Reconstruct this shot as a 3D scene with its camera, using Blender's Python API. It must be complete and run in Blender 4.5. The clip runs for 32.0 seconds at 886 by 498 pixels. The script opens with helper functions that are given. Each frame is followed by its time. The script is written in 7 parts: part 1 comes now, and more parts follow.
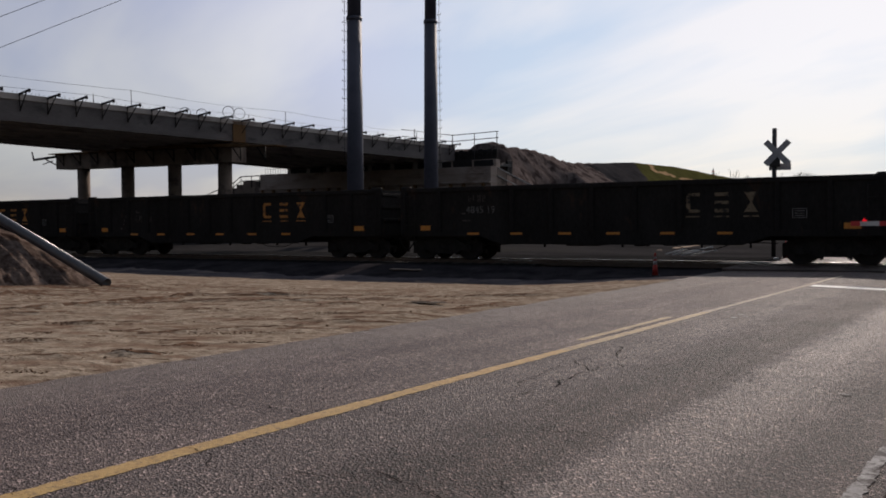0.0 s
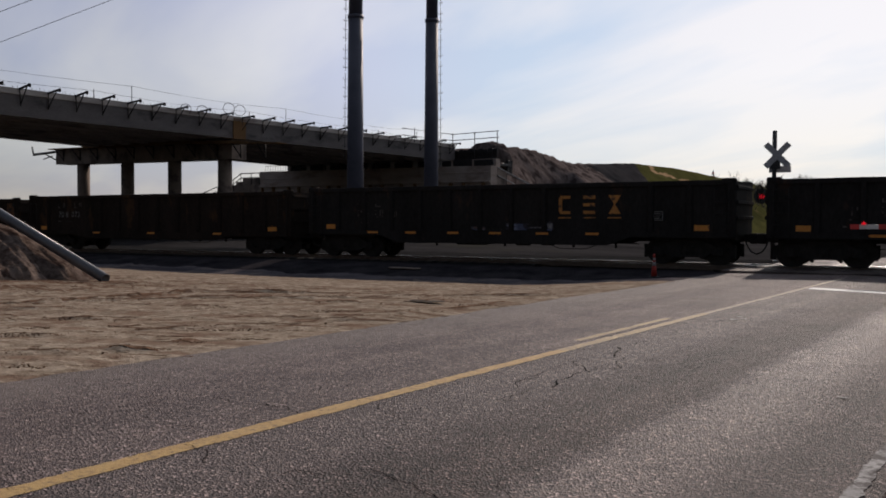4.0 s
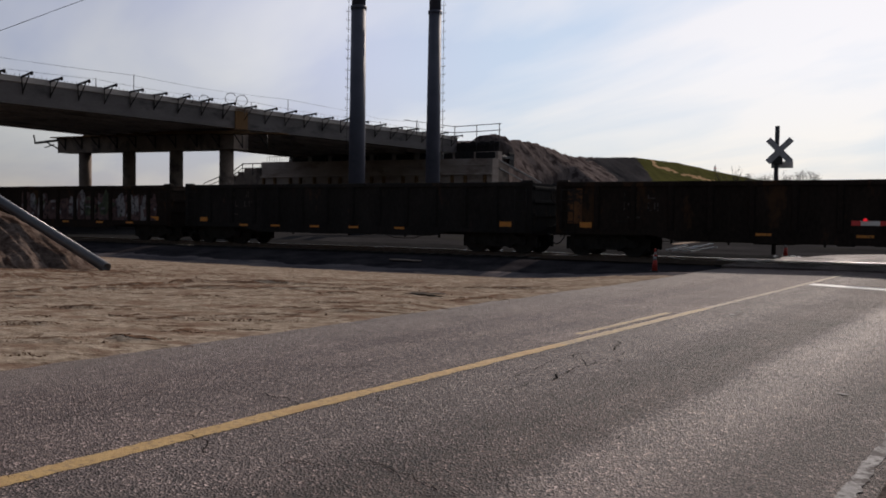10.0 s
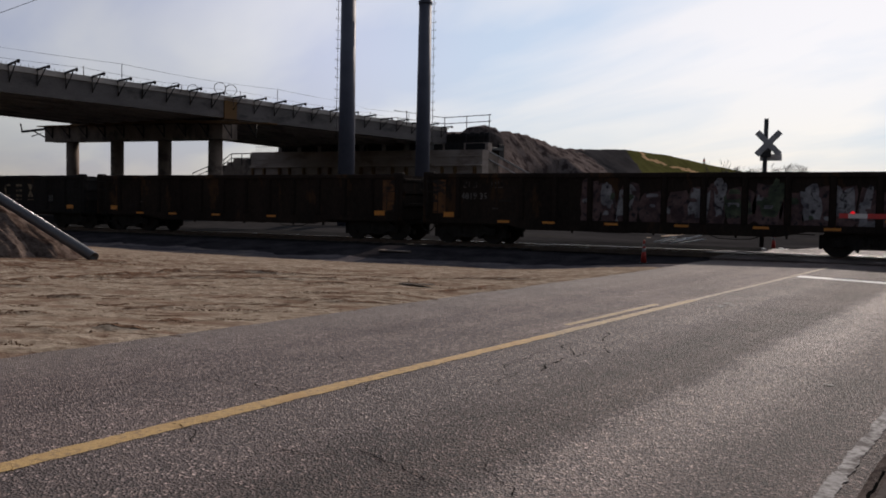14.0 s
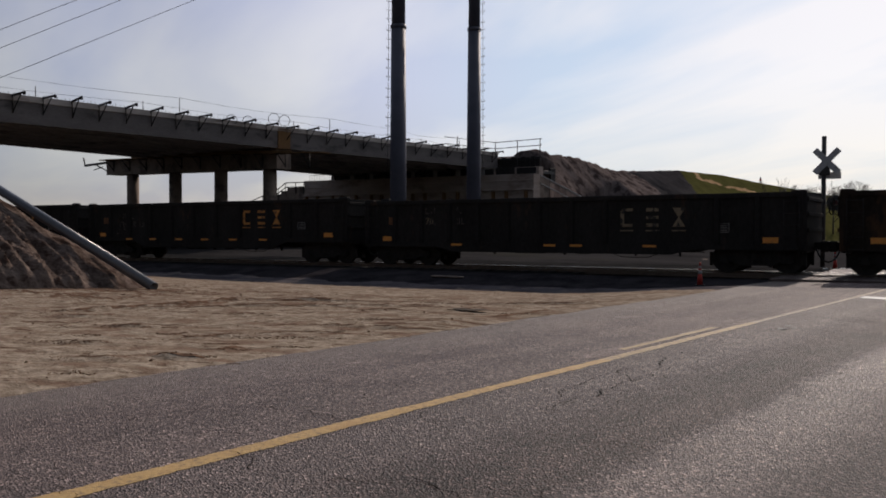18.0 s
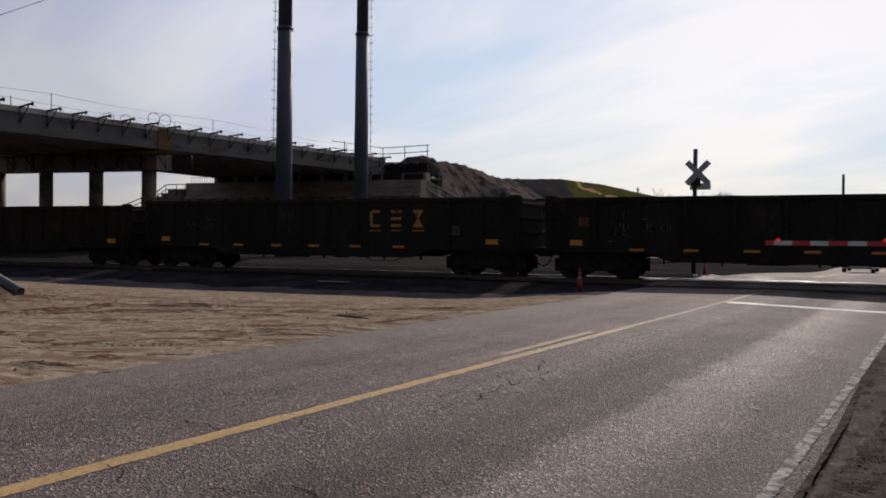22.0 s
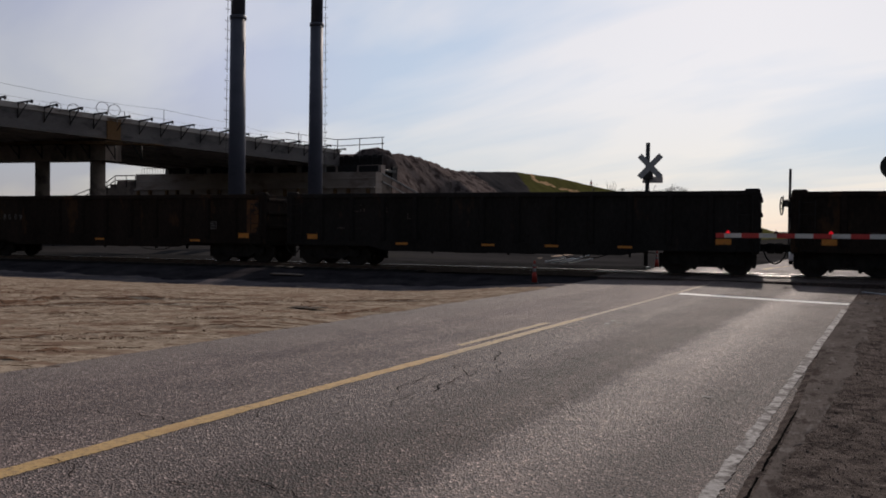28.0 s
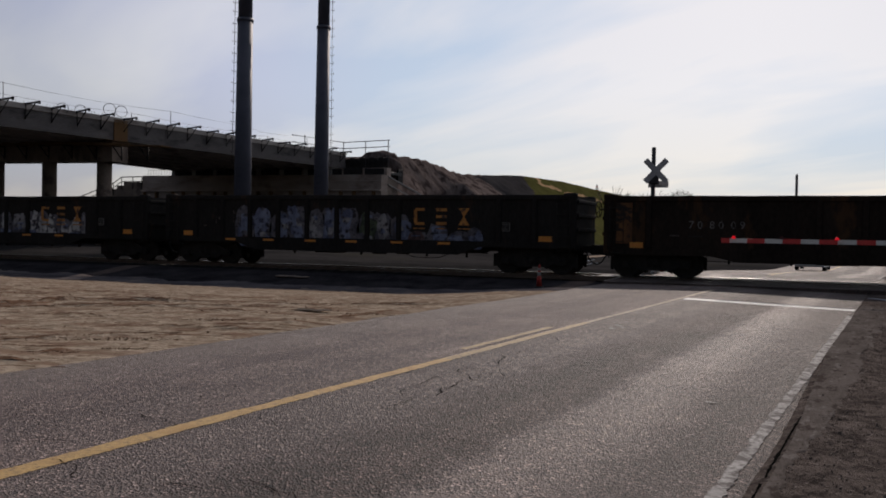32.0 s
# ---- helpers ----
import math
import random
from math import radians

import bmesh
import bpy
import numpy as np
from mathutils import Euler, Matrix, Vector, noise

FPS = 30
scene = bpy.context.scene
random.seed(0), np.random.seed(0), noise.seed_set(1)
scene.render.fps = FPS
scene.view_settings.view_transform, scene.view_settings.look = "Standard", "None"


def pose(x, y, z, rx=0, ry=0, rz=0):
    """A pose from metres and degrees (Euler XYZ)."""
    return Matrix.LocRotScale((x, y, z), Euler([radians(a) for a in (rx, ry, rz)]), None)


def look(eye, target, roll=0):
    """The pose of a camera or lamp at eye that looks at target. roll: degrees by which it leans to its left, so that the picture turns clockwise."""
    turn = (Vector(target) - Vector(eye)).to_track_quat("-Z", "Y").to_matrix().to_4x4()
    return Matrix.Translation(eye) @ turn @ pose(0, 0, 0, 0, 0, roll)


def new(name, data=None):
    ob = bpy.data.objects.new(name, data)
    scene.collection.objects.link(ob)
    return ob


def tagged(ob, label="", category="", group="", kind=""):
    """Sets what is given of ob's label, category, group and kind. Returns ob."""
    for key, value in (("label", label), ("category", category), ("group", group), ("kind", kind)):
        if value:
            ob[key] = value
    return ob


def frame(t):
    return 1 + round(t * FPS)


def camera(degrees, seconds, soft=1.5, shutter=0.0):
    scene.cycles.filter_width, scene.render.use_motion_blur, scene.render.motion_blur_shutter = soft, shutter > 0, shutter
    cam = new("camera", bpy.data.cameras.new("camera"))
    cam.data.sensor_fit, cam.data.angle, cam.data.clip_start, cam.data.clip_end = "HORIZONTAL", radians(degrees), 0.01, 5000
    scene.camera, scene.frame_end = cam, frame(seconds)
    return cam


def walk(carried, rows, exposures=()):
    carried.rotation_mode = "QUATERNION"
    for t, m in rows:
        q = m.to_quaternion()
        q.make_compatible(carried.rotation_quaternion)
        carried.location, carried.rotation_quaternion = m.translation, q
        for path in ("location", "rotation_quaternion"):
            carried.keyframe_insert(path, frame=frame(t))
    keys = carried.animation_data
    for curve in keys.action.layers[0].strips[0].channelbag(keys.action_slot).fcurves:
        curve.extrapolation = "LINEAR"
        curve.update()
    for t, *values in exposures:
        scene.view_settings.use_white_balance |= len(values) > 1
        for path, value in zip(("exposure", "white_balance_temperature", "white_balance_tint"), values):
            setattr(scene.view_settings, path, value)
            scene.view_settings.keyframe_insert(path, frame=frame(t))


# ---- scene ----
cam = camera(54.5, 32.0, soft=1.8)
PATH = [
    (0.0, -0.018, -0.005, 1.471, 88.057, 0.238, 28.727),
    (0.5, -0.011, -0.008, 1.471, 87.935, 0.060, 28.577),
    (1.0, -0.022, -0.002, 1.470, 88.125, 0.096, 28.551),
    (1.5, -0.017, -0.004, 1.474, 88.027, -0.031, 28.660),
    (2.0, -0.016, -0.008, 1.473, 88.182, 0.081, 29.150),
    (2.5, -0.014, 0.001, 1.471, 88.376, -0.097, 28.450),
    (4.5, -0.019, 0.002, 1.470, 87.885, -0.417, 28.711),
    (5.0, -0.016, -0.002, 1.470, 87.831, -0.559, 28.568),
    (5.5, -0.023, -0.001, 1.470, 87.850, -0.367, 29.222),
    (6.0, -0.014, -0.005, 1.473, 87.910, -0.605, 28.971),
    (6.5, -0.020, -0.002, 1.474, 88.263, -0.604, 28.801),
    (7.0, -0.014, -0.002, 1.472, 88.357, -0.630, 28.178),
    (7.5, -0.011, 0.002, 1.471, 87.853, -0.767, 28.020),
    (8.0, -0.013, 0.002, 1.473, 87.777, -0.672, 28.647),
    (8.5, -0.013, -0.001, 1.466, 87.460, -0.948, 28.604),
    (9.0, -0.013, 0.003, 1.468, 87.331, -0.669, 28.694),
    (9.5, -0.020, 0.006, 1.469, 87.476, -0.838, 28.554),
    (10.0, -0.019, -0.003, 1.473, 87.477, -0.902, 28.777),
    (10.5, -0.013, 0.002, 1.464, 87.177, -0.712, 28.699),
    (11.0, -0.011, 0.007, 1.467, 86.903, -0.926, 28.455),
    (11.5, -0.020, 0.006, 1.470, 86.891, -0.913, 28.315),
    (12.0, -0.010, 0.007, 1.464, 86.937, -0.980, 28.108),
    (12.5, -0.020, 0.007, 1.462, 86.587, -1.082, 28.404),
    (13.0, -0.011, 0.009, 1.467, 86.440, -0.792, 28.580),
    (13.5, -0.005, 0.013, 1.481, 86.751, -1.447, 27.327),
    (14.0, -0.023, 0.006, 1.463, 86.907, -1.168, 28.088),
    (14.5, -0.030, 0.013, 1.466, 86.452, -1.636, 28.504),
    (16.5, -0.028, 0.009, 1.469, 88.319, -0.856, 28.684),
    (17.0, -0.025, 0.003, 1.467, 88.265, -1.026, 28.916),
    (17.5, -0.030, -0.010, 1.463, 88.935, -0.062, 31.085),
    (18.0, -0.014, -0.002, 1.473, 88.531, -0.168, 31.539),
    (18.5, -0.006, 0.002, 1.487, 89.412, -0.173, 30.062),
    (19.0, -0.001, 0.012, 1.479, 89.420, -0.255, 28.377),
    (19.5, -0.000, -0.005, 1.476, 89.188, -0.465, 27.522),
    (20.0, -0.004, -0.005, 1.473, 88.833, -0.316, 27.597),
    (20.5, 0.008, 0.006, 1.475, 88.437, 0.080, 27.801),
    (21.0, 0.011, 0.004, 1.479, 88.139, -0.353, 26.867),
    (21.5, 0.016, 0.003, 1.473, 88.490, -0.412, 26.026),
    (22.0, 0.030, -0.005, 1.479, 88.945, -0.715, 24.047),
    (22.5, 0.046, -0.002, 1.479, 88.587, -0.796, 22.266),
    (23.0, 0.034, -0.000, 1.475, 88.532, -1.000, 21.026),
    (23.5, 0.035, -0.013, 1.471, 88.626, -0.629, 20.226),
    (24.0, 0.046, -0.016, 1.468, 88.253, -0.795, 20.147),
    (24.5, 0.037, -0.012, 1.470, 88.086, -0.935, 19.942),
    (25.0, 0.045, -0.008, 1.467, 88.347, -0.701, 20.417),
    (25.5, 0.045, -0.005, 1.458, 87.912, -0.384, 20.630),
    (27.5, 0.020, -0.004, 1.467, 88.265, -1.082, 20.406),
    (28.0, 0.010, -0.007, 1.465, 88.493, -0.813, 21.046),
    (28.5, 0.019, 0.003, 1.468, 88.674, -0.958, 21.858),
    (29.0, 0.016, 0.001, 1.468, 88.839, -1.035, 21.997),
    (29.5, 0.018, 0.003, 1.462, 88.608, -0.984, 21.316),
    (30.0, 0.029, -0.002, 1.467, 88.548, -0.908, 21.380),
    (30.5, 0.012, 0.005, 1.469, 88.655, -1.254, 21.448),
    (31.0, 0.020, 0.002, 1.458, 88.520, -1.167, 21.591),
    (31.5, 0.025, 0.001, 1.467, 88.411, -1.065, 21.539),
    (32.0, 0.021, -0.001, 1.467, 88.700, -1.190, 21.409),
]
walk(cam, [(t, pose(*p)) for t, *p in PATH], exposures=[(0.0, 0.08, 6500, 15), (21.5, 0.10, 6500, 15), (24.5, -0.04, 6500, 15), (32.0, -0.06, 6500, 15)])

# ---- light ----
SUN_AZ, SUN_EL = -1.5, 30.8      # degrees to the right of +y, and up


def sun_and_sky():
    world = bpy.data.worlds.new("sky")
    scene.world = world
    world.use_nodes = True
    nt = world.node_tree
    nt.nodes.clear()
    N, L = nt.nodes.new, nt.links.new
    out, bg, add, bg2 = N("ShaderNodeOutputWorld"), N("ShaderNodeBackground"), N("ShaderNodeAddShader"), N("ShaderNodeBackground")
    sky = N("ShaderNodeTexSky")
    sky.sky_type, sky.sun_disc = "NISHITA", False
    sky.sun_elevation, sky.sun_rotation = radians(SUN_EL), radians(SUN_AZ)
    sky.dust_density, sky.air_density = 0.6, 1.0
    bg.inputs[1].default_value = 0.022
    geo = N("ShaderNodeTexCoord")
    # streaks of thin cloud, laid on a plane high above and drawn out along one direction
    sep = N("ShaderNodeSeparateXYZ")
    L(geo.outputs["Generated"], sep.inputs[0])
    zz = N("ShaderNodeMath"); zz.operation = "MAXIMUM"; zz.inputs[1].default_value = 0.0
    L(sep.outputs[2], zz.inputs[0])
    za = N("ShaderNodeMath"); za.operation = "ADD"; za.inputs[1].default_value = 0.16
    L(zz.outputs[0], za.inputs[0])
    dv = N("ShaderNodeVectorMath"); dv.operation = "DIVIDE"
    cmb = N("ShaderNodeCombineXYZ")
    for k in range(3):
        L(za.outputs[0], cmb.inputs[k])
    L(geo.outputs["Generated"], dv.inputs[0]); L(cmb.outputs[0], dv.inputs[1])
    mp = N("ShaderNodeMapping")
    mp.vector_type = "TEXTURE"
    mp.inputs["Rotation"].default_value = (0, 0, radians(-34)); mp.inputs["Scale"].default_value = (1.5, 0.62, 1.0)
    mp.inputs["Location"].default_value = (0.35, 0.1, 0)
    L(dv.outputs[0], mp.inputs[0])
    n1 = N("ShaderNodeTexNoise"); n1.inputs["Scale"].default_value = 0.9; n1.inputs["Detail"].default_value = 5; n1.inputs["Roughness"].default_value = 0.48; n1.inputs["Distortion"].default_value = 0.35
    L(mp.outputs[0], n1.inputs["Vector"])
    rp = N("ShaderNodeValToRGB")
    rp.color_ramp.elements[0].position, rp.color_ramp.elements[1].position = 0.37, 0.60
    rp.color_ramp.elements[0].color, rp.color_ramp.elements[1].color = (0, 0, 0, 1), (1, 1, 1, 1)
    hz = N("ShaderNodeMapRange"); hz.interpolation_type = "SMOOTHSTEP"
    hz.inputs["From Min"].default_value, hz.inputs["From Max"].default_value = -0.60, -0.38
    L(sep.outputs[0], hz.inputs["Value"])
    clear = N("ShaderNodeMix"); clear.data_type = "RGBA"
    clear.inputs[6].default_value, clear.inputs[7].default_value = (0.665, 0.70, 0.865, 1), (0.60, 0.745, 0.91, 1)
    L(hz.outputs[0], clear.inputs[0])
    cloud = N("ShaderNodeMix"); cloud.data_type = "RGBA"
    cloud.inputs[7].default_value = (0.985, 0.982, 0.975, 1)
    L(clear.outputs[2], cloud.inputs[6])
    # the sheet of cloud thickens beyond an edge that runs the same way as the streaks
    nd = N("ShaderNodeVectorMath"); nd.operation = "DOT_PRODUCT"; nd.inputs[1].default_value = (0.56, 0.83, 0)
    L(dv.outputs[0], nd.inputs[0])
    em = N("ShaderNodeMapRange"); em.interpolation_type = "SMOOTHSTEP"
    em.inputs["From Min"].default_value, em.inputs["From Max"].default_value = 1.40, 1.85
    em.inputs["To Min"].default_value, em.inputs["To Max"].default_value = -0.07, 0.022
    L(nd.outputs["Value"], em.inputs["Value"])
    sm = N("ShaderNodeMath"); sm.operation = "ADD"
    L(n1.outputs[0], sm.inputs[0]); L(em.outputs[0], sm.inputs[1])
    L(sm.outputs[0], rp.inputs[0])
    # thin cloud is brighter towards the sun
    sd = N("ShaderNodeVectorMath"); sd.operation = "DOT_PRODUCT"
    a, e = radians(SUN_AZ), radians(SUN_EL)
    sd.inputs[1].default_value = (math.sin(a) * math.cos(e), math.cos(a) * math.cos(e), math.sin(e))
    L(geo.outputs["Generated"], sd.inputs[0])
    rg = N("ShaderNodeValToRGB")
    rg.color_ramp.interpolation = "EASE"
    for i, (pos, val) in enumerate(((0.0, 0.056), (1.0, 0.64), (0.50, 0.076), (0.74, 0.32), (0.82, 0.425), (0.91, 0.61))):
        el = rg.color_ramp.elements[i] if i < 2 else rg.color_ramp.elements.new(pos)
        el.position, el.color = pos, (val, val, val, 1)
    half = N("ShaderNodeMath"); half.operation = "MULTIPLY_ADD"; half.inputs[1].default_value = 0.5; half.inputs[2].default_value = 0.5
    L(sd.outputs["Value"], half.inputs[0]); L(half.outputs[0], rg.inputs[0])
    L(rp.outputs[0], cloud.inputs[0]); L(cloud.outputs[2], bg2.inputs[0]); 
    # the air is a little duller low over the horizon
    low = N("ShaderNodeMapRange"); low.inputs["From Max"].default_value = 0.16; low.inputs["To Min"].default_value = 0.82
    L(sep.outputs[2], low.inputs["Value"])
    dull = N("ShaderNodeMath"); dull.operation = "MULTIPLY"
    L(rg.outputs[0], dull.inputs[0]); L(low.outputs[0], dull.inputs[1]); L(dull.outputs[0], bg2.inputs[1])
    L(sky.outputs[0], bg.inputs[0]); L(bg.outputs[0], add.inputs[0]); L(bg2.outputs[0], add.inputs[1]); L(add.outputs[0], out.inputs[0])
    lamp = bpy.data.lights.new("sun", "SUN")
    lamp.energy, lamp.angle, lamp.color = 2.9, radians(0.8), (1.0, 0.89, 0.77)
    ob = new("sun", lamp)
    ob.matrix_world = look((20 * math.sin(a) * math.cos(e), 20 * math.cos(a) * math.cos(e), 20 * math.sin(e)), (0, 0, 0))


sun_and_sky()
# ---- materials ----
MATS = {}


def mat(name, dark, light, scale=4.0, rough=0.7, metal=0.0, bump=0.2, fine=40.0, third=None, third_at=0.62, third_scale=1.3, stretch=(1, 1, 1), per_piece=0.0, spec=0.5, glow=None, rough_spread=0.1, depth=0.02, crisp=0.05, fourth=None, turn=0):
    """A surface with large blotches, fine grain, an optional third colour in patches (rust, dirt, wear), and relief."""
    if name in MATS:
        return MATS[name]
    m = bpy.data.materials.new(name)
    m.use_nodes = True
    nt = m.node_tree
    N, L = nt.nodes.new, nt.links.new
    p = nt.nodes["Principled BSDF"]
    tc, mp = N("ShaderNodeTexCoord"), N("ShaderNodeMapping")
    mp.inputs["Scale"].default_value = stretch
    src = tc.outputs["Object"]
    if turn:                 # grain that runs at an angle
        tn = N("ShaderNodeMapping"); tn.inputs["Rotation"].default_value = (0, 0, radians(-turn))
        L(src, tn.inputs[0])
        src = tn.outputs[0]
    L(src, mp.inputs[0])
    big, small = N("ShaderNodeTexNoise"), N("ShaderNodeTexNoise")
    big.inputs["Scale"].default_value, big.inputs["Detail"].default_value = scale, 6
    small.inputs["Scale"].default_value, small.inputs["Detail"].default_value = fine, 4
    L(mp.outputs[0], big.inputs["Vector"]); L(mp.outputs[0], small.inputs["Vector"])
    mixf = N("ShaderNodeMath"); mixf.operation = "MULTIPLY_ADD"; mixf.inputs[1].default_value = 0.4
    sc = N("ShaderNodeMath"); sc.operation = "MULTIPLY"; sc.inputs[1].default_value = 0.6
    L(big.outputs[0], sc.inputs[0]); L(small.outputs[0], mixf.inputs[0]); L(sc.outputs[0], mixf.inputs[2])
    ramp = N("ShaderNodeValToRGB")
    ramp.color_ramp.elements[0].position, ramp.color_ramp.elements[1].position = 0.36, 0.64
    ramp.color_ramp.elements[0].color, ramp.color_ramp.elements[1].color = (*dark, 1), (*light, 1)
    L(mixf.outputs[0], ramp.inputs[0])
    col = ramp.outputs[0]
    if third:
        n3, r3, mx = N("ShaderNodeTexNoise"), N("ShaderNodeValToRGB"), N("ShaderNodeMix")
        n3.inputs["Scale"].default_value, n3.inputs["Detail"].default_value, n3.inputs["Roughness"].default_value = third_scale, 8, 0.65
        L(mp.outputs[0], n3.inputs["Vector"])
        r3.color_ramp.elements[0].position, r3.color_ramp.elements[1].position = third_at - crisp, third_at + crisp
        L(n3.outputs[0], r3.inputs[0])
        mx.data_type = "RGBA"
        L(r3.outputs[0], mx.inputs[0]); L(col, mx.inputs[6]); mx.inputs[7].default_value = (*third, 1)
        col = mx.outputs[2]
    if fourth:
        n4, r4, mx4 = N("ShaderNodeTexNoise"), N("ShaderNodeMapRange"), N("ShaderNodeMix")
        n4.inputs["Scale"].default_value, n4.inputs["Detail"].default_value, n4.inputs["Roughness"].default_value = fourth[2], 7, 0.6
        L(mp.outputs[0], n4.inputs["Vector"])
        r4.inputs["From Min"].default_value, r4.inputs["From Max"].default_value, r4.inputs["To Max"].default_value = fourth[1] - 0.06, fourth[1] + 0.06, 0.8
        L(n4.outputs[0], r4.inputs["Value"])
        mx4.data_type = "RGBA"
        L(r4.outputs[0], mx4.inputs[0]); L(col, mx4.inputs[6]); mx4.inputs[7].default_value = (*fourth[0], 1)
        col = mx4.outputs[2]
    if per_piece:
        oi, hs = N("ShaderNodeObjectInfo"), N("ShaderNodeHueSaturation")
        mr = N("ShaderNodeMapRange")
        mr.inputs["To Min"].default_value, mr.inputs["To Max"].default_value = 1 - per_piece, 1 + per_piece
        L(oi.outputs["Random"], mr.inputs["Value"]); L(mr.outputs[0], hs.inputs["Value"]); L(col, hs.inputs["Color"])
        col = hs.outputs[0]
    L(col, p.inputs["Base Color"])
    rr = N("ShaderNodeMapRange")
    rr.inputs["To Min"].default_value, rr.inputs["To Max"].default_value = max(0.02, rough - rough_spread), min(1, rough + rough_spread)
    L(mixf.outputs[0], rr.inputs["Value"]); L(rr.outputs[0], p.inputs["Roughness"])
    p.inputs["Metallic"].default_value = metal
    p.inputs["Specular IOR Level"].default_value = spec
    if bump:
        b = N("ShaderNodeBump"); b.inputs["Strength"].default_value = bump; b.inputs["Distance"].default_value = depth
        L(mixf.outputs[0], b.inputs["Height"]); L(b.outputs[0], p.inputs["Normal"])
    if glow:
        p.inputs["Emission Color"].default_value = (*glow[0], 1)
        p.inputs["Emission Strength"].default_value = glow[1]
    MATS[name] = m
    return m




def asphalt():
    """Worn asphalt: aggregate speckle, mottling, and a darker oil-stained band along the middle of each lane."""
    m = bpy.data.materials.new("asphalt")
    m.use_nodes = True
    nt = m.node_tree
    N, L = nt.nodes.new, nt.links.new
    p = nt.nodes["Principled BSDF"]
    tc = N("ShaderNodeTexCoord")

    def tex(scale, detail, rough=0.5, stretch=None):
        n = N("ShaderNodeTexNoise")
        n.inputs["Scale"].default_value, n.inputs["Detail"].default_value, n.inputs["Roughness"].default_value = scale, detail, rough
        if stretch:
            mp = N("ShaderNodeMapping"); mp.inputs["Scale"].default_value = stretch
            L(tc.outputs["Object"], mp.inputs[0]); L(mp.outputs[0], n.inputs["Vector"])
        else:
            L(tc.outputs["Object"], n.inputs["Vector"])
        return n.outputs[0]

    def ramp(src, lo, hi, c0, c1):
        r = N("ShaderNodeValToRGB")
        r.color_ramp.elements[0].position, r.color_ramp.elements[1].position = lo, hi
        r.color_ramp.elements[0].color, r.color_ramp.elements[1].color = (*c0, 1), (*c1, 1)
        L(src, r.inputs[0])
        return r.outputs[0]

    def mix(a, b, fac, how="MIX"):
        x = N("ShaderNodeMix"); x.data_type, x.blend_type = "RGBA", how
        if isinstance(fac, float):
            x.inputs[0].default_value = fac
        else:
            L(fac, x.inputs[0])
        L(a, x.inputs[6]); L(b, x.inputs[7])
        return x.outputs[2]
    base = ramp(tex(0.55, 8, 0.6), 0.35, 0.65, (0.072, 0.056, 0.053), (0.110, 0.087, 0.0825))
    vor = N("ShaderNodeTexVoronoi"); vor.inputs["Scale"].default_value = 68
    L(tc.outputs["Object"], vor.inputs["Vector"])
    one_of = N("ShaderNodeSeparateColor")
    L(vor.outputs["Color"], one_of.inputs[0])
    rg = N("ShaderNodeValToRGB")
    for i, (pos, val) in enumerate(((0.0, 0.10), (1.0, 3.6), (0.14, 0.48), (0.55, 0.97), (0.90, 1.25), (0.93, 2.2))):
        el = rg.color_ramp.elements[i] if i < 2 else rg.color_ramp.elements.new(pos)
        el.color = (val, val * 0.97, val * 0.94, 1)
    L(one_of.outputs[0], rg.inputs[0])
    grain = rg.outputs[0]
    base = mix(base, grain, 1.0, "MULTIPLY")
    fine = ramp(tex(34, 5, 0.75), 0.3, 0.7, (0.36, 0.36, 0.36), (1.78, 1.75, 1.71))
    base = mix(base, fine, 0.8, "MULTIPLY")
    # long streaks along the way of travel
    streak = ramp(tex(1.0, 5, 0.6, (2.2, 0.09, 1)), 0.38, 0.62, (0.82, 0.82, 0.82), (1.14, 1.13, 1.12))
    base = mix(base, streak, 0.8, "MULTIPLY")
    sp = N("ShaderNodeSeparateXYZ"); L(tc.outputs["Object"], sp.inputs[0])
    # the far lane was laid with paler stone
    lane = N("ShaderNodeMapRange"); lane.inputs["From Min"].default_value, lane.inputs["From Max"].default_value = -4.42, -4.62
    L(sp.outputs[0], lane.inputs["Value"])
    base = mix(base, ramp(tex(0.9, 5), 0.3, 0.7, (1.25, 1.23, 1.21), (1.5, 1.47, 1.45)), lane.outputs[0], "MULTIPLY")

    def mth(op, *ins):
        n = N("ShaderNodeMath"); n.operation = op
        for k, v in enumerate(ins):
            if isinstance(v, (int, float)):
                n.inputs[k].default_value = v
            else:
                L(v, n.inputs[k])
        return n.outputs[0]
    def span(src, a, b, top=1.0):
        n = N("ShaderNodeMapRange"); n.interpolation_type = "SMOOTHSTEP"
        n.inputs["From Min"].default_value, n.inputs["From Max"].default_value, n.inputs["To Max"].default_value = a, b, top
        L(src, n.inputs["Value"])
        return n.outputs[0]
    # metres outward from the sharp outer edge of the oily band, wavering
    off = mth("SUBTRACT", mth("ABSOLUTE", mth("ADD", sp.outputs[0], 4.5)), 2.0)
    off = mth("ADD", off, mth("MULTIPLY_ADD", tex(1.3, 9, 0.75), 0.56, -0.28))
    mine = mth("MULTIPLY_ADD", mth("GREATER_THAN", sp.outputs[0], -4.5), 0.9, 0.1)
    oil = mth("MULTIPLY", mth("MULTIPLY", span(off, 0.10, -0.12), span(off, -1.35, -0.45)), mine)
    dark = ramp(tex(4.0, 7, 0.75), 0.3, 0.7, (0.52, 0.475, 0.445), (0.80, 0.755, 0.72))
    one = mix(base, dark, oil, "MULTIPLY")
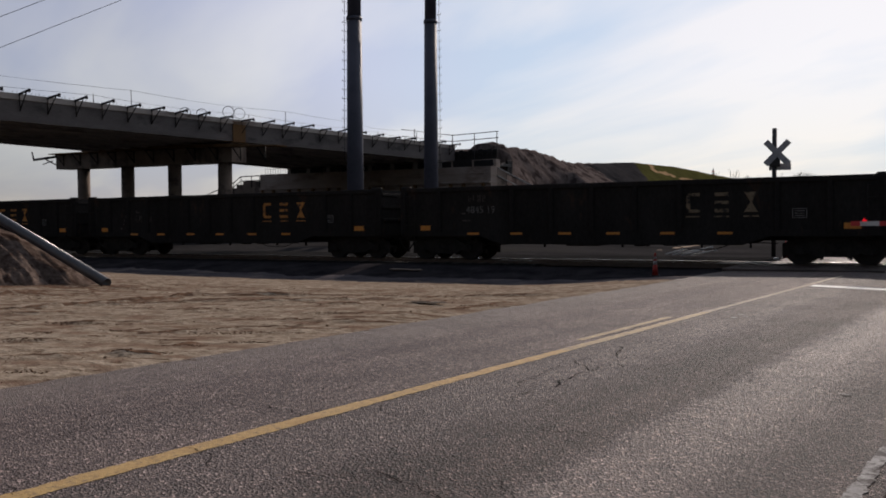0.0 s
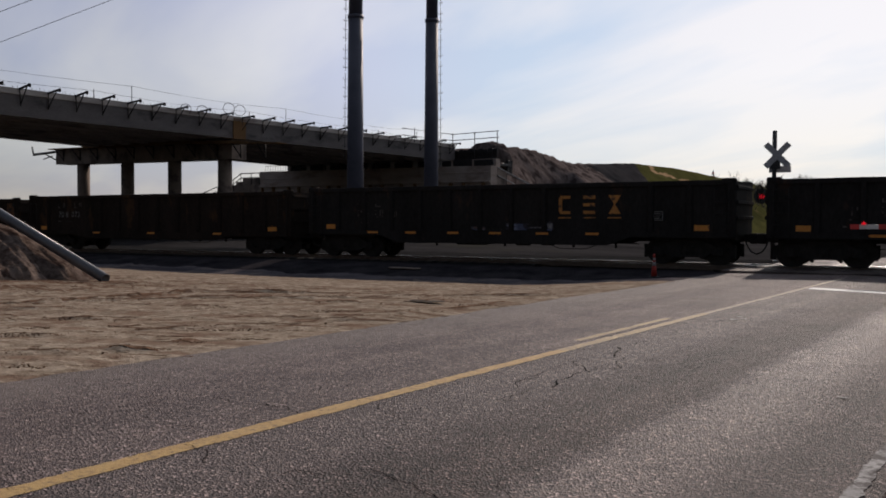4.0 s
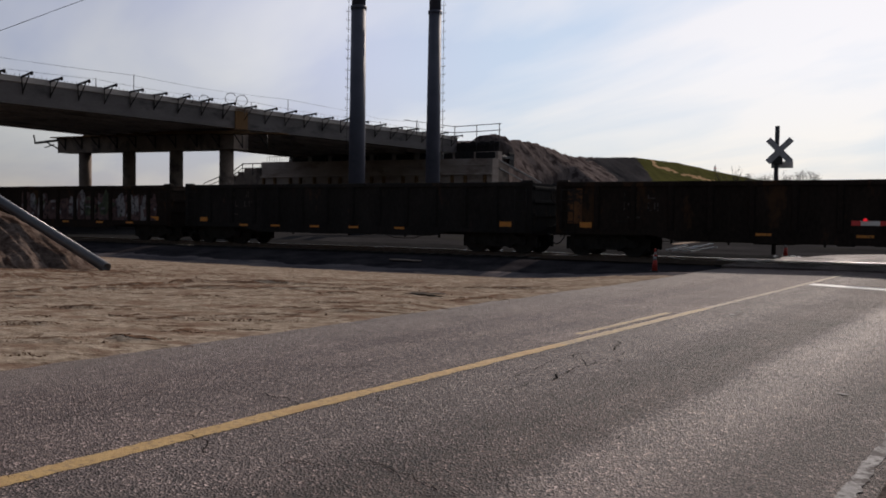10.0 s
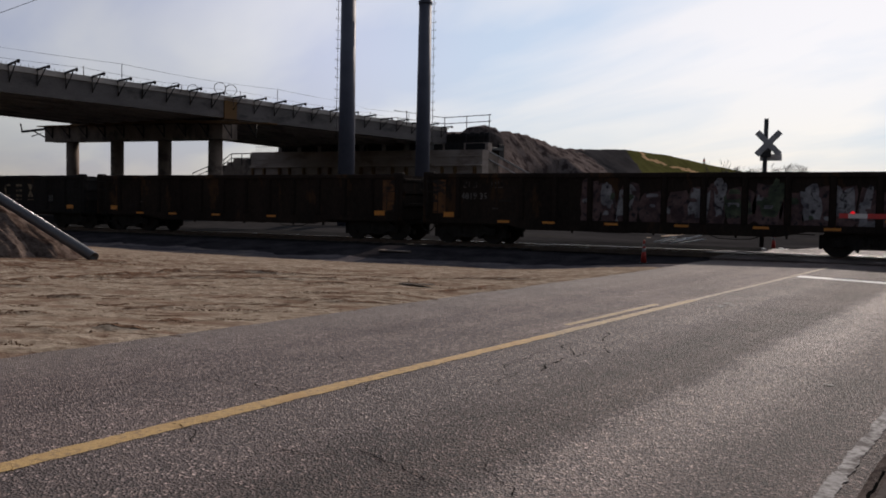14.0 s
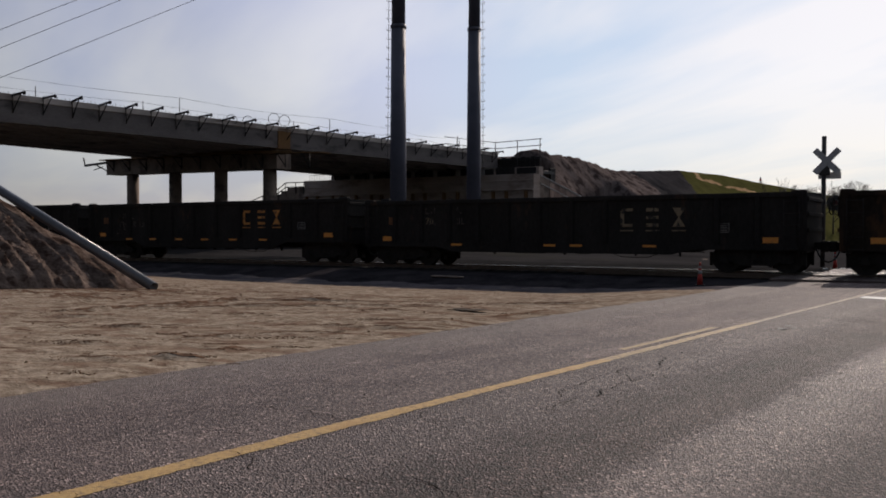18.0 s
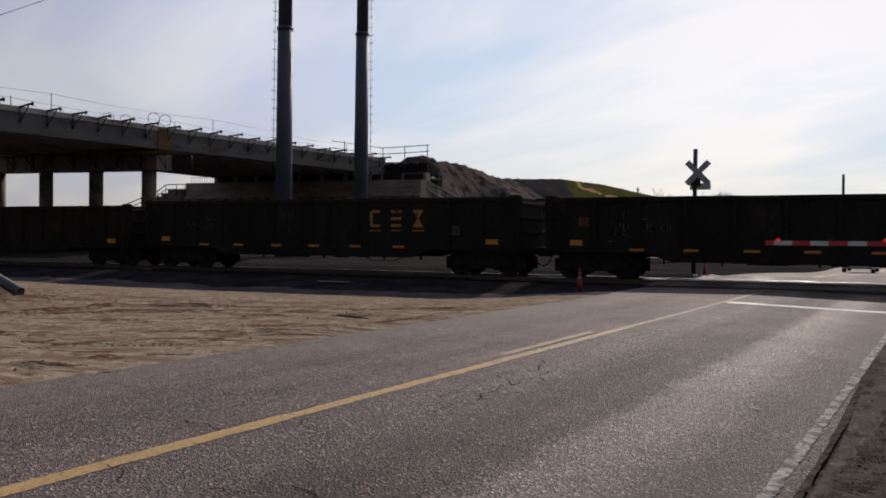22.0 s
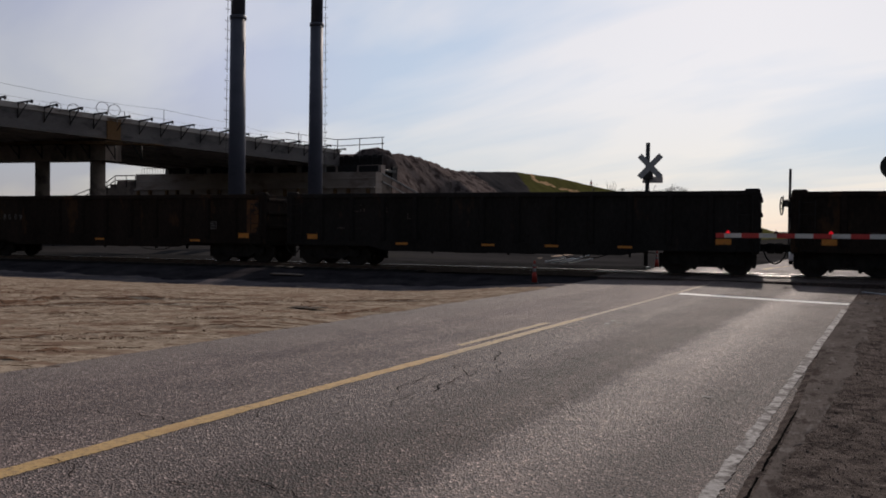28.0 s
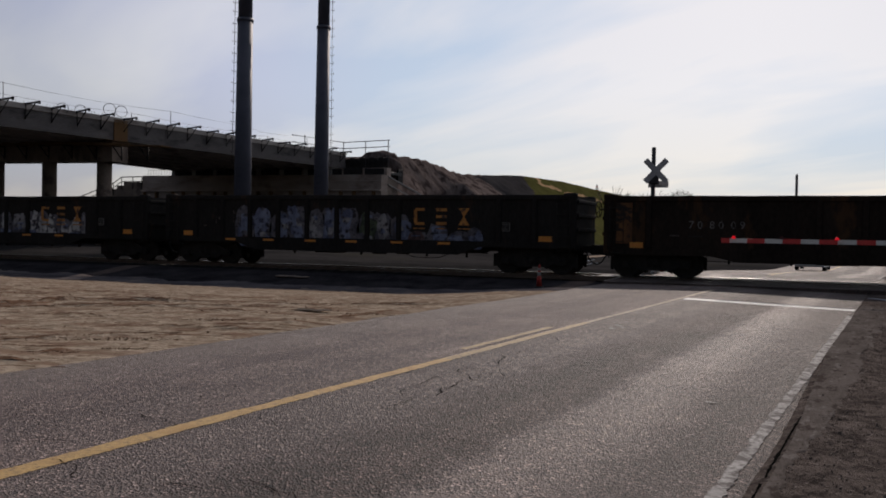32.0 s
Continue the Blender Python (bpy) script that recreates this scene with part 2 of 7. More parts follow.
    # wheel paths, where pale stone shows
    path = mth("MULTIPLY", mth("MULTIPLY", span(off, -0.02, 0.22), span(off, 1.2, 0.45)), mine)
    path = mth("MAXIMUM", path, mth("MULTIPLY", mth("MULTIPLY", span(off, -0.9, -1.3), mine), 0.35))
    base = mix(one, ramp(tex(3.0, 6, 0.7), 0.3, 0.7, (1.12, 1.105, 1.08), (1.50, 1.47, 1.42)), path, "MULTIPLY")
    # the unworn strip outside the wheels, darker
    base = mix(base, ramp(tex(5.0, 6, 0.7), 0.3, 0.7, (0.70, 0.685, 0.67), (0.95, 0.94, 0.93)), mth("MULTIPLY", span(off, 0.75, 1.2), mine), "MULTIPLY")
    # pale dust blown over the margin beside the sandy lot
    dz = N("ShaderNodeMath"); dz.operation = "MULTIPLY_ADD"; dz.inputs[1].default_value = 1.3
    L(tex(1.6, 6, 0.65), dz.inputs[0]); L(sp.outputs[0], dz.inputs[2])
    du = N("ShaderNodeMapRange"); du.inputs["From Min"].default_value, du.inputs["From Max"].default_value = -5.6, -7.4
    du.inputs["To Max"].default_value = 0.75
    L(dz.outputs[0], du.inputs["Value"])
    dust = ramp(tex(9, 4), 0.3, 0.7, (0.13, 0.103, 0.088), (0.20, 0.165, 0.142))
    base = mix(base, dust, du.outputs[0])
    L(base, p.inputs["Base Color"])
    # tyres have polished two paths in each lane
    L(mth("MULTIPLY_ADD", path, -0.10, 0.76), p.inputs["Roughness"])
    p.inputs["Specular IOR Level"].default_value = 0.25
    bp = N("ShaderNodeBump"); bp.inputs["Strength"].default_value, bp.inputs["Distance"].default_value = 1.0, 0.014
    L(vor.outputs["Distance"], bp.inputs["Height"]); L(bp.outputs[0], p.inputs["Normal"])
    return m


ASPHALT = asphalt()
STOP_WHITE = mat("fresh white road paint", (0.5, 0.49, 0.47), (0.66, 0.65, 0.62), 3, 0.7, bump=0.2, fine=40, third=(0.2, 0.19, 0.18), third_at=0.66, third_scale=4, spec=0.3)
CRACK = mat("crack tar", (0.003, 0.003, 0.003), (0.008, 0.0075, 0.007), 8, 0.95, bump=0.1, spec=0.0)
YELLOW_LINE = mat("yellow road paint", (0.36, 0.225, 0.085), (0.52, 0.350, 0.145), 3, 0.72, bump=0.4, fine=60, third=(0.16, 0.112, 0.072), third_at=0.58, third_scale=22, spec=0.2, crisp=0.09, fourth=((0.34, 0.205, 0.082), 0.55, 3.0))
WHITE_LINE = mat("white road paint", (0.22, 0.205, 0.195), (0.38, 0.36, 0.34), 3, 0.85, bump=0.4, fine=40, third=(0.085, 0.072, 0.068), third_at=0.53, third_scale=7, spec=0.1, crisp=0.05, fourth=((0.10, 0.086, 0.08), 0.56, 22.0))
DIRT = mat("sandy dirt", (0.145, 0.104, 0.074), (0.395, 0.322, 0.246), 7.0, 0.97, bump=1.0, fine=30, third=(0.105, 0.064, 0.043), third_at=0.61, third_scale=9, stretch=(0.6, 1.1, 1), spec=0.0, depth=0.05, crisp=0.03, fourth=((0.170, 0.110, 0.078), 0.55, 2.0), turn=26)
CLOD = mat("damp clods and dark streaks", (0.10, 0.056, 0.036), (0.22, 0.135, 0.09), 9, 0.95, bump=0.5, fine=50, spec=0.0)
WET_SOIL = mat("dark wet soil", (0.022, 0.014, 0.009), (0.055, 0.036, 0.024), 9, 0.9, bump=0.6, fine=40, spec=0.1)
SHOULDER_STONE = mat("shoulder stones", (0.07, 0.055, 0.047), (0.24, 0.195, 0.17), 5, 0.95, bump=0.5, fine=40, spec=0.05)
CONE_BAND = mat("scuffed cone band", (0.17, 0.16, 0.16), (0.28, 0.27, 0.265), 9, 0.7, bump=0.1)
CAR_DIM = mat("dim worn stencil", (0.06, 0.05, 0.046), (0.125, 0.105, 0.096), 6, 0.8, bump=0.1, fine=30, third=(0.02, 0.017, 0.016), third_at=0.52, third_scale=7, crisp=0.02, spec=0.1)
MOUND = mat("piled earth", (0.068, 0.047, 0.039), (0.185, 0.138, 0.113), 3.0, 0.97, bump=1.0, fine=14, third=(0.05, 0.032, 0.026), third_at=0.56, third_scale=3.5, stretch=(0.6, 1.2, 1.2), spec=0.0, depth=0.07, crisp=0.04)
FILL = mat("embankment fill", (0.060, 0.046, 0.043), (0.155, 0.124, 0.114), 0.4, 0.95, bump=1.0, fine=3.0, third=(0.036, 0.027, 0.026), third_at=0.54, third_scale=0.5, stretch=(1.6, 1.6, 0.35), spec=0.0)
DARK_FILL = mat("gravel with painted shade fill", (0.026, 0.024, 0.025), (0.052, 0.048, 0.049), 0.4, 0.95, bump=0.6, fine=4, spec=0.0)
TURF = mat("young grass", (0.052, 0.050, 0.018), (0.085, 0.080, 0.028), 0.5, 0.95, bump=0.6, fine=6, third=(0.14, 0.105, 0.05), third_at=0.66, third_scale=0.3, spec=0.0)
BARE = mat("bare orange earth", (0.26, 0.16, 0.085), (0.42, 0.28, 0.16), 0.8, 0.95, bump=0.6, fine=5, spec=0.0)
# pale tan earth, bright enough to throw sunlight up under the bridge
BOUNCE_EARTH = mat("pale earth for bounce light", (0.22, 0.165, 0.125), (0.38, 0.30, 0.235), 0.2, 0.95, bump=0.5, fine=3, third=(0.14, 0.105, 0.08), third_at=0.6, third_scale=0.1, spec=0.0)
FIELD = mat("rough field", (0.021, 0.0197, 0.0198), (0.043, 0.040, 0.0395), 0.12, 0.95, bump=0.5, fine=2, third=(0.036, 0.034, 0.028), third_at=0.6, third_scale=0.05, spec=0.0)
# grey gravel coloured near-black, to stand for the train's shadow on it
GRAVEL_SHADED = mat("gravel with painted shade", (0.013, 0.012, 0.014), (0.038, 0.034, 0.036), 1.2, 0.95, bump=0.9, fine=14, spec=0.0)
# a paler copy of the gravel, for the part that the sun reaches
GRAVEL_SUNLIT = mat("gravel with painted sunlight", (0.040, 0.036, 0.040), (0.105, 0.092, 0.094), 1.2, 0.95, bump=0.8, fine=18, third=(0.16, 0.13, 0.11), third_at=0.62, third_scale=1.5, spec=0.0, stretch=(0.5, 1, 1))
CRUMB = mat("broken asphalt edge", (0.075, 0.064, 0.061), (0.15, 0.132, 0.125), 6, 0.9, bump=0.5, fine=50, spec=0.1, per_piece=0.3)
YELLOW_WORN = mat("worn yellow road paint", (0.32, 0.225, 0.115), (0.46, 0.345, 0.19), 3, 0.75, bump=0.4, fine=60, third=(0.15, 0.12, 0.095), third_at=0.56, third_scale=18, spec=0.2, crisp=0.09)
YELLOW_DUSTY = mat("dusty faded yellow road paint", (0.33, 0.265, 0.19), (0.45, 0.375, 0.285), 3, 0.8, bump=0.4, fine=60, third=(0.15, 0.125, 0.105), third_at=0.55, third_scale=12, spec=0.2, crisp=0.09)
# ballast darkened the same way, with the shade around the train in its colour
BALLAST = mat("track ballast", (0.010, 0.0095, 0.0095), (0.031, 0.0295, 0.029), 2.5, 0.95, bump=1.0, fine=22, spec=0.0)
SHOULDER = mat("shoulder earth", (0.052, 0.042, 0.037), (0.128, 0.104, 0.092), 7.0, 0.95, bump=1.0, fine=60, third=(0.19, 0.162, 0.146), third_at=0.61, third_scale=18.0, spec=0.0, depth=0.05, crisp=0.03, fourth=((0.030, 0.024, 0.022), 0.57, 6.5))
PACKED = mat("packed grit", (0.066, 0.055, 0.049), (0.135, 0.115, 0.104), 3.0, 0.95, bump=0.8, fine=45, third=(0.055, 0.044, 0.039), third_at=0.58, third_scale=6.0, spec=0.0, depth=0.03, crisp=0.04, fourth=((0.18, 0.16, 0.148), 0.62, 9.0), stretch=(1, 0.4, 1))
TIE = mat("creosoted timber", (0.03, 0.024, 0.02), (0.075, 0.06, 0.05), 3, 0.9, bump=0.5, fine=18, stretch=(6, 1, 6), per_piece=0.25)
PIPE_STEEL = mat("dull pipe steel", (0.040, 0.039, 0.048), (0.075, 0.073, 0.086), 3, 0.33, 0.0, bump=0.05, fine=25, spec=0.9)
RAIL = mat("rail steel", (0.10, 0.07, 0.055), (0.17, 0.12, 0.09), 6, 0.6, 0.6, bump=0.2)
RAIL_TOP = mat("polished railhead", (0.34, 0.33, 0.33), (0.48, 0.47, 0.46), 10, 0.28, 1.0, bump=0.03, rough_spread=0.05)
CONCRETE = mat("cast concrete", (0.165, 0.124, 0.099), (0.29, 0.225, 0.185), 0.7, 0.9, bump=0.35, fine=12, third=(0.105, 0.081, 0.068), third_at=0.56, third_scale=0.6, spec=0.2)
PALE_CONCRETE = mat("pale new concrete", (0.27, 0.25, 0.24), (0.40, 0.38, 0.36), 1.5, 0.9, bump=0.3, fine=14, third=(0.20, 0.18, 0.17), third_at=0.62, third_scale=1.1, spec=0.2)
# girder concrete made paler, so its colour carries the light bounced up below
GIRDER_LIT = mat("girder concrete with painted bounce light", (0.36, 0.315, 0.285), (0.50, 0.445, 0.405), 0.8, 0.85, bump=0.3, fine=10, third=(0.26, 0.22, 0.195), third_at=0.58, third_scale=0.5, stretch=(1, 0.5, 1.6), spec=0.2)
# cast concrete in a paler tone, for the abutment's front
ABUTMENT = mat("paler cast concrete", (0.29, 0.225, 0.19), (0.43, 0.35, 0.30), 0.7, 0.9, bump=0.35, fine=12, third=(0.24, 0.18, 0.15), third_at=0.56, third_scale=0.6, spec=0.2, stretch=(0.5, 0.5, 1.5))
# the same girder concrete in a darker copy, for shaded outer faces
GIRDER_SHADED = mat("girder concrete", (0.112, 0.098, 0.095), (0.178, 0.158, 0.152), 0.8, 0.85, bump=0.3, fine=10, third=(0.072, 0.065, 0.064), third_at=0.58, third_scale=0.5, stretch=(1, 0.5, 1.6), spec=0.2)
FORM_WOOD = mat("formwork timber", (0.12, 0.065, 0.03), (0.22, 0.13, 0.065), 2, 0.9, bump=0.3, fine=20, stretch=(1, 6, 6), spec=0.1)
STEEL_DARK = mat("dark steel", (0.03, 0.028, 0.029), (0.065, 0.06, 0.06), 4, 0.6, 0.2, bump=0.15, third=(0.10, 0.05, 0.028), third_at=0.66, third_scale=3, spec=0.3)
BRACKET = mat("black forming steel", (0.014, 0.013, 0.013), (0.032, 0.028, 0.027), 4, 0.75, 0.0, bump=0.15, third=(0.055, 0.03, 0.02), third_at=0.66, third_scale=3, spec=0.2)
POLE_STEEL = mat("pole steel", (0.060, 0.061, 0.082), (0.094, 0.094, 0.124), 1.2, 0.6, 0.0, bump=0.12, fine=20, third=(0.051, 0.051, 0.070), third_at=0.6, third_scale=0.6, spec=0.3)
GALV = mat("galvanised steel", (0.16, 0.165, 0.18), (0.25, 0.255, 0.27), 5, 0.55, 0.3, bump=0.1, fine=30, spec=0.4)
BLACK_PAINT = mat("black car paint", (0.019, 0.0172, 0.0165), (0.036, 0.0325, 0.031), 0.9, 0.92, bump=0.25, fine=14, third=(0.062, 0.040, 0.030), third_at=0.64, third_scale=1.4, stretch=(1, 1, 0.45), spec=0.04)
BROWN_PAINT = mat("oxide car paint", (0.019, 0.0148, 0.0128), (0.040, 0.0295, 0.0245), 0.9, 0.92, bump=0.3, fine=14, third=(0.072, 0.041, 0.024), third_at=0.62, third_scale=1.2, stretch=(1, 1, 0.45), spec=0.03)
RUST = mat("rusted end sheet", (0.06, 0.024, 0.010), (0.20, 0.085, 0.028), 2.5, 0.85, bump=0.4, fine=18, third=(0.025, 0.016, 0.012), third_at=0.50, third_scale=2.4, crisp=0.03)
UNDER = mat("running gear grime", (0.024, 0.0215, 0.0205), (0.046, 0.041, 0.038), 4, 0.9, bump=0.3, fine=18, spec=0.05)
WHEEL_STEEL = mat("wheel steel", (0.024, 0.021, 0.0195), (0.048, 0.041, 0.037), 6, 0.85, 0.0, bump=0.2, spec=0.06)
CAR_YELLOW = mat("faded yellow lettering", (0.36, 0.145, 0.032), (0.60, 0.26, 0.06), 3, 0.75, bump=0.15, fine=30, third=(0.075, 0.045, 0.03), third_at=0.55, third_scale=4.5, crisp=0.05)
CAR_CREAM = mat("faded cream lettering", (0.14, 0.10, 0.06), (0.27, 0.20, 0.125), 3, 0.75, bump=0.15, fine=30, third=(0.03, 0.025, 0.02), third_at=0.53, third_scale=3.5, crisp=0.02)
CAR_WHITE = mat("weathered white lettering", (0.11, 0.10, 0.095), (0.20, 0.19, 0.18), 5, 0.7, bump=0.1, fine=30, third=(0.04, 0.036, 0.033), third_at=0.56, third_scale=9, crisp=0.05)
REFLECTOR = mat("reflective strip", (0.55, 0.19, 0.022), (0.75, 0.29, 0.036), 6, 0.45, bump=0.1, third=(0.16, 0.07, 0.025), third_at=0.62, third_scale=6)
RED_PAINT = mat("red paint", (0.45, 0.03, 0.03), (0.6, 0.05, 0.045), 5, 0.5, bump=0.1)
WHITE_PAINT = mat("white paint", (0.55, 0.55, 0.54), (0.72, 0.72, 0.70), 5, 0.55, bump=0.1, third=(0.4, 0.39, 0.37), third_at=0.65, third_scale=4)
SIGN_BACK = mat("bare sign back", (0.34, 0.33, 0.34), (0.48, 0.47, 0.48), 5, 0.6, 0.0, bump=0.1, third=(0.25, 0.24, 0.24), third_at=0.62, third_scale=4)
BLACK_GEAR = mat("black enamel", (0.012, 0.012, 0.012), (0.025, 0.025, 0.025), 5, 0.5, bump=0.1)
RED_LIT = mat("lit red lens", (0.45, 0.008, 0.012), (0.6, 0.012, 0.02), 20, 0.35, bump=0.0, glow=((1.0, 0.012, 0.03), 0.35))
RED_DIM = mat("red lens", (0.05, 0.006, 0.008), (0.08, 0.008, 0.012), 20, 0.35, bump=0.0)
CONE_ORANGE = mat("cone plastic", (0.24, 0.016, 0.012), (0.36, 0.032, 0.018), 8, 0.65, bump=0.1, third=(0.13, 0.022, 0.016), third_at=0.64, third_scale=8, spec=0.3)
BARK = mat("bare bark", (0.05, 0.042, 0.036), (0.10, 0.085, 0.07), 8, 0.9, bump=0.4)
RUBBER = mat("rubber", (0.012, 0.012, 0.012), (0.025, 0.024, 0.023), 12, 0.75, bump=0.4, fine=80)
TYRE = mat("tyre rubber", (0.006, 0.006, 0.006), (0.013, 0.0125, 0.012), 20, 0.85, bump=0.4, fine=90, spec=0.1)
WIRE = mat("wire", (0.04, 0.04, 0.045), (0.07, 0.07, 0.075), 9, 0.5, 0.5, bump=0.0)
VAN_WHITE = mat("white car body", (0.6, 0.6, 0.6), (0.7, 0.7, 0.7), 4, 0.3, bump=0.0)
CAR_GREY = mat("dark grey car body", (0.05, 0.052, 0.058), (0.075, 0.078, 0.085), 4, 0.3, bump=0.0)
LAMP_GLASS = mat("headlight glass", (0.6, 0.6, 0.6), (0.75, 0.75, 0.74), 8, 0.1, bump=0.0)
GLASS_DARK = mat("tinted glass", (0.01, 0.012, 0.014), (0.02, 0.022, 0.025), 4, 0.08, bump=0.0)
def spray(name, lo, hi):
    return mat(name, lo, hi, 3.0, 0.7, bump=0.1, fine=11, third=(0.035, 0.03, 0.034), third_at=0.57, third_scale=5.5, crisp=0.04, fourth=((lo[0] * 0.6, lo[1] * 0.6, lo[2] * 0.65), 0.54, 2.0), spec=0.15)


GRAFFITI_PALE = spray("pale spray paint", (0.20, 0.19, 0.20), (0.37, 0.36, 0.365))
GRAFFITI_WHITE = spray("white spray paint", (0.42, 0.41, 0.41), (0.62, 0.61, 0.60))
GRAFFITI_BLUE = spray("blue-grey spray paint", (0.12, 0.135, 0.21), (0.25, 0.28, 0.38))
GRAFFITI_ROSE = spray("dull rose spray paint", (0.09, 0.055, 0.055), (0.17, 0.11, 0.105))
GRAFFITI_GREEN = spray("dull green spray paint", (0.06, 0.075, 0.05), (0.12, 0.14, 0.09))
GRAFFITI_LAVENDER = spray("lavender-grey spray paint", (0.10, 0.094, 0.108), (0.19, 0.18, 0.20))
GRAFFITI_DARK = spray("dark spray paint", (0.06, 0.056, 0.066), (0.13, 0.12, 0.135))


# ---- mesh helpers ----
def part(name, bm, material, parent=None, label="", m=None):
    """Links a bmesh as one mesh object, under a thing or a part."""
    me = bpy.data.meshes.new(name)
    bm.normal_update()
    bm.to_mesh(me)
    bm.free()
    for mt in (material if isinstance(material, (list, tuple)) else [material]):
        me.materials.append(mt)
    ob = new(name, me)
    if parent is not None:
        ob.parent = parent
    if m is not None:
        ob.matrix_basis = m
    return tagged(ob, label)


def again(name, ob, m, parent):
    """Another piece on the same mesh."""
    o = new(name, ob.data)
    o.parent = parent
    o.matrix_basis = m
    if "label" in ob:
        o["label"] = ob["label"]
    return o


def thing(name, label, category, m=None, group="", kind=""):
    ob = new(name)
    ob.empty_display_size = 0.2
    if m is not None:
        ob.matrix_basis = m
    return tagged(ob, label, category, group, kind)


def box(bm, x0, x1, y0, y1, z0, z1, bevel=0.0, m=None, mi=0):
    r = bmesh.ops.create_cube(bm, size=1.0, matrix=Matrix.Translation(((x0 + x1) / 2, (y0 + y1) / 2, (z0 + z1) / 2)) @ Matrix.Diagonal((x1 - x0, y1 - y0, z1 - z0, 1)))
    vs = r["verts"]
    if m is not None:
        bmesh.ops.transform(bm, matrix=m, verts=vs)
    fs = {f for v in vs for f in v.link_faces}
    for f in fs:
        f.material_index = mi
    if bevel:
        es = {e for v in vs for e in v.link_edges}
        bmesh.ops.bevel(bm, geom=list(es), offset=bevel, segments=1, affect="EDGES")
    return vs


def tube(bm, a, b, r0, r1=None, n=10, mi=0, smooth=True):
    """A round bar from a to b."""
    a, b = Vector(a), Vector(b)
    r1 = r0 if r1 is None else r1
    d = b - a
    q = d.to_track_quat("Z", "Y").to_matrix().to_4x4()
    res = bmesh.ops.create_cone(bm, cap_ends=True, segments=n, radius1=r0, radius2=r1, depth=d.length, matrix=Matrix.Translation((a + b) / 2) @ q)
    for f in {f for v in res["verts"] for f in v.link_faces}:
        f.material_index = mi
        f.smooth = smooth and len(f.verts) == 4
    return res["verts"]


def polytube(bm, pts, r, n=6, closed=False):
    """One unbroken bent bar through the points."""
    pts = [Vector(p) for p in pts]
    k = len(pts)
    rings = []
    for i, p in enumerate(pts):
        a = pts[(i - 1) % k] if (closed or i > 0) else p
        b = pts[(i + 1) % k] if (closed or i < k - 1) else p
        q = (b - a).normalized().to_track_quat("Z", "Y")
        rings.append([bm.verts.new(p + q @ Vector((r * math.cos(j * math.tau / n), r * math.sin(j * math.tau / n), 0))) for j in range(n)])
    for i in range(k if closed else k - 1):
        a, b = rings[i], rings[(i + 1) % k]
        s = min(range(n), key=lambda s: (a[0].co - b[s].co).length)
        for j in range(n):
            bm.faces.new((a[j], a[(j + 1) % n], b[(j + 1 + s) % n], b[(j + s) % n])).smooth = True
    if not closed:
        bm.faces.new(rings[0]); bm.faces.new(rings[-1])
    bmesh.ops.recalc_face_normals(bm, faces=bm.faces)


def prism(bm, outline, y0, y1, mi=0):
    """An outline in x and z, drawn out along y."""
    a = [bm.verts.new((x, y0, z)) for x, z in outline]
    b = [bm.verts.new((x, y1, z)) for x, z in outline]
    n = len(a)
    fs = [bm.faces.new(a), bm.faces.new(b[::-1])]
    for i in range(n):
        fs.append(bm.faces.new((a[i], b[i], b[(i + 1) % n], a[(i + 1) % n])))
    for f in fs:
        f.material_index = mi
    bmesh.ops.recalc_face_normals(bm, faces=fs)


def sheet(xs, ys, height):
    """A grid over xs and ys with the given height at each place."""
    bm = bmesh.new()
    rows = [[bm.verts.new((x, y, height(x, y))) for x in xs] for y in ys]
    for j in range(len(ys) - 1):
        for i in range(len(xs) - 1):
            f = bm.faces.new((rows[j][i], rows[j][i + 1], rows[j + 1][i + 1], rows[j + 1][i]))
            f.smooth = True
    return bm


def steps(a, b, d):
    n = max(1, round((b - a) / d))
    return [a + (b - a) * i / n for i in range(n + 1)]


def letters(text, size, material, parent, m, label="", name="lettering"):
    """Painted characters as a thin mesh."""
    cu = bpy.data.curves.new(name, "FONT")
    cu.body, cu.size, cu.extrude, cu.resolution_u = text, size, 0.002, 2
    tmp = bpy.data.objects.new(name, cu)
    scene.collection.objects.link(tmp)
    bpy.context.view_layer.update()
    me = bpy.data.meshes.new_from_object(tmp.evaluated_get(bpy.context.evaluated_depsgraph_get()))
    bpy.data.objects.remove(tmp)
    me.materials.clear()
    me.materials.append(material)
    ob = new(name, me)
    ob.parent, ob.matrix_basis = parent, m
    return tagged(ob, label)


ROAD = radians(7.0)     # the road heads this far to the right of +y
CA, SA = math.cos(ROAD), math.sin(ROAD)


def rd(u, v, z=0.0):
    """A place from metres along the road and to the left of the standpoint."""
    return Vector((u * SA - v * CA, u * CA + v * SA, z))


ROAD_M = Matrix.Rotation(-ROAD, 4, "Z")      # x right of the road, y along it


# ---- ground, road and track ----
YC = 29.30              # middle of the track
RAIL_Z = 0.06


GRADE = 0.006           # the track rises this much for each metre towards +x


def grade(x):
    """Height of the rails beside the crossing's, along the track."""
    return GRADE * max(-60.0, x + 2.0)


def drop(y, x=0.0):
    """The land falls away a little beyond the track, and the old road falls more."""
    t = min(1.0, max(0.0, (y - 34.0) / 46.0))
    land = -0.3 * t * t * (3 - 2 * t)
    k = min(1.0, max(0.0, (x + 26.0) / 10.0))
    t = min(1.0, max(0.0, (y - 32.5) / 34.0))
    return land * (1 - k) - 0.75 * t * t * (3 - 2 * t) * k


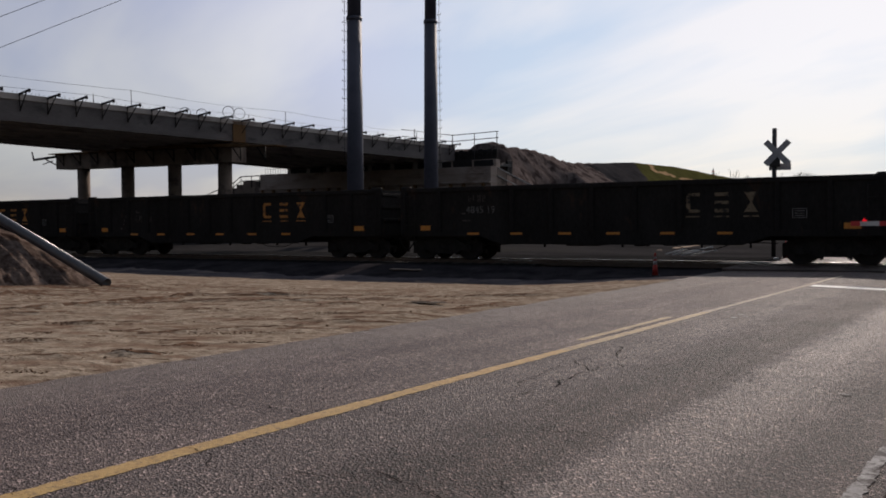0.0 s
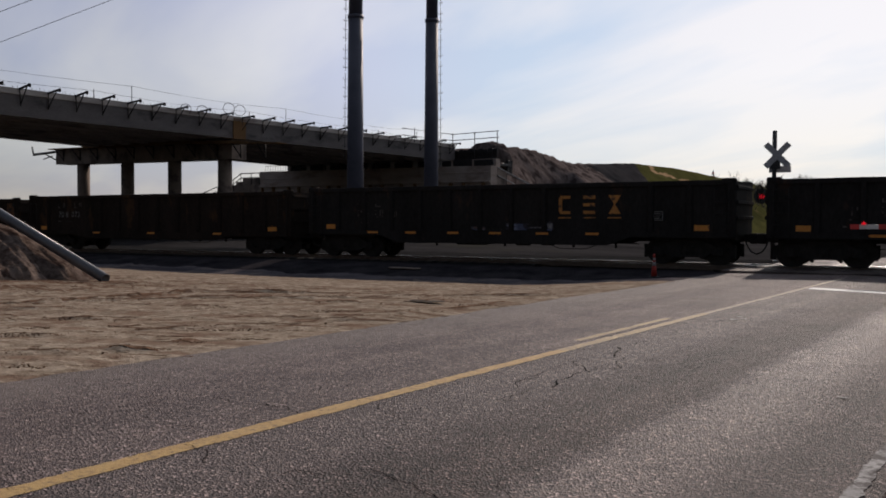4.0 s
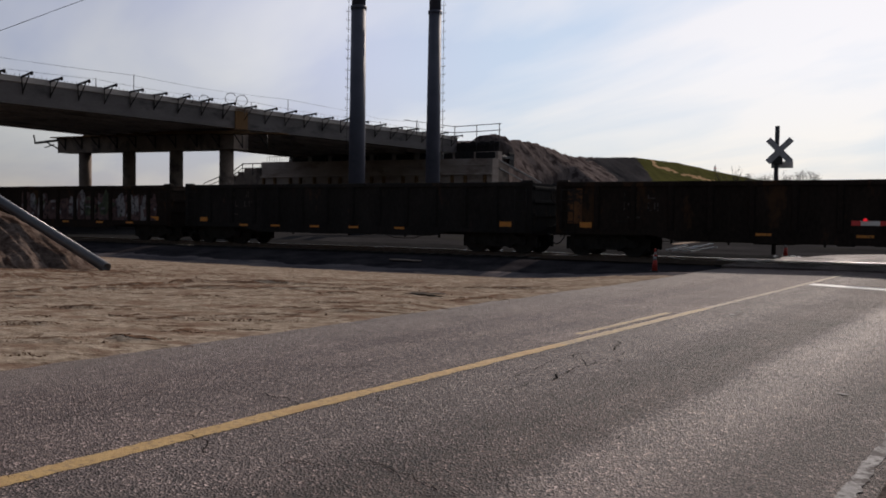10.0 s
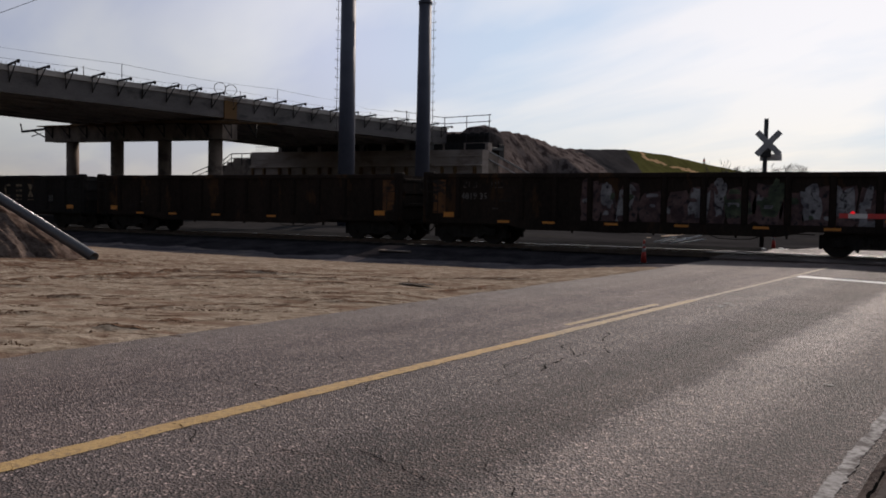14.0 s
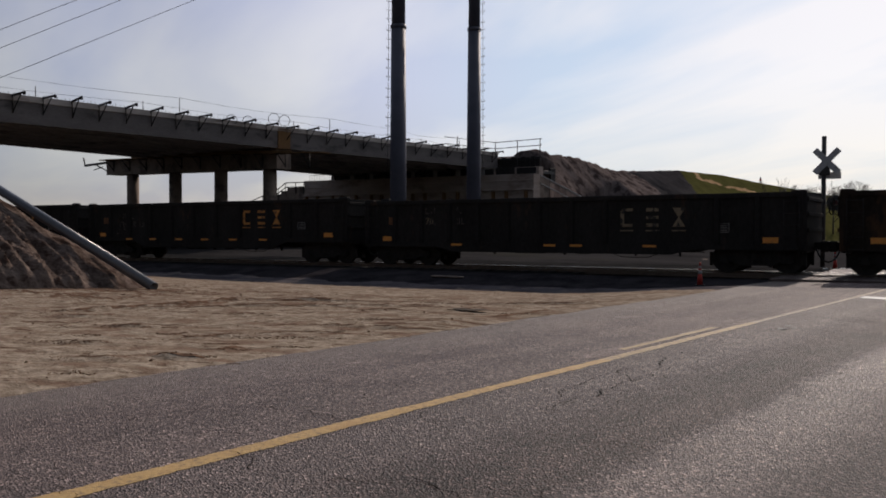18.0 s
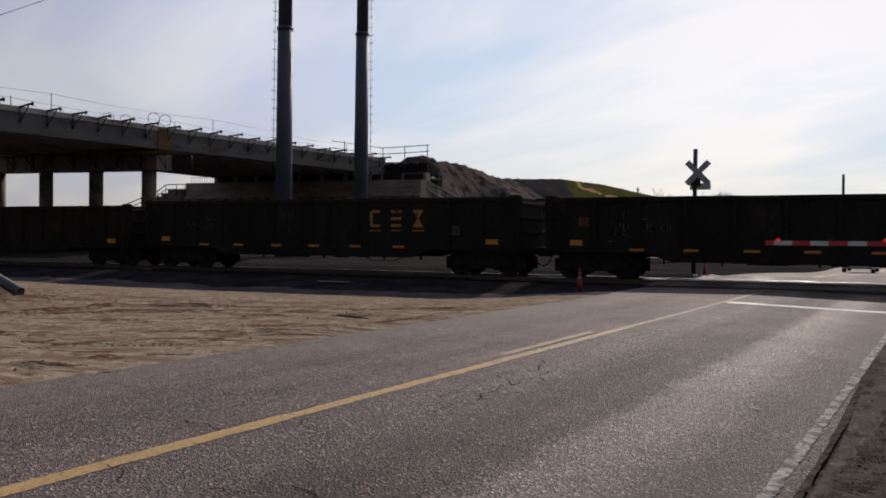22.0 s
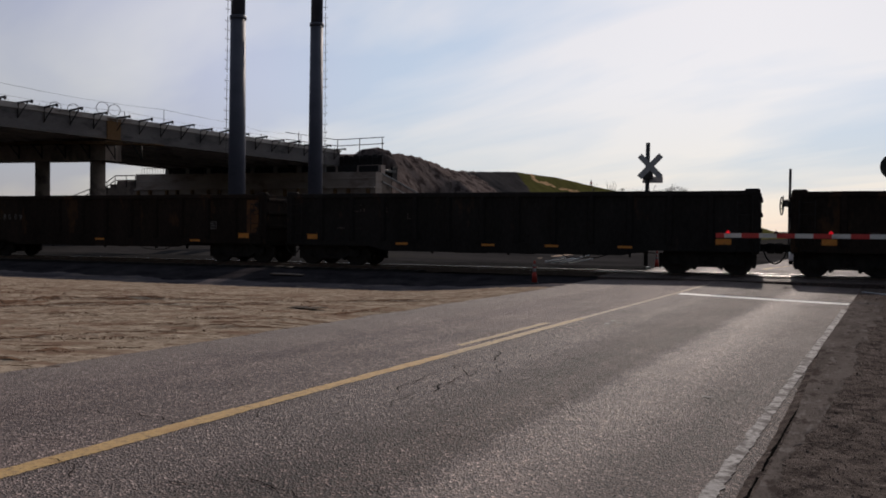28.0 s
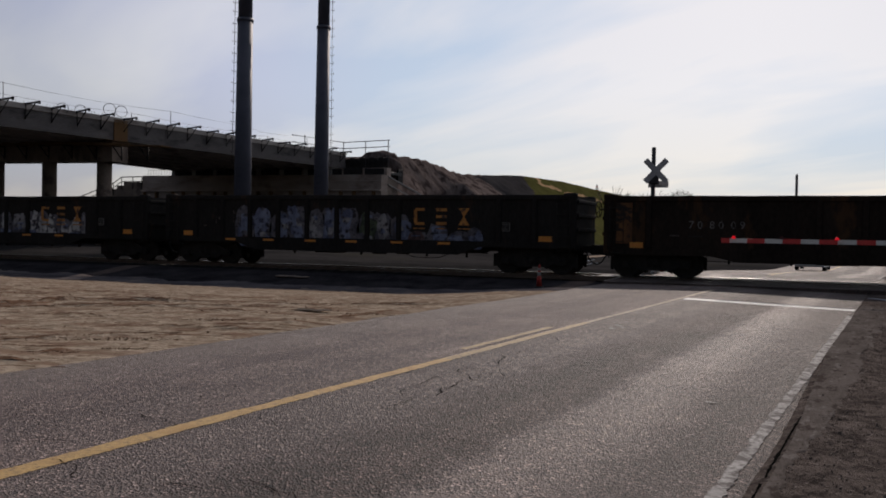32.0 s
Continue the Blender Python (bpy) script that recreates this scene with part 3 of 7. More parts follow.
def road_z(x, y):
    """x to the right of the road's line through the standpoint, y along it."""
    off = abs(x + 4.5)
    return 0.002 - 0.018 * off + drop(y) + 0.006 * noise.noise((x * 0.4, y * 0.25, 3.0))


RUTS = [(-13.72, 9.21, -13.44, 10.22, 0.05), (-13.44, 10.22, -13.02, 11.65, 0.055), (-13.02, 11.65, -12.76, 13.03, 0.06), (-12.76, 13.03, -11.17, 13.96, 0.05), (-13.05, 8.76, -12.34, 9.49, 0.04), (-15.2, 10.45, -14.89, 12.15, 0.04), (-11.11, 8.44, -10.68, 8.9, 0.035), (-11.75, 7.88, -11.54, 8.15, 0.03), (-8.83, 5.91, -8.13, 6.45, 0.03), (-8.12, 6.83, -7.48, 7.01, 0.04), (-7.8, 7.44, -7.81, 7.81, 0.03), (-10.23, 6.86, -9.47, 7.19, 0.02), (-11.17, 13.96, -9.36, 14.99, 0.035), (-9.49, 14.77, -6.25, 16.21, 0.035), (-6.75, 12.58, -6.52, 14.35, 0.04), (-13.07, 10.41, -11.27, 12.39, 0.03), (-11.03, 12.12, -8.81, 14.12, 0.025), (-9.31, 12.26, -8.77, 12.88, 0.025), (-10.56, 10.39, -10.05, 11.04, 0.02), (-9.15, 8.08, -8.15, 9.41, 0.02), (-8.4, 10.21, -7.16, 10.51, 0.02)]

CLODS = [(-16.9, 14.95, 0.4, 0.12), (-7.98, 8.87, 0.8, 0.12), (-7.77, 5.44, 0.25, 0.1), (-7.75, 6.92, 0.4, 0.05), (-7.82, 7.64, 0.3, 0.05), (-7.8, 13.6, 0.42, 0.1), (-11.75, 13.68, 0.25, 0.05), (-12.53, 11.14, 0.25, 0.3), (-10.35, 10.89, 0.05, 0.05), (-9.79, 8.29, 0.1, 0.04), (-8.17, 11.2, 0.5, 0.15), (-10.05, 6.89, 0.4, 0.1), (-11.1, 8.53, 0.4, 0.15), (-10.42, 7.56, 0.2, 0.15), (-7.28, 8.24, 0.3, 0.05), (-6.66, 13.46, 0.5, 0.05)]


def fall(x, y):
    """The lot slopes down from the road to a shallow ditch before the track."""
    d = max(0.0, -7.91 + 0.1228 * y - x)
    deep = float(np.interp(d, (0, 0.7, 1.6, 2.1, 3.6, 5, 9, 14), (0, 0.05, 0.12, 0.18, 0.32, 0.40, 0.43, 0.47)))
    return -deep * min(1.0, max(0.0, (y - 12.5) / 10.3)) ** 1.15


def gravel_z(x, y):
    """Past the lot the gravel climbs from the ditch to the track."""
    k = min(1.0, max(0.0, (y - 23.4) / 2.8))
    return (fall(x, y) - 0.03) * (1 - k) + min(0, grade(x)) * k - 0.045 + 0.015 * noise.noise((x * 0.5, y * 0.5, 6)) + 0.015 * noise.noise((x * 2, y * 2, 6))


def lump_sheet(name, lumps, height, material, label, category, r, m=None):
    """Many small uneven lumps of earth or stone, each sunk a little in the ground."""
    verts, faces = [], []
    for x, y, s in lumps:
        n = len(verts)
        z = height(x, y)
        for k in range(5):
            a = k * math.tau / 5 + r.uniform(-.3, .3)
            q = s * r.uniform(0.8, 1.7)
            verts.append((x + q * math.cos(a), y + q * math.sin(a), z - 0.01))
        for k in range(4):
            a = k * math.tau / 4 + r.uniform(-.4, .4)
            q = s * r.uniform(0.4, 0.9)
            verts.append((x + q * math.cos(a), y + q * math.sin(a), z + s * r.uniform(0.6, 1.3)))
        faces += [(n + 5, n + 6, n + 7, n + 8)] + [(n + k, n + (k + 1) % 5, n + 5 + (k + 1) % 4 if k < 4 else n + 5, n + 5 + k % 4) for k in range(4)] + [(n + 4, n, n + 5)]
    me = bpy.data.meshes.new(name)
    me.from_pydata(verts, [], faces)
    me.materials.append(material)
    ob = new(name, me)
    if m is not None:
        ob.matrix_basis = m
    return tagged(ob, label, category, kind="stuff")


def ground():
    def h(x, y):
        far = math.hypot(x, y)
        base = -0.20 + drop(y, x) - (0.4 if -92 < x < -2 and 8 < y < 39 else 0)
        return base + (0.5 * noise.noise((x * 0.01, y * 0.01, 0)) if far > 150 else 0) + 0.03 * noise.noise((x * 0.3, y * 0.3, 0.5))
    xs = [-2500, -1200, -600, -300, -180, *steps(-120, 60, 4), 120, 300, 700, 1500, 2500]
    ys = [-1500, -500, -150, -60, *steps(-30, 140, 4), 200, 320, 600, 1200, 2500]
    tagged(part("ground", sheet(xs, ys, h), FIELD), "brown rough field of thin grass and bare soil", "ground", kind="structure")
    # trodden earth beside the road, under the standpoint
    def hs(x, y):
        low = 0.3 * max(0, -0.70 - 0.17 * min(1, max(0, (y - 7.0) / 5.0)) - x)
        rough = min(1, max(0.2, (x + 0.75) / 0.7))
        return -low - 0.055 - 0.03 * max(0, x - 0.5) * 0.3 + rough * (0.012 * noise.noise((x * 1.7, y * 1.3, 1)) + 0.014 * noise.noise((x * 5, y * 4, 2)) + 0.020 * noise.noise((x * 12, y * 10, 4)))
    bm = sheet(steps(-0.95, 7.0, 0.085), steps(0.9, 26.2, 0.085), hs)
    tagged(part("shoulder", bm, SHOULDER, m=ROAD_M), "rough brown earth shoulder with stones beside the road", "shoulder", kind="structure")
    r = random.Random(4)
    lumps = [(-0.66 + 5.0 * r.random() ** 1.4, 2.2 + 22 * r.random() ** 1.5, r.uniform(0.003, 0.008) * (2.2 if r.random() < 0.03 else 1)) for _ in range(15000)]
    lump_sheet("shoulder_stones", lumps, hs, SHOULDER_STONE, "loose stones and clods of earth on the shoulder", "stones", r, ROAD_M)
    # grit packed by wheels beside the asphalt, in a ragged band
    bm, last = bmesh.new(), None
    for y in steps(3.4, 21.5, 0.06):
        a = -0.70 - 0.17 * min(1, max(0, (y - 7.0) / 5.0))
        w = float(np.interp(y, (3.4, 4.4, 6.5, 8.0, 9.5, 14, 21.5), (0.04, 0.09, 0.11, 0.26, 0.40, 0.55, 0.70))) * (1 + 0.5 * noise.noise((1, y * 0.9, 3))) + 0.10 * noise.noise((2, y * 3.1, 3)) + 0.06 * noise.noise((2, y * 9, 3))
        ps = [(a + max(0.03, w) * q, q) for q in (0.0, 0.3, 0.6, 0.85, 1.0)]
        row = [bm.verts.new((x, y, max(hs(x, y), -0.075) + (0.006 + 0.006 * noise.noise((x * 9, y * 9, 1)) if q < 1 else -0.02))) for x, q in ps]
        if last:
            for q in range(4):
                bm.faces.new((last[q], last[q + 1], row[q + 1], row[q])).smooth = True
        last = row
    tagged(part("packed_grit", bm, PACKED, m=ROAD_M), "pale packed grit along the broken edge of the asphalt", "grit", kind="structure")
    bm = sheet(steps(-9.5, 14.0, 0.5), steps(-16, 1.05, 0.55), lambda x, y: -0.075 + 0.02 * noise.noise((x, y, 3)))
    tagged(part("shoulder_behind", bm, SHOULDER, m=ROAD_M), "rough brown earth beside the road", "shoulder", kind="structure")

    # sandy lot, scraped by wheels
    def rut(x, y):
        z = 0.0
        for xa, ya, xb, yb, dep in RUTS:
            if min(xa, xb) - 0.7 < x < max(xa, xb) + 0.7 and min(ya, yb) - 0.7 < y < max(ya, yb) + 0.7:
                dx, dy = xb - xa, yb - ya
                l = math.hypot(dx, dy)
                t = ((x - xa) * dx + (y - ya) * dy) / l
                if -0.2 < t < l + 0.2:
                    d = ((y - ya) * dx - (x - xa) * dy) / l + 0.12 * noise.noise((t * 0.9, dep * 90, 4)) + 0.05 * noise.noise((t * 3.5, dep * 90, 5))
                    k = min(1, (t + 0.2) / 0.4, (l + 0.2 - t) / 0.4) * min(1.0, max(0.15, 0.75 + 0.9 * noise.noise((t * 1.3, dep * 70, 1))))
                    # a pressed-up edge, steep on the near side, then the wheel's groove
                    if -0.09 < d < 0.2:
                        z += 1.1 * dep * k * ((d + 0.09) / 0.09 if d < 0 else 1 - d / 0.2)
                    elif -0.30 < d <= -0.09:
                        z -= 0.55 * dep * k * (1 - ((d + 0.195) / 0.105) ** 2)
        return z

    def hd(x, y):
        w = y - 0.5 * x
        z = 0.011 * noise.noise((x * 0.4 + y * 0.2, w * 2.2, 7)) + 0.009 * noise.noise((x * 1.0, w * 5.0, 8)) + 0.012 * noise.noise((x * 5, y * 6, 11)) + rut(x, y)
        c = noise.noise((x * 2.1, y * 2.9, 13))
        z += 0.025 * max(0, c - 0.4) + 0.010 * noise.noise((x * 11, y * 11, 12))
        z += -0.03 + 0.04 * noise.noise((x * 0.15, y * 0.3, 5)) + fall(x, y)
        d = (-7.85 / CA + y * math.tan(ROAD) - x)
        k = min(1, max(0, d / 0.5))
        return (road_z(-7.9, y) + 0.003) * (1 - k) + z * k
    bm = bmesh.new()
    ys = [*steps(-6.0, 2.4, 0.6), *steps(2.5, 23.6, 0.07)]
    ss = [*steps(0, 17, 0.075), *steps(17.15, 36, 0.2), *steps(36.5, 56, 0.6)]      # metres out from the road's edge
    rows = []
    for y in ys:
        e = -7.85 / CA + y * math.tan(ROAD) + 0.07 * noise.noise((0, y * 0.8, 2)) + 0.05 * noise.noise((3, y * 3, 2))
        rows.append([((e - s, y), s) for s in ss])

    def lot_end(x):
        edge = float(np.interp(x, [-60, -9, -7, -5], [22.6, 22.4, 22.0, 21.6]))
        return edge + 0.25 * noise.noise((x * 0.5, 1, 1)) + 0.10 * noise.noise((x * 2.1, 2, 1)) + 0.05 * noise.noise((x * 8, 2, 1))
    made = {}

    def vert(j, i):
        if (j, i) not in made:
            x, y = rows[j][i][0]
            made[j, i] = bm.verts.new((x, y, hd(x, y)))
        return made[j, i]
    for j in range(len(rows) - 1):
        for i in range(len(ss) - 1):
            x, y = rows[j][i][0]
            if y > 20 and y > lot_end(x):
                continue
            bm.faces.new((vert(j, i + 1), vert(j, i), vert(j + 1, i), vert(j + 1, i + 1))).smooth = True
    tagged(part("dirt_lot", bm, DIRT), "pale sandy dirt lot scraped by wheel ruts", "dirt", kind="structure")
    # dark damp clods broken out of the ruts
    r = random.Random(12)
    lumps = []
    for x, y, rx, ry in CLODS:
        for _ in range(int(40 + 420 * rx * (ry + 0.12))):
            a, q = r.uniform(0, math.tau), math.sqrt(r.random())
            dx, dy = rx * q * math.cos(a), ry * q * math.sin(a)
            lumps.append((x + dx * 0.9 - dy * 0.4, y + dx * 0.46 + dy * 0.9, r.uniform(0.004, 0.012)))
    for xa, ya, xb, yb, dep in RUTS:
        l = math.hypot(xb - xa, yb - ya)
        for _ in range(int(l * 60 * dep / 0.04)):
            t = r.random()
            lumps.append((xa + (xb - xa) * t + r.gauss(0, 0.06), ya + (yb - ya) * t + r.gauss(0, 0.07), r.uniform(0.003, 0.009)))
    for _ in range(1500):
        x, y = r.uniform(-22, -6), r.uniform(4, 17)
        if x < -8.1 + y * math.tan(ROAD):
            lumps.append((x, y, r.uniform(0.003, 0.008) * (2.6 if r.random() < 0.04 else 1)))
    # dark strips along the ruts, broken and crooked
    bm = bmesh.new()
    strips = [(xa, ya, xb, yb, dep) for xa, ya, xb, yb, dep in RUTS]
    for _ in range(420):
        x, y = r.uniform(-21, -6.2), 4.5 + 12.2 * r.random() ** 0.7
        if x < -8.3 + y * math.tan(ROAD):
            l, a = r.uniform(0.2, 0.8) * (2 if r.random() < 0.15 else 1), radians(r.gauss(27, 7))
            strips.append((x, y, x + l * math.cos(a), y + l * math.sin(a), r.uniform(0.008, 0.028)))
    for _ in range(90):                 # more dark strips at the foot of the mound
        x, y = r.uniform(-21.5, -15.5), 11.3 + 3.2 * r.random()
        l, a = r.uniform(0.4, 1.5), radians(r.gauss(12, 8))
        strips.append((x, y, x + l * math.cos(a), y + l * math.sin(a), r.uniform(0.02, 0.05)))
    for k, (xa, ya, xb, yb, dep) in enumerate(strips):
        l = math.hypot(xb - xa, yb - ya)
        nx, ny = -(yb - ya) / l, (xb - xa) / l
        for c in range(3 if dep > 0.045 else (2 if dep > 0.03 else 1)):
            prev, side = None, 0.0 if c == 0 else r.uniform(-0.28, 0.2)
            for i in range(int(l / 0.05) + 1):
                t = i * 0.05
                q = side - 0.10 * noise.noise((t * 0.9, dep * 90, 4)) + 0.06 * noise.noise((t * 2.5, k, c))
                wd = 0.42 * dep * (0.9 + 2.2 * noise.noise((t * 1.7, k * 1.3, c)) + 0.8 * noise.noise((t * 7, k, c + 4)))
                if wd < 0.004:
                    prev = None
                    continue
                x, y = xa + (xb - xa) * t / l + nx * q, ya + (yb - ya) * t / l + ny * q
                pair = [bm.verts.new((x + nx * e * wd, y + ny * e * wd, hd(x + nx * e * wd, y + ny * e * wd) + (0.012 if e > 0 else 0.006))) for e in (-1, 1)]
                if prev:
                    bm.faces.new((prev[0], pair[0], pair[1], prev[1]))
                prev = pair
    tagged(part("damp_streaks", bm, CLOD), "dark streaks on the earth along the ruts", "earth", kind="stuff")
    bm = bmesh.new()
    for k in range(9):
        xa, ya = -8.1 + 0.085 * k + r.uniform(-.05, .05), 13.72 - 0.03 * k + r.uniform(-.03, .03)
        pts = [(xa + dx, ya + dy) for dx, dy in ((0, 0), (0.13, -0.03), (0.20, -0.22), (0.16, -0.30), (0.03, -0.26))]
        bm.faces.new([bm.verts.new((x + r.uniform(-.03, .03), y + r.uniform(-.03, .03), hd(x, y) + 0.016 + 0.004 * k)) for x, y in pts])
    tagged(part("wet_soil", bm, WET_SOIL), "patch of dark wet soil in the sandy lot", "soil", kind="stuff")
    lump_sheet("dirt_clods", lumps, hd, CLOD, "dark damp clods and dark streaks of earth lying along the ruts", "clods", r)
    # gravel up to the track, painted as dark as if always in shadow
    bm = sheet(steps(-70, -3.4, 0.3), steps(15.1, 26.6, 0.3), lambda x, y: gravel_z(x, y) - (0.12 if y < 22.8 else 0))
    tagged(part("gravel_strip", bm, GRAVEL_SHADED), "gravel strip beside the track, shade put into its near-black colour", "gravel", kind="structure")
    # the gravel's sunlit band between the sand and the ditch, painted as a paler strip
    bm, last = bmesh.new(), None
    for x in steps(-40, -4.85, 0.12):
        a = lot_end(x) - 0.5
        w = 2.3 + 0.5 * noise.noise((x * 0.35, 7, 1)) + 0.3 * noise.noise((x * 1.9, 8, 1))
        row = []
        for q in (0, 0.15, 0.35, 0.55, 0.75, 0.9, 1.0):
            y = a + w * q
            lift = 0.035 if 0 < q < 1 and x < -7.95 + 0.1228 * y else -0.08
            row.append(bm.verts.new((x, y, gravel_z(x, y) + lift)))
        if last:
            for q in range(6):
                bm.faces.new((last[q], row[q], row[q + 1], last[q + 1])).smooth = True
        last = row
    tagged(part("gravel_verge", bm, GRAVEL_SUNLIT), "grey gravel band along the sandy lot, coloured paler as if sunlit", "gravel", kind="structure")
    # added sheet, hidden behind the train; it brightens the bridge's underside and abutment
    bm = sheet(steps(-125, -14, 3.0), steps(62, 125, 3.0), lambda x, y: -0.14 + drop(y) + 0.06 * noise.noise((x * 0.3, y * 0.3, 9)) - (0.4 if y < 63 or x > -16 else 0))
    tagged(part("site_earth", bm, BOUNCE_EARTH), "tan earth added below the bridge to bounce light onto it", "ground", kind="structure")
    # gravel beyond the track, its shade likewise painted into the colour
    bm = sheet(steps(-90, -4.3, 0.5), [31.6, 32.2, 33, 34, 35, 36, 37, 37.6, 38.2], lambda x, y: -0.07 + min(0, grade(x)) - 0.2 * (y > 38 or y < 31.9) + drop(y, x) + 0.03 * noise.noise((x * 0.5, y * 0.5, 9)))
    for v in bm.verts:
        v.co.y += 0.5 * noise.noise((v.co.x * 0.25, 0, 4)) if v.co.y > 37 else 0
    tagged(part("gravel_strip", bm, BALLAST), "gravel strip beside the track, shade put into its near-black colour", "gravel", kind="structure")


def road():
    bm = sheet([-8.2, -7.95, -7.0, -6, -5, -4.5, -4, -3, -2, -1.2, -1.0, -0.9, -0.64], [*steps(-40, -2, 2.0), *steps(-1.8, 26, 0.2), *steps(27, 84, 1.5), *steps(90, 160, 8), 220, 320], road_z)
    # ragged edges
    for v in bm.verts:
        if v.co.x > -0.7:
            v.co.x += 0.05 * noise.noise((1, v.co.y * 0.9, 0)) + 0.05 * noise.noise((2, v.co.y * 4.7, 0))
            v.co.x -= 0.17 * min(1, max(0, (v.co.y - 7.0) / 5.0))
            v.co.z -= 0.05
        if v.co.x < -8.1:
            v.co.z -= 0.03
    ob = tagged(part("road", bm, ASPHALT, m=ROAD_M), "worn grey asphalt two-lane road with fine cracks", "road", kind="structure")
    def stripe(v0, v1, u0, u1, material, label, cat, wob=0.016, holes=0.0, seed=0, name="road_line"):
        bm = bmesh.new()
        us = steps(u0, u1, 0.03 if u1 < 30 else 0.3)
        rnd = random.Random(seed)
        L = [bm.verts.new((-v1 + wob * (noise.noise((seed, u * 3, 0)) + noise.noise((seed, u * 13, 5)) + 0.7 * noise.noise((seed, u * 41, 6))), u, road_z(-v1, u) + 0.004)) for u in us]
        R = [bm.verts.new((-v0 + wob * (noise.noise((seed + 9, u * 3, 0)) + noise.noise((seed + 9, u * 13, 5)) + 0.7 * noise.noise((seed + 9, u * 41, 6))), u, road_z(-v0, u) + 0.004)) for u in us]
        for i in range(len(us) - 1):
            if rnd.random() < holes * max(0, noise.noise((seed, us[i] * 0.45, 4)) + 0.25):
                continue
            bm.faces.new((L[i], R[i], R[i + 1], L[i + 1]))
        return tagged(part(name, bm, material, m=ROAD_M), label, cat, kind="structure")

    stripe(4.445, 4.617, -20, 5.2, YELLOW_LINE, "worn yellow centre line painted on asphalt", "road marking", seed=1)
    stripe(4.455, 4.600, 5.2, 8.6, YELLOW_LINE, "worn yellow centre line painted on asphalt", "road marking", seed=1)
    stripe(4.465, 4.600, 8.6, 13.4, YELLOW_WORN, "worn yellow centre line painted on asphalt", "road marking", seed=1)
    stripe(4.480, 4.588, 13.4, 23.6, YELLOW_DUSTY, "dusty faded yellow centre line on asphalt", "road marking", seed=1)
    stripe(4.47, 4.595, 34.5, 200, YELLOW_LINE, "worn yellow centre line painted on asphalt", "road marking", seed=1)
    for u in (-2.6 - 0.1, 9.45, 21.6 + 14, 48.0, 60.0):
        stripe(4.725, 4.83, u, u + 3.0, YELLOW_WORN, "broken yellow line beside the centre line", "road marking", seed=2)
    stripe(0.88, 0.985, 9.95, 18.6, WHITE_LINE, "flaking white edge line on asphalt", "road marking", holes=0.0, seed=3, wob=0.015)
    stripe(0.885, 0.975, -12, 9.9, WHITE_LINE, "flaking white edge line on asphalt", "road marking", holes=0.0, seed=4, wob=0.017)
    stripe(0.84, 0.98, 35, 120, WHITE_LINE, "flaking white edge line on asphalt", "road marking", holes=0.3, seed=5)
    stripe(8.0 - 0.25, 8.0 - 0.15, 35, 120, WHITE_LINE, "flaking white edge line on asphalt", "road marking", holes=0.3, seed=6)
    bm = bmesh.new()
    for i in range(14):
        a, b = -4.42 + i * 0.25, -4.42 + (i + 1) * 0.25
        u = lambda x: 19.85 + 0.05 * (x + 4.4)
        vs = [bm.verts.new((x, u(x) + d, road_z(x, u(x)) + 0.007)) for x, d in ((a, -0.25), (b, -0.25), (b, 0.27), (a, 0.27))]
        bm.faces.new(vs)
    tagged(part("stop_line", bm, STOP_WHITE, m=ROAD_M), "white painted stop line across one lane", "road marking", kind="structure")

    # cracks: crooked thin strips of dark filler
    def crack(pts, w, seed):
        bm = bmesh.new()
        prev = None
        for k in range(len(pts) - 1):
            (x0, y0), (x1, y1) = pts[k], pts[k + 1]
            n = max(2, int(math.hypot(x1 - x0, y1 - y0) / 0.035))
            for i in range(n + (k == len(pts) - 2)):
                t = i / n
                x, y = x0 + (x1 - x0) * t, y0 + (y1 - y0) * t
                x += 0.04 * noise.noise((seed, x * 4 + y * 4, 0)) + 0.04 * noise.noise((seed, x * 11, y * 11))
                y += 0.05 * noise.noise((seed + 3, x * 4 - y * 3, 1)) + 0.06 * noise.noise((seed + 5, x * 11, y * 11))
                ww = 0.45 * w * (0.5 + 1.3 * abs(noise.noise((seed, x * 6, y * 6))))
                dx, dy = x1 - x0, y1 - y0
                l = math.hypot(dx, dy)
                nx, ny = -dy / l * ww, dx / l * ww
                pair = [bm.verts.new((x + s * nx, y + s * ny, road_z(x, y) + 0.006)) for s in (-1, 1)]
                if prev:
                    bm.faces.new((prev[0], pair[0], pair[1], prev[1]))
                prev = pair
        return bm
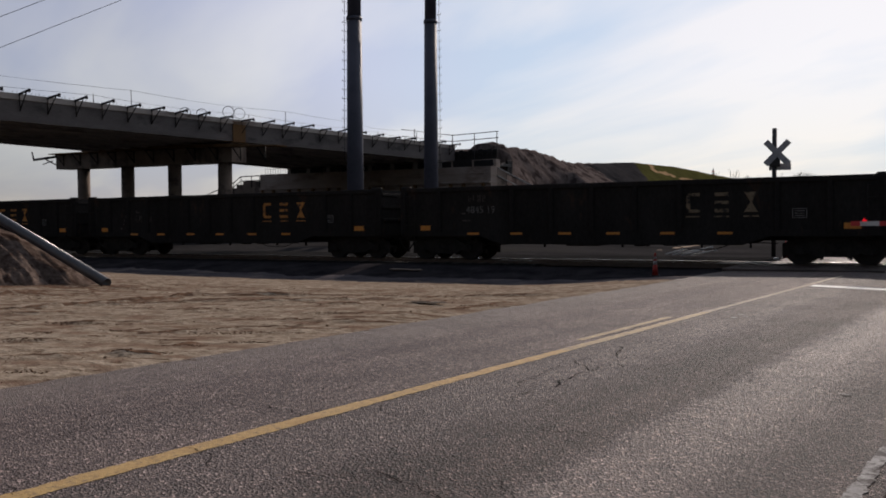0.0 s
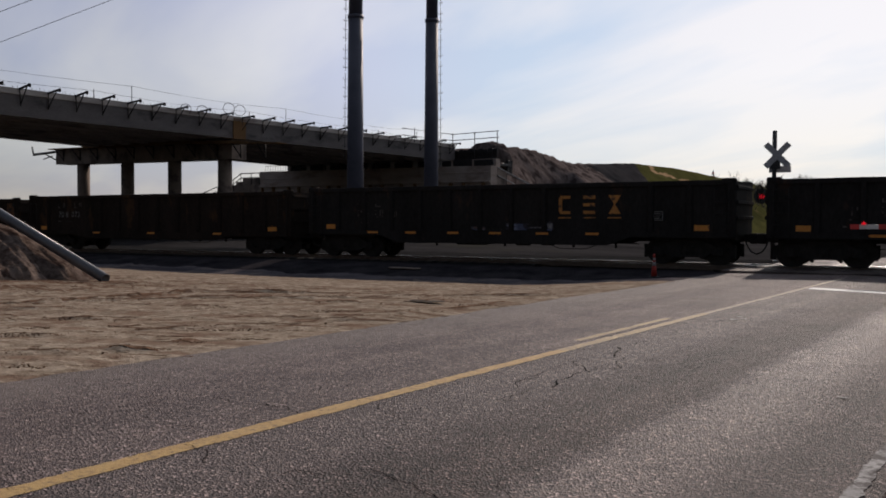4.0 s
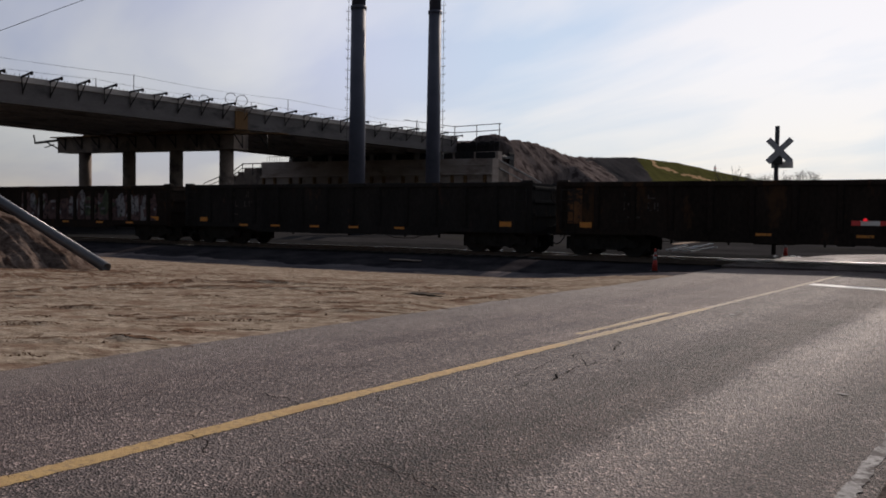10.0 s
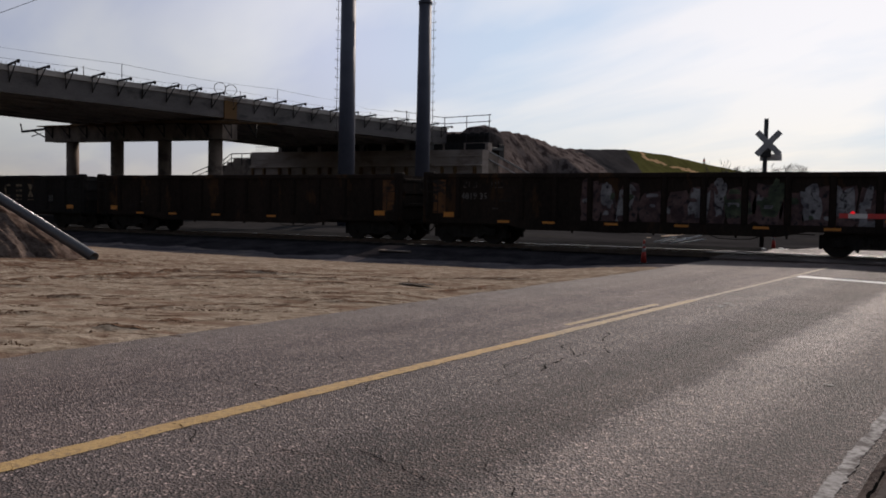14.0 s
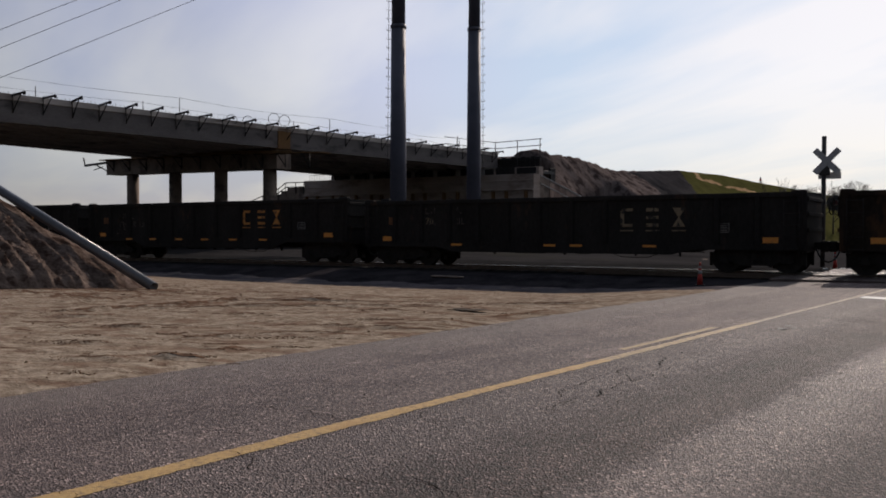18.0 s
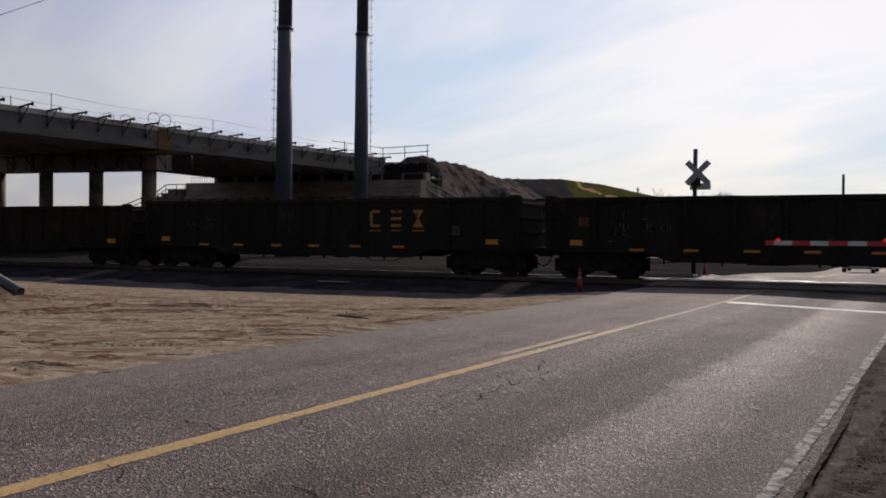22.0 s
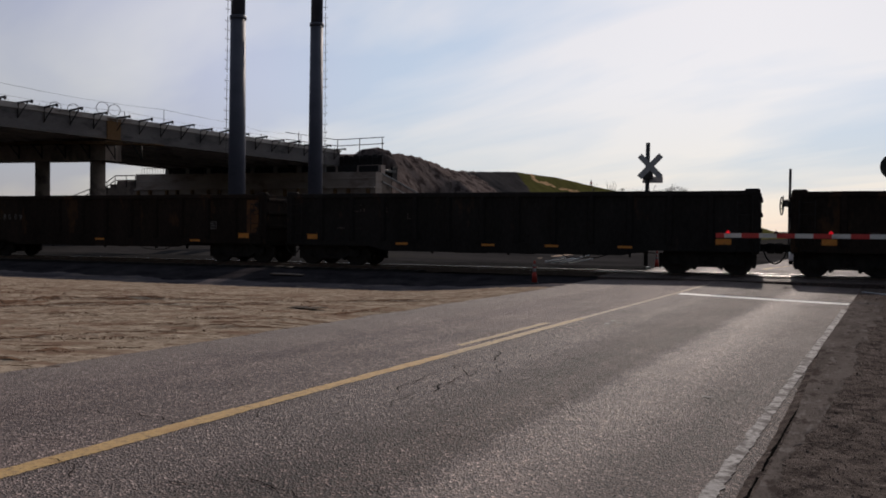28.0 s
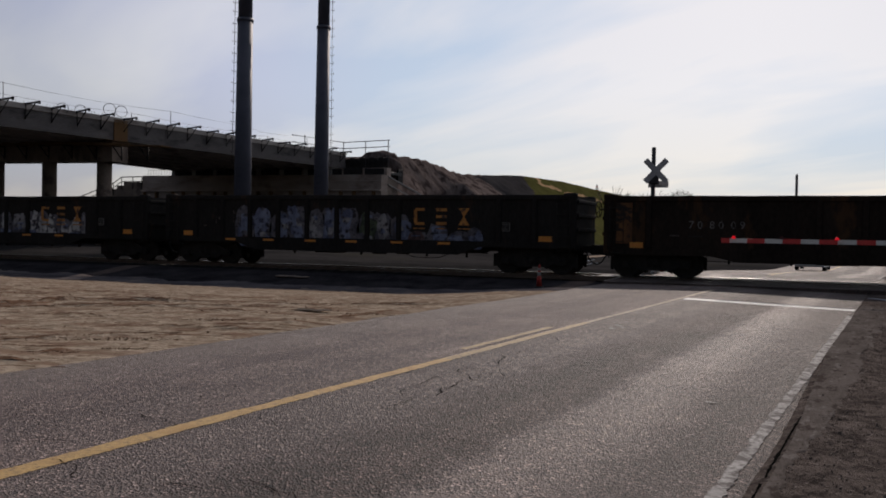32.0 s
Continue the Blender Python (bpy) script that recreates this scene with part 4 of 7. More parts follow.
    web = [([(-5.69, 4.64), (-5.35, 4.58), (-5.12, 4.66), (-4.79, 4.66), (-4.61, 4.59)], 0.013), ([(-5.22, 3.76), (-5.05, 3.82), (-4.9, 3.87)], 0.012),
           ([(-4.57, 3.53), (-4.4, 3.5), (-4.14, 3.35)], 0.010), ([(-3.62, 3.46), (-3.63, 3.58), (-3.5, 3.61), (-3.3, 3.7)], 0.009), ([(-3.31, 3.86), (-3.02, 3.78), (-2.7, 3.71)], 0.012),
           ([(-5.15, 4.96), (-5.05, 5.13), (-4.85, 5.19)], 0.008), ([(-3.03, 5.34), (-2.77, 5.33), (-2.54, 5.41), (-2.48, 5.47)], 0.009), ([(-3.86, 6.45), (-3.98, 6.69), (-4.01, 7.08), (-4.07, 7.43), (-4.1, 7.7)], 0.013),
           ([(-3.62, 6.7), (-3.71, 6.9), (-3.75, 7.28), (-3.73, 7.62), (-3.77, 7.89), (-3.72, 8.1)], 0.016), ([(-4.09, 8.23), (-4.15, 8.05), (-4.06, 7.92), (-3.94, 7.85), (-3.83, 7.68), (-3.74, 7.6)], 0.015), ([(-4.18, 9.28), (-4.05, 9.1), (-3.98, 8.79), (-3.9, 8.6)], 0.016), ([(-3.8, 8.6), (-3.75, 8.44), (-3.74, 8.22), (-3.56, 7.98)], 0.013), ([(-3.70, 5.89), (-3.74, 6.27), (-3.73, 6.54)], 0.010), ([(-3.07, 5.41), (-2.86, 5.39), (-2.66, 5.46), (-2.54, 5.48)], 0.008),
           ([(-3.65, 5.82), (-3.69, 6.06), (-3.7, 6.26)], 0.009), ([(-3.71, 9.11), (-3.71, 9.37)], 0.016), ([(-7.1, 10.17), (-6.61, 10.17), (-5.9, 10.37)], 0.016), ([(-4.26, 11.26), (-4.1, 11.0)], 0.016), ([(-4.08, 9.55), (-4.1, 9.77)], 0.014),
           ([(-4.1, 12.4), (-3.95, 13.1)], 0.012), ([(-7.3, 8.0), (-6.4, 8.1), (-5.4, 8.6)], 0.007), ([(-7.0, 11.4), (-6.0, 11.3), (-5.1, 11.7)], 0.007),
           ([(-2.9, 13.2), (-2.2, 13.5), (-1.4, 13.3)], 0.007), ([(-4.2, 14.8), (-3.0, 15.1), (-1.0, 14.9)], 0.008)]
    rc = random.Random(9)
    for _ in range(46):                 # fine crazing
        x, y = rc.uniform(-7.2, -1.6), 2.6 + 13 * rc.random() ** 1.6
        a, pts = rc.choice((0.0, 0.2, 1.3, 1.8, 2.9)) + rc.uniform(-.4, .4), [(x, y)]
        for k in range(rc.randrange(2, 5)):
            l = rc.uniform(0.12, 0.4)
            a += rc.uniform(-.7, .7)
            x, y = x + l * math.cos(a), y + l * math.sin(a)
            pts.append((x, y))
        web.append((pts, rc.uniform(0.004, 0.007)))
    for n, (pts, w) in enumerate(web):
        tagged(part("crack", crack(pts, w, n * 1.7), CRACK, ob), "")
    # pieces broken off along the edge
    rb = random.Random(31)
    for n in range(130):
        y = 2.4 + 19 * rb.random() ** 1.5
        x = -0.60 - 0.17 * min(1, max(0, (y - 7.0) / 5.0)) + rb.uniform(-0.02, 0.16)
        w, h = rb.uniform(0.02, 0.07), rb.uniform(0.03, 0.14)
        bm = bmesh.new()
        k = rb.randrange(5, 8)
        ol = [(w * math.cos(i * math.tau / k) * rb.uniform(0.7, 1.2), h * math.sin(i * math.tau / k) * rb.uniform(0.7, 1.2)) for i in range(k)]
        lo = [bm.verts.new((p, q, -0.03)) for p, q in ol]
        hi = [bm.verts.new((p * 0.9, q * 0.9, rb.uniform(0.006, 0.018))) for p, q in ol]
        bm.faces.new(hi)
        for i in range(k):
            bm.faces.new((lo[i], lo[(i + 1) % k], hi[(i + 1) % k], hi[i]))
        part("asphalt_crumb", bm, CRUMB, ob, m=pose(x, y, road_z(-0.7, y) - 0.045, rb.uniform(-4, 4), rb.uniform(-4, 4), rb.uniform(-25, 25)))
    # the open joint where the asphalt has cracked away from the shoulder
    for ya, yb in ((1.5, 5.6), (5.75, 8.1)):
        bm, prev = bmesh.new(), None
        for y in steps(ya, yb, 0.04):
            x = -0.735 + 0.012 * noise.noise((5, y * 1.2, 0)) + 0.012 * noise.noise((5, y * 7, 0)) + 0.008 * noise.noise((5, y * 23, 0))
            w = 0.006 + 0.016 * abs(noise.noise((8, y * 2.6, 0))) + 0.008 * abs(noise.noise((8, y * 13, 0)))
            pair = [bm.verts.new((x + q * w, y, road_z(-0.8, y) + 0.004)) for q in (-1, 1)]
            if prev:
                bm.faces.new((prev[0], prev[1], pair[1], pair[0]))
            prev = pair
        tagged(part("crack", bm, CRACK, ob), "")
    # pale scraps of old paint
    for x, y, w, h in ((-1.5, 7.97, 0.07, 0.035), (-3.95, 12.9, 0.10, 0.12), (-3.99, 13.3, 0.07, 0.09), (-3.85, 13.1, 0.05, 0.05)):
        bm = bmesh.new()
        vs = [bm.verts.new((x + w * math.cos(a) * (0.7 + 0.3 * math.sin(3 * a)), y + h * math.sin(a), road_z(x, y) + 0.008)) for a in [i * math.pi / 5 for i in range(10)]]
        bm.faces.new(vs)
        tagged(part("paint_scrap", bm, WHITE_LINE, ob), "")


def track():
    t = thing("railway_track", "single railway track on dark ballast with timber ties", "railway track", pose(0, YC, 2 * GRADE, 0, -math.degrees(math.atan(GRADE)), 0), kind="structure")
    prof = lambda y: -0.06 - 0.25 * max(0, abs(y) - 2.0) ** 1.0
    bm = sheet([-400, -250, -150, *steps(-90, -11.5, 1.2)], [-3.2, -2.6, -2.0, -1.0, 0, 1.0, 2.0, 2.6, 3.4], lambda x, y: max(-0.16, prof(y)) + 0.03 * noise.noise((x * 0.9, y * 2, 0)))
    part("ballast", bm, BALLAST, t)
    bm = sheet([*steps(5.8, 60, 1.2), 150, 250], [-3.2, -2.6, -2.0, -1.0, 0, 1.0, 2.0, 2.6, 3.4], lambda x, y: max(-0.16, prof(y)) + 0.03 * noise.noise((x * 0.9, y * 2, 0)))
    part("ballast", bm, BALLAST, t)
    for s in (-1, 1):
        bm = bmesh.new()
        y = s * 0.755
        box(bm, -400, 250, y - 0.07, y + 0.07, RAIL_Z - 0.16, RAIL_Z - 0.135)
        box(bm, -400, 250, y - 0.012, y + 0.012, RAIL_Z - 0.135, RAIL_Z - 0.04)
        box(bm, -400, 250, y - 0.036, y + 0.036, RAIL_Z - 0.04, RAIL_Z - 0.0075)
        rail = part("rail", bm, RAIL, t)
        bm = bmesh.new()           # worn round crown
        arc = [(y + 0.095 * math.sin(q), RAIL_Z - 0.095 + 0.095 * math.cos(q)) for q in [radians(-11 + 2 * k) for k in range(12)]]
        ends = [[bm.verts.new((x, py, pz)) for py, pz in arc] for x in (-400, -100, -40, -10, 10, 40, 250)]
        for p, q in zip(ends, ends[1:]):
            for k in range(len(arc) - 1):
                bm.faces.new((p[k], q[k], q[k + 1], p[k + 1])).smooth = True
        bmesh.ops.recalc_face_normals(bm, faces=bm.faces)
        part("railhead", bm, RAIL_TOP, rail, "polished steel railhead")
    first = None
    for i in range(150):
        x = -82 + i * 0.52
        if -11.4 < x:
            break
        if first is None:
            bm = bmesh.new()
            box(bm, -0.115, 0.115, -1.3, 1.3, -0.2, -0.085 + 0.05, 0.012)
            first = part("tie", bm, TIE, t, m=pose(x, 0, 0))
        else:
            again("tie", first, pose(x + random.uniform(-0.03, 0.03), random.uniform(-0.05, 0.05), random.uniform(-0.012, 0.0), 0, 0, random.uniform(-1, 1)), t)
    # asphalt and panels between and beside the rails where the road crosses
    c = thing("crossing_surface", "asphalt and rubber panels where the road crosses the rails", "crossing", pose(0, 0, 2 * GRADE, 0, -math.degrees(math.atan(GRADE)), 0), kind="structure")
    x0, x1 = -5.7, 4.3
    for n, (ya, yb, mt) in enumerate(((25.9, YC - 0.87, ASPHALT), (YC - 0.66, YC - 0.02, RUBBER), (YC + 0.0, YC + 0.66, RUBBER), (YC + 0.87, 33.4, ASPHALT))):
        k = 0
        x = x0 if mt is RUBBER else (-4.95 if n == 0 else -4.15)
        while x < x1 - 0.1:
            w = (x1 - x) if mt is ASPHALT else 2.55
            bm = bmesh.new()
            box(bm, x + 0.008, x + w - 0.008, ya, yb, -0.3, 0.045 if mt is RUBBER else 0.035, 0.008)
            part("crossing_panel", bm, mt, c)
            x += w


ground()
road()
track()


# ---- embankment, bridge and abutment ----
def crest(u):
    """Height of the bank's brow along the new road."""
    return float(np.interp(u, [76, 79, 81, 85, 89, 93, 95.5, 101.6, 112, 118, 135, 152, 171, 240, 330], [7.2, 8.9, 9.45, 9.75, 9.7, 9.1, 8.6, 8.6, 9.35, 9.65, 9.8, 9.33, 9.0, 7.6, 4.0]))


def wing_top(u):
    """Top of the sloping wing wall beside the abutment."""
    return 6.88 - 0.232 * (u - 73.4)


def embankment():
    """A long bank of fill that carries the new road up to the bridge, beside the old one."""
    def prof(v, u):
        lump = 0.20 * noise.noise((u * 2.6, v * 1.1, 5)) + 0.16 * noise.noise((u * 0.15, v * 0.15, 0)) + 0.24 * noise.noise((u * 0.55, v * 0.2, 1)) + 0.20 * noise.noise((u * 1.3, v * 0.45, 2))
        gully = -0.45 * max(0, noise.noise((u * 0.42 + 0.25 * v, 0, 9)) - 0.05) * (1 if u < 105 else 0.1)
        c = crest(u)
        k = min(1, max(0, (v - 34.5) / 16.0))
        z = -0.9 + (c + 0.9) * k + (lump + gully) * min(1, 3 * k) * (1 if k < 1 or u < 104 else 0.45) * (1 if u < 108 else 0.5)
        if u < 92:          # the fill stands behind the wing wall and spills round its end
            w = wing_top(u)
            if v > 46.5:
                q = min(1, (v - 46.5) / 4.0)
                held = w - 0.08 + (c - w) * q + 0.7 * lump * min(1, 3 * q)
            else:
                held = max(-0.9, w - 3.6 - 0.55 * (46.5 - v))
            b = min(1, max(0, (u - 82.5) / 8.0))
            z = held * (1 - b) + z * b
        back = min(1, max(0, (84 - v) / 12))
        return -0.9 + (z + 0.9) * back
    us = [*steps(76, 160, 0.5), *steps(163, 340, 6)]
    vs = [*steps(33, 46.45, 0.5), *steps(46.55, 56, 0.45), 58, 60, 64, 67, 70, 73, 76, 79, 82, 84]
    bm = bmesh.new()
    grid = [[bm.verts.new(rd(u, v, prof(v, u))) for v in vs] for u in us]
    trail = [(122.6, 49.9), (121.2, 48.6), (124.2, 48.0), (127.0, 47.2), (134.8, 46.6), (142.0, 46.0)]
    for i in range(len(us) - 1):
        for j in range(len(vs) - 1):
            f = bm.faces.new((grid[i][j], grid[i][j + 1], grid[i + 1][j + 1], grid[i + 1][j]))
            f.smooth = True
            um, vm = us[i], vs[j]
            d = um + 1.35 * (50.5 - vm) + 1.2 * noise.noise((um * 0.2, vm * 0.2, 8)) + 0.8 * noise.noise((um, vm, 8))
            e = um + 0.5 * (50.5 - vm) + 5.0 * noise.noise((um * 0.25, vm * 0.2, 6)) + 2.5 * noise.noise((um * 1.1, vm * 0.8, 6))
            f.material_index = 2 if d > 118.3 else (1 if e > 102.5 else 0)
            if d > 118.3 and 119 < um < 144:
                near = 9.0
                for (ua, va), (ub, vb) in zip(trail, trail[1:]):
                    t = min(1, max(0, ((um - ua) * (ub - ua) + (vm - va) * (vb - va)) / ((ub - ua) ** 2 + (vb - va) ** 2)))
                    near = min(near, math.hypot((um - ua - t * (ub - ua)) * 0.45, vm - va - t * (vb - va)))
                if near < 0.34 + 0.35 * noise.noise((um * 0.5, vm * 0.9, 3)):
                    f.material_index = 3
    bmesh.ops.recalc_face_normals(bm, faces=bm.faces)
    tagged(part("embankment", bm, [FILL, DARK_FILL, TURF, BARE]), "long embankment of bare brown fill with young grass farther along", "embankment", kind="structure")


def bridge():
    b = thing("overpass_bridge", "unfinished concrete overpass with forming brackets along its edge", "bridge", ROAD_M.copy(), kind="structure")
    V0, V1, U0, U1 = 52.6, 69.0, -30.0, 75.3
    SOF, TOP = 7.65, 9.38

    def flare(bm, part_of):
        """The deck widens towards the abutment: its far side runs outward."""
        for v in bm.verts:
            v.co.x -= part_of(v.co.x) * 0.19 * (v.co.y - 38.0)
        return bm
    # girders, in the pale concrete that has bounced light in its colour
    for i in range(8):
        k = i / 7
        v = V0 + 0.45 + k * (V1 - V0 - 0.9)
        bm = bmesh.new()
        o = [(-0.42, SOF), (0.42, SOF), (0.42, SOF + 0.2), (0.12, SOF + 0.42), (0.12, SOF + 1.2), (0.55, SOF + 1.36), (0.55, SOF + 1.48), (-0.55, SOF + 1.48), (-0.55, SOF + 1.36), (-0.12, SOF + 1.2), (-0.12, SOF + 0.42), (-0.42, SOF + 0.2)]
        prism(bm, [(-v + x, z) for x, z in o], U0, U1 - 0.6)
        part("girder", flare(bm, lambda x: k), GIRDER_LIT, b)
    # thin slab over the outer girder; its dark colour stands for the shaded side
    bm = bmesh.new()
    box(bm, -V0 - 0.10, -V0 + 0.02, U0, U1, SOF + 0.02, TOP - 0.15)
    part("edge_girder_face", bm, GIRDER_SHADED, b)
    bm = bmesh.new()
    box(bm, -V1 - 0.3, -V0 + 0.05, U0, U1, TOP - 0.25, TOP)
    part("deck", flare(bm, lambda x: 1 if x < -60 else 0), GIRDER_LIT, b)
    for u in (10.0, 28.0, 60.0):
        bm = bmesh.new()
        box(bm, -V1 + 0.7, -V0 - 0.5, u - 0.15, u + 0.15, SOF + 0.42, SOF + 1.42)
        part("diaphragm", bm, GIRDER_LIT, b)
    # end piece in the same darkened concrete, shade put into its colour
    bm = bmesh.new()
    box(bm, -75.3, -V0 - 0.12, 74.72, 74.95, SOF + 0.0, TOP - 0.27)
    part("end_diaphragm", bm, GIRDER_SHADED, b)
    # rough rebar along the edge, and thin safety lines on posts
    bm = bmesh.new()
    rnd = random.Random(5)
    u = 4.0
    while u < U1:
        tube(bm, (-V0 - 0.05, u, TOP - 0.02), (-V0 - 0.05 + rnd.uniform(-.05, .05), u + rnd.uniform(-.08, .08), TOP + rnd.uniform(0.06, 0.22)), 0.013, n=4)
        u += 0.29
    tagged(part("rebar_stubs", bm, STEEL_DARK, b), "rusty reinforcement stubs along the deck edge", kind="stuff")
    # overhang brackets: a flat arm, a hanging bar, and a strut between
    bm = bmesh.new()
    box(bm, -0.05, 1.42, -0.05, 0.05, -0.07, 0.05, 0.01, m=pose(0, 0, -0.02, 0, -4, 0))
    box(bm, 1.30, 1.44, -0.06, 0.06, -0.08, 0.14, 0.01)
    tube(bm, (0.08, 0, -0.98), (0.98, 0, -0.03), 0.035, n=6)
    tube(bm, (0.06, 0, -0.05), (0.06, 0, -1.08), 0.042, n=6)
    first = None
    u = 5.94
    while u < U1 - 0.3:
        m = pose(-V0 + 0.03, u, TOP - 0.02 + rnd.uniform(-.03, .03), rnd.uniform(-2, 2), rnd.uniform(-3, 3), rnd.uniform(-4, 4))
        if first is None:
            first = part("bracket", bm, BRACKET, b, "dark steel overhang bracket", m=m)
        else:
            again("bracket", first, m, b)
        u += 1.85 + 0.0165 * max(0.0, u - 28.0)
    for u, h in ((18.0, 1.25), (26.0, 0.7), (33.4, 0.65), (36.3, 1.25), (47.0, 0.55), (51.0, 1.2), (63.0, 0.5), (69.0, 0.9)):
        bm = bmesh.new()
        tube(bm, (-V0 - 0.3, u, TOP), (-V0 - 0.3, u, TOP + h), 0.028, n=5)
        part("line_post", bm, STEEL_DARK, b)
    for dz, at in ((0.55, (18.0, 33.4, 47.0, 63.0, 72.0)), (1.2, (18.0, 36.3, 51.0, 69.0))):
        bm = bmesh.new()
        pts = [(-V0 - 0.3, -5.0, TOP + dz + 0.2)]
        for ua, ub in zip(at, at[1:]):
            for q in range(8):
                pts.append((-V0 - 0.3, ua + (ub - ua) * q / 8, TOP + dz * (1 - 0.25 * (ua + (ub - ua) * q / 8 > 60)) - 0.18 * math.sin(math.pi * q / 8)))
        polytube(bm, pts, 0.011, n=4)
        part("safety_line", bm, WIRE, b)
    # coils of wire on the deck edge
    for u, r, up in ((40.7, 0.38, 0.02), (42.2, 0.38, 0.08), (44.75, 0.42, 0.5), (45.85, 0.42, 0.46)):
        bm = bmesh.new()
        polytube(bm, [(0.03 * math.sin(i * 0.9), r * math.cos(i * math.tau / 24), r * math.sin(i * math.tau / 24)) for i in range(24)], 0.024, n=5, closed=True)
        part("wire_coil", bm, STEEL_DARK, b, "coil of wire on the deck edge", m=pose(-V0 - 0.1, u, TOP + up + 0.05, 0, 0, -41))
    # rail at the end of the deck
    for v, u in ((52.4, 68.0), (52.4, 71.3), (52.4, 74.6), (49.7, 74.7), (47.0, 74.8)):
        bm = bmesh.new()
        tube(bm, (-v, u, TOP - (0.3 if v > 52 else 2.1)), (-v, u, TOP + 1.1), 0.045, n=6)
        part("end_post", bm, STEEL_DARK, b)
    for z in (0.35, 1.0):
        bm = bmesh.new()
        polytube(bm, [(-52.4, 66.0, TOP + z - 0.1), (-52.4, 74.6, TOP + z), (-46.8, 74.8, TOP + z + 0.1)], 0.045)
        part("end_rail", bm, STEEL_DARK, b)

    # pier
    p = thing("bridge_pier", "concrete bridge pier with four columns and a long cap", "bridge pier", ROAD_M @ pose(0, 46.0, 0), kind="structure")
    for v in (54.65, 61.05, 67.7, 74.6):
        bm = bmesh.new()
        tube(bm, (-v, 0, -0.9), (-v, 0, 6.06 + 0.0142 * (v - 52.0) + 0.03), 0.56, n=24)
        part("column", bm, CONCRETE, p)
    bm = bmesh.new()
    prism(bm, [(-78.0, 6.43), (-52.95, 6.07), (-52.95, 7.62), (-70.9, 7.63), (-71.1, 7.86), (-78.0, 7.95)], -0.75, 0.75)
    part("pier_cap", bm, CONCRETE, p)
    walk_z = lambda v: float(np.interp(v, [46.5, 58.0, 78.0], [6.93, 7.40, 7.76]))
    bm = bmesh.new()
    prism(bm, [(-77.6, walk_z(77.6)), (-58, walk_z(58)), (-46.8, walk_z(46.8)), (-46.8, walk_z(46.8) + 0.09), (-58, walk_z(58) + 0.09), (-77.6, walk_z(77.6) + 0.09)], -1.75, -0.8)
    part("walkway_board", bm, FORM_WOOD, p, "worn timber walkway board")
    bm = bmesh.new()
    prism(bm, [(-72.0, walk_z(72)), (-58, walk_z(58)), (-50.0, walk_z(50)), (-50.0, walk_z(50) + 0.2), (-58, walk_z(58) + 0.24), (-72.0, walk_z(72) + 0.2)], -1.80, -1.74)
    part("toe_board", bm, FORM_WOOD, p, "rust-brown toe board along the walkway")
    for i in range(11):
        v = 76.6 - i * 2.75
        z = walk_z(v)
        bm = bmesh.new()
        tube(bm, (-v, -0.78, z - 0.95), (-v, -1.6, z - 0.05), 0.05, n=5)
        tube(bm, (-v, -0.80, z - 1.05), (-v, -0.80, z), 0.055, n=5)
        tube(bm, (-v, -0.80, z - 0.03), (-v, -1.75, z - 0.03), 0.045, n=5)
        part("walkway_bracket", bm, BRACKET, p)
    bm = bmesh.new()
    tube(bm, (-77.2, -0.4, 7.72), (-82.6, -0.4, 7.55), 0.12, n=6)
    tube(bm, (-82.6, -0.4, 7.5), (-82.9, -0.4, 8.35), 0.07, n=6)
    tube(bm, (-80.4, -0.4, 7.5), (-78.0, -0.4, 6.7), 0.06, n=6)
    tube(bm, (-79.2, -0.4, 7.3), (-80.9, -0.4, 7.05), 0.05, n=6)
    part("outrigger", bm, BRACKET, p)
    bm = bmesh.new()
    box(bm, -52.58, -52.5, -0.95, 0.30, 7.62, 9.2)
    part("formwork_panel", bm, FORM_WOOD, p, "rust-brown timber forming panel against the girder end")

    # abutment
    a = thing("bridge_abutment", "broad stepped concrete bridge abutment", "abutment", ROAD_M @ pose(0, 73.0, 0), kind="structure")
    wall_z = lambda v: 6.85 + 0.008 * (v - 46.6)
    bm = bmesh.new()
    prism(bm, [(-80.2, -1), (-46.6, -1), (-46.6, 6.85), (-80.2, 7.12)], 0.0, 1.2)
    part("wall", bm, ABUTMENT, a)
    bm = bmesh.new()
    box(bm, -80.2, -46.6, -0.28, 0.0, 5.18, 5.36, 0.03)
    part("ledge", bm, ABUTMENT, a)
    # pour lines, where one lift of concrete stands a little proud of the next
    for z, d in ((6.15, 0.05), (3.6, 0.07), (2.5, 0.05)):
        bm = bmesh.new()
        box(bm, -80.1, -46.7, -d, 0.02, z, z + 0.12, 0.02)
        part("pour_line", bm, ABUTMENT, a)
    # dark falsework left standing on the seat, between the girders
    for i in range(11):
        v = 47.6 + i * 2.6
        bm = bmesh.new()
        box(bm, -v - 1.15, -v + 1.15, 0.15, 0.3, wall_z(v) + 0.01, 7.5 + 0.06 * (i % 2), 0.02)
        part("seat_form", bm, BRACKET, a)
    bm = bmesh.new()
    box(bm, -75.9, -46.8, 1.3, 2.1, 5.0, 7.645)
    part("backwall", bm, ABUTMENT, a)
    bm = bmesh.new()
    prism(bm, [(0, -1), (1.0, -1), (1.0, 6.3), (0, 6.3)], 0, 1)
    for v in bm.verts:
        x, y, z = v.co
        v.co = (-46.6 - 0.45 + x * 0.45, 1.22 + y * 11.0, -1 if z < 0 else wing_top(74.2 + y * 11.0))
    part("wing_wall", bm, CONCRETE, a)
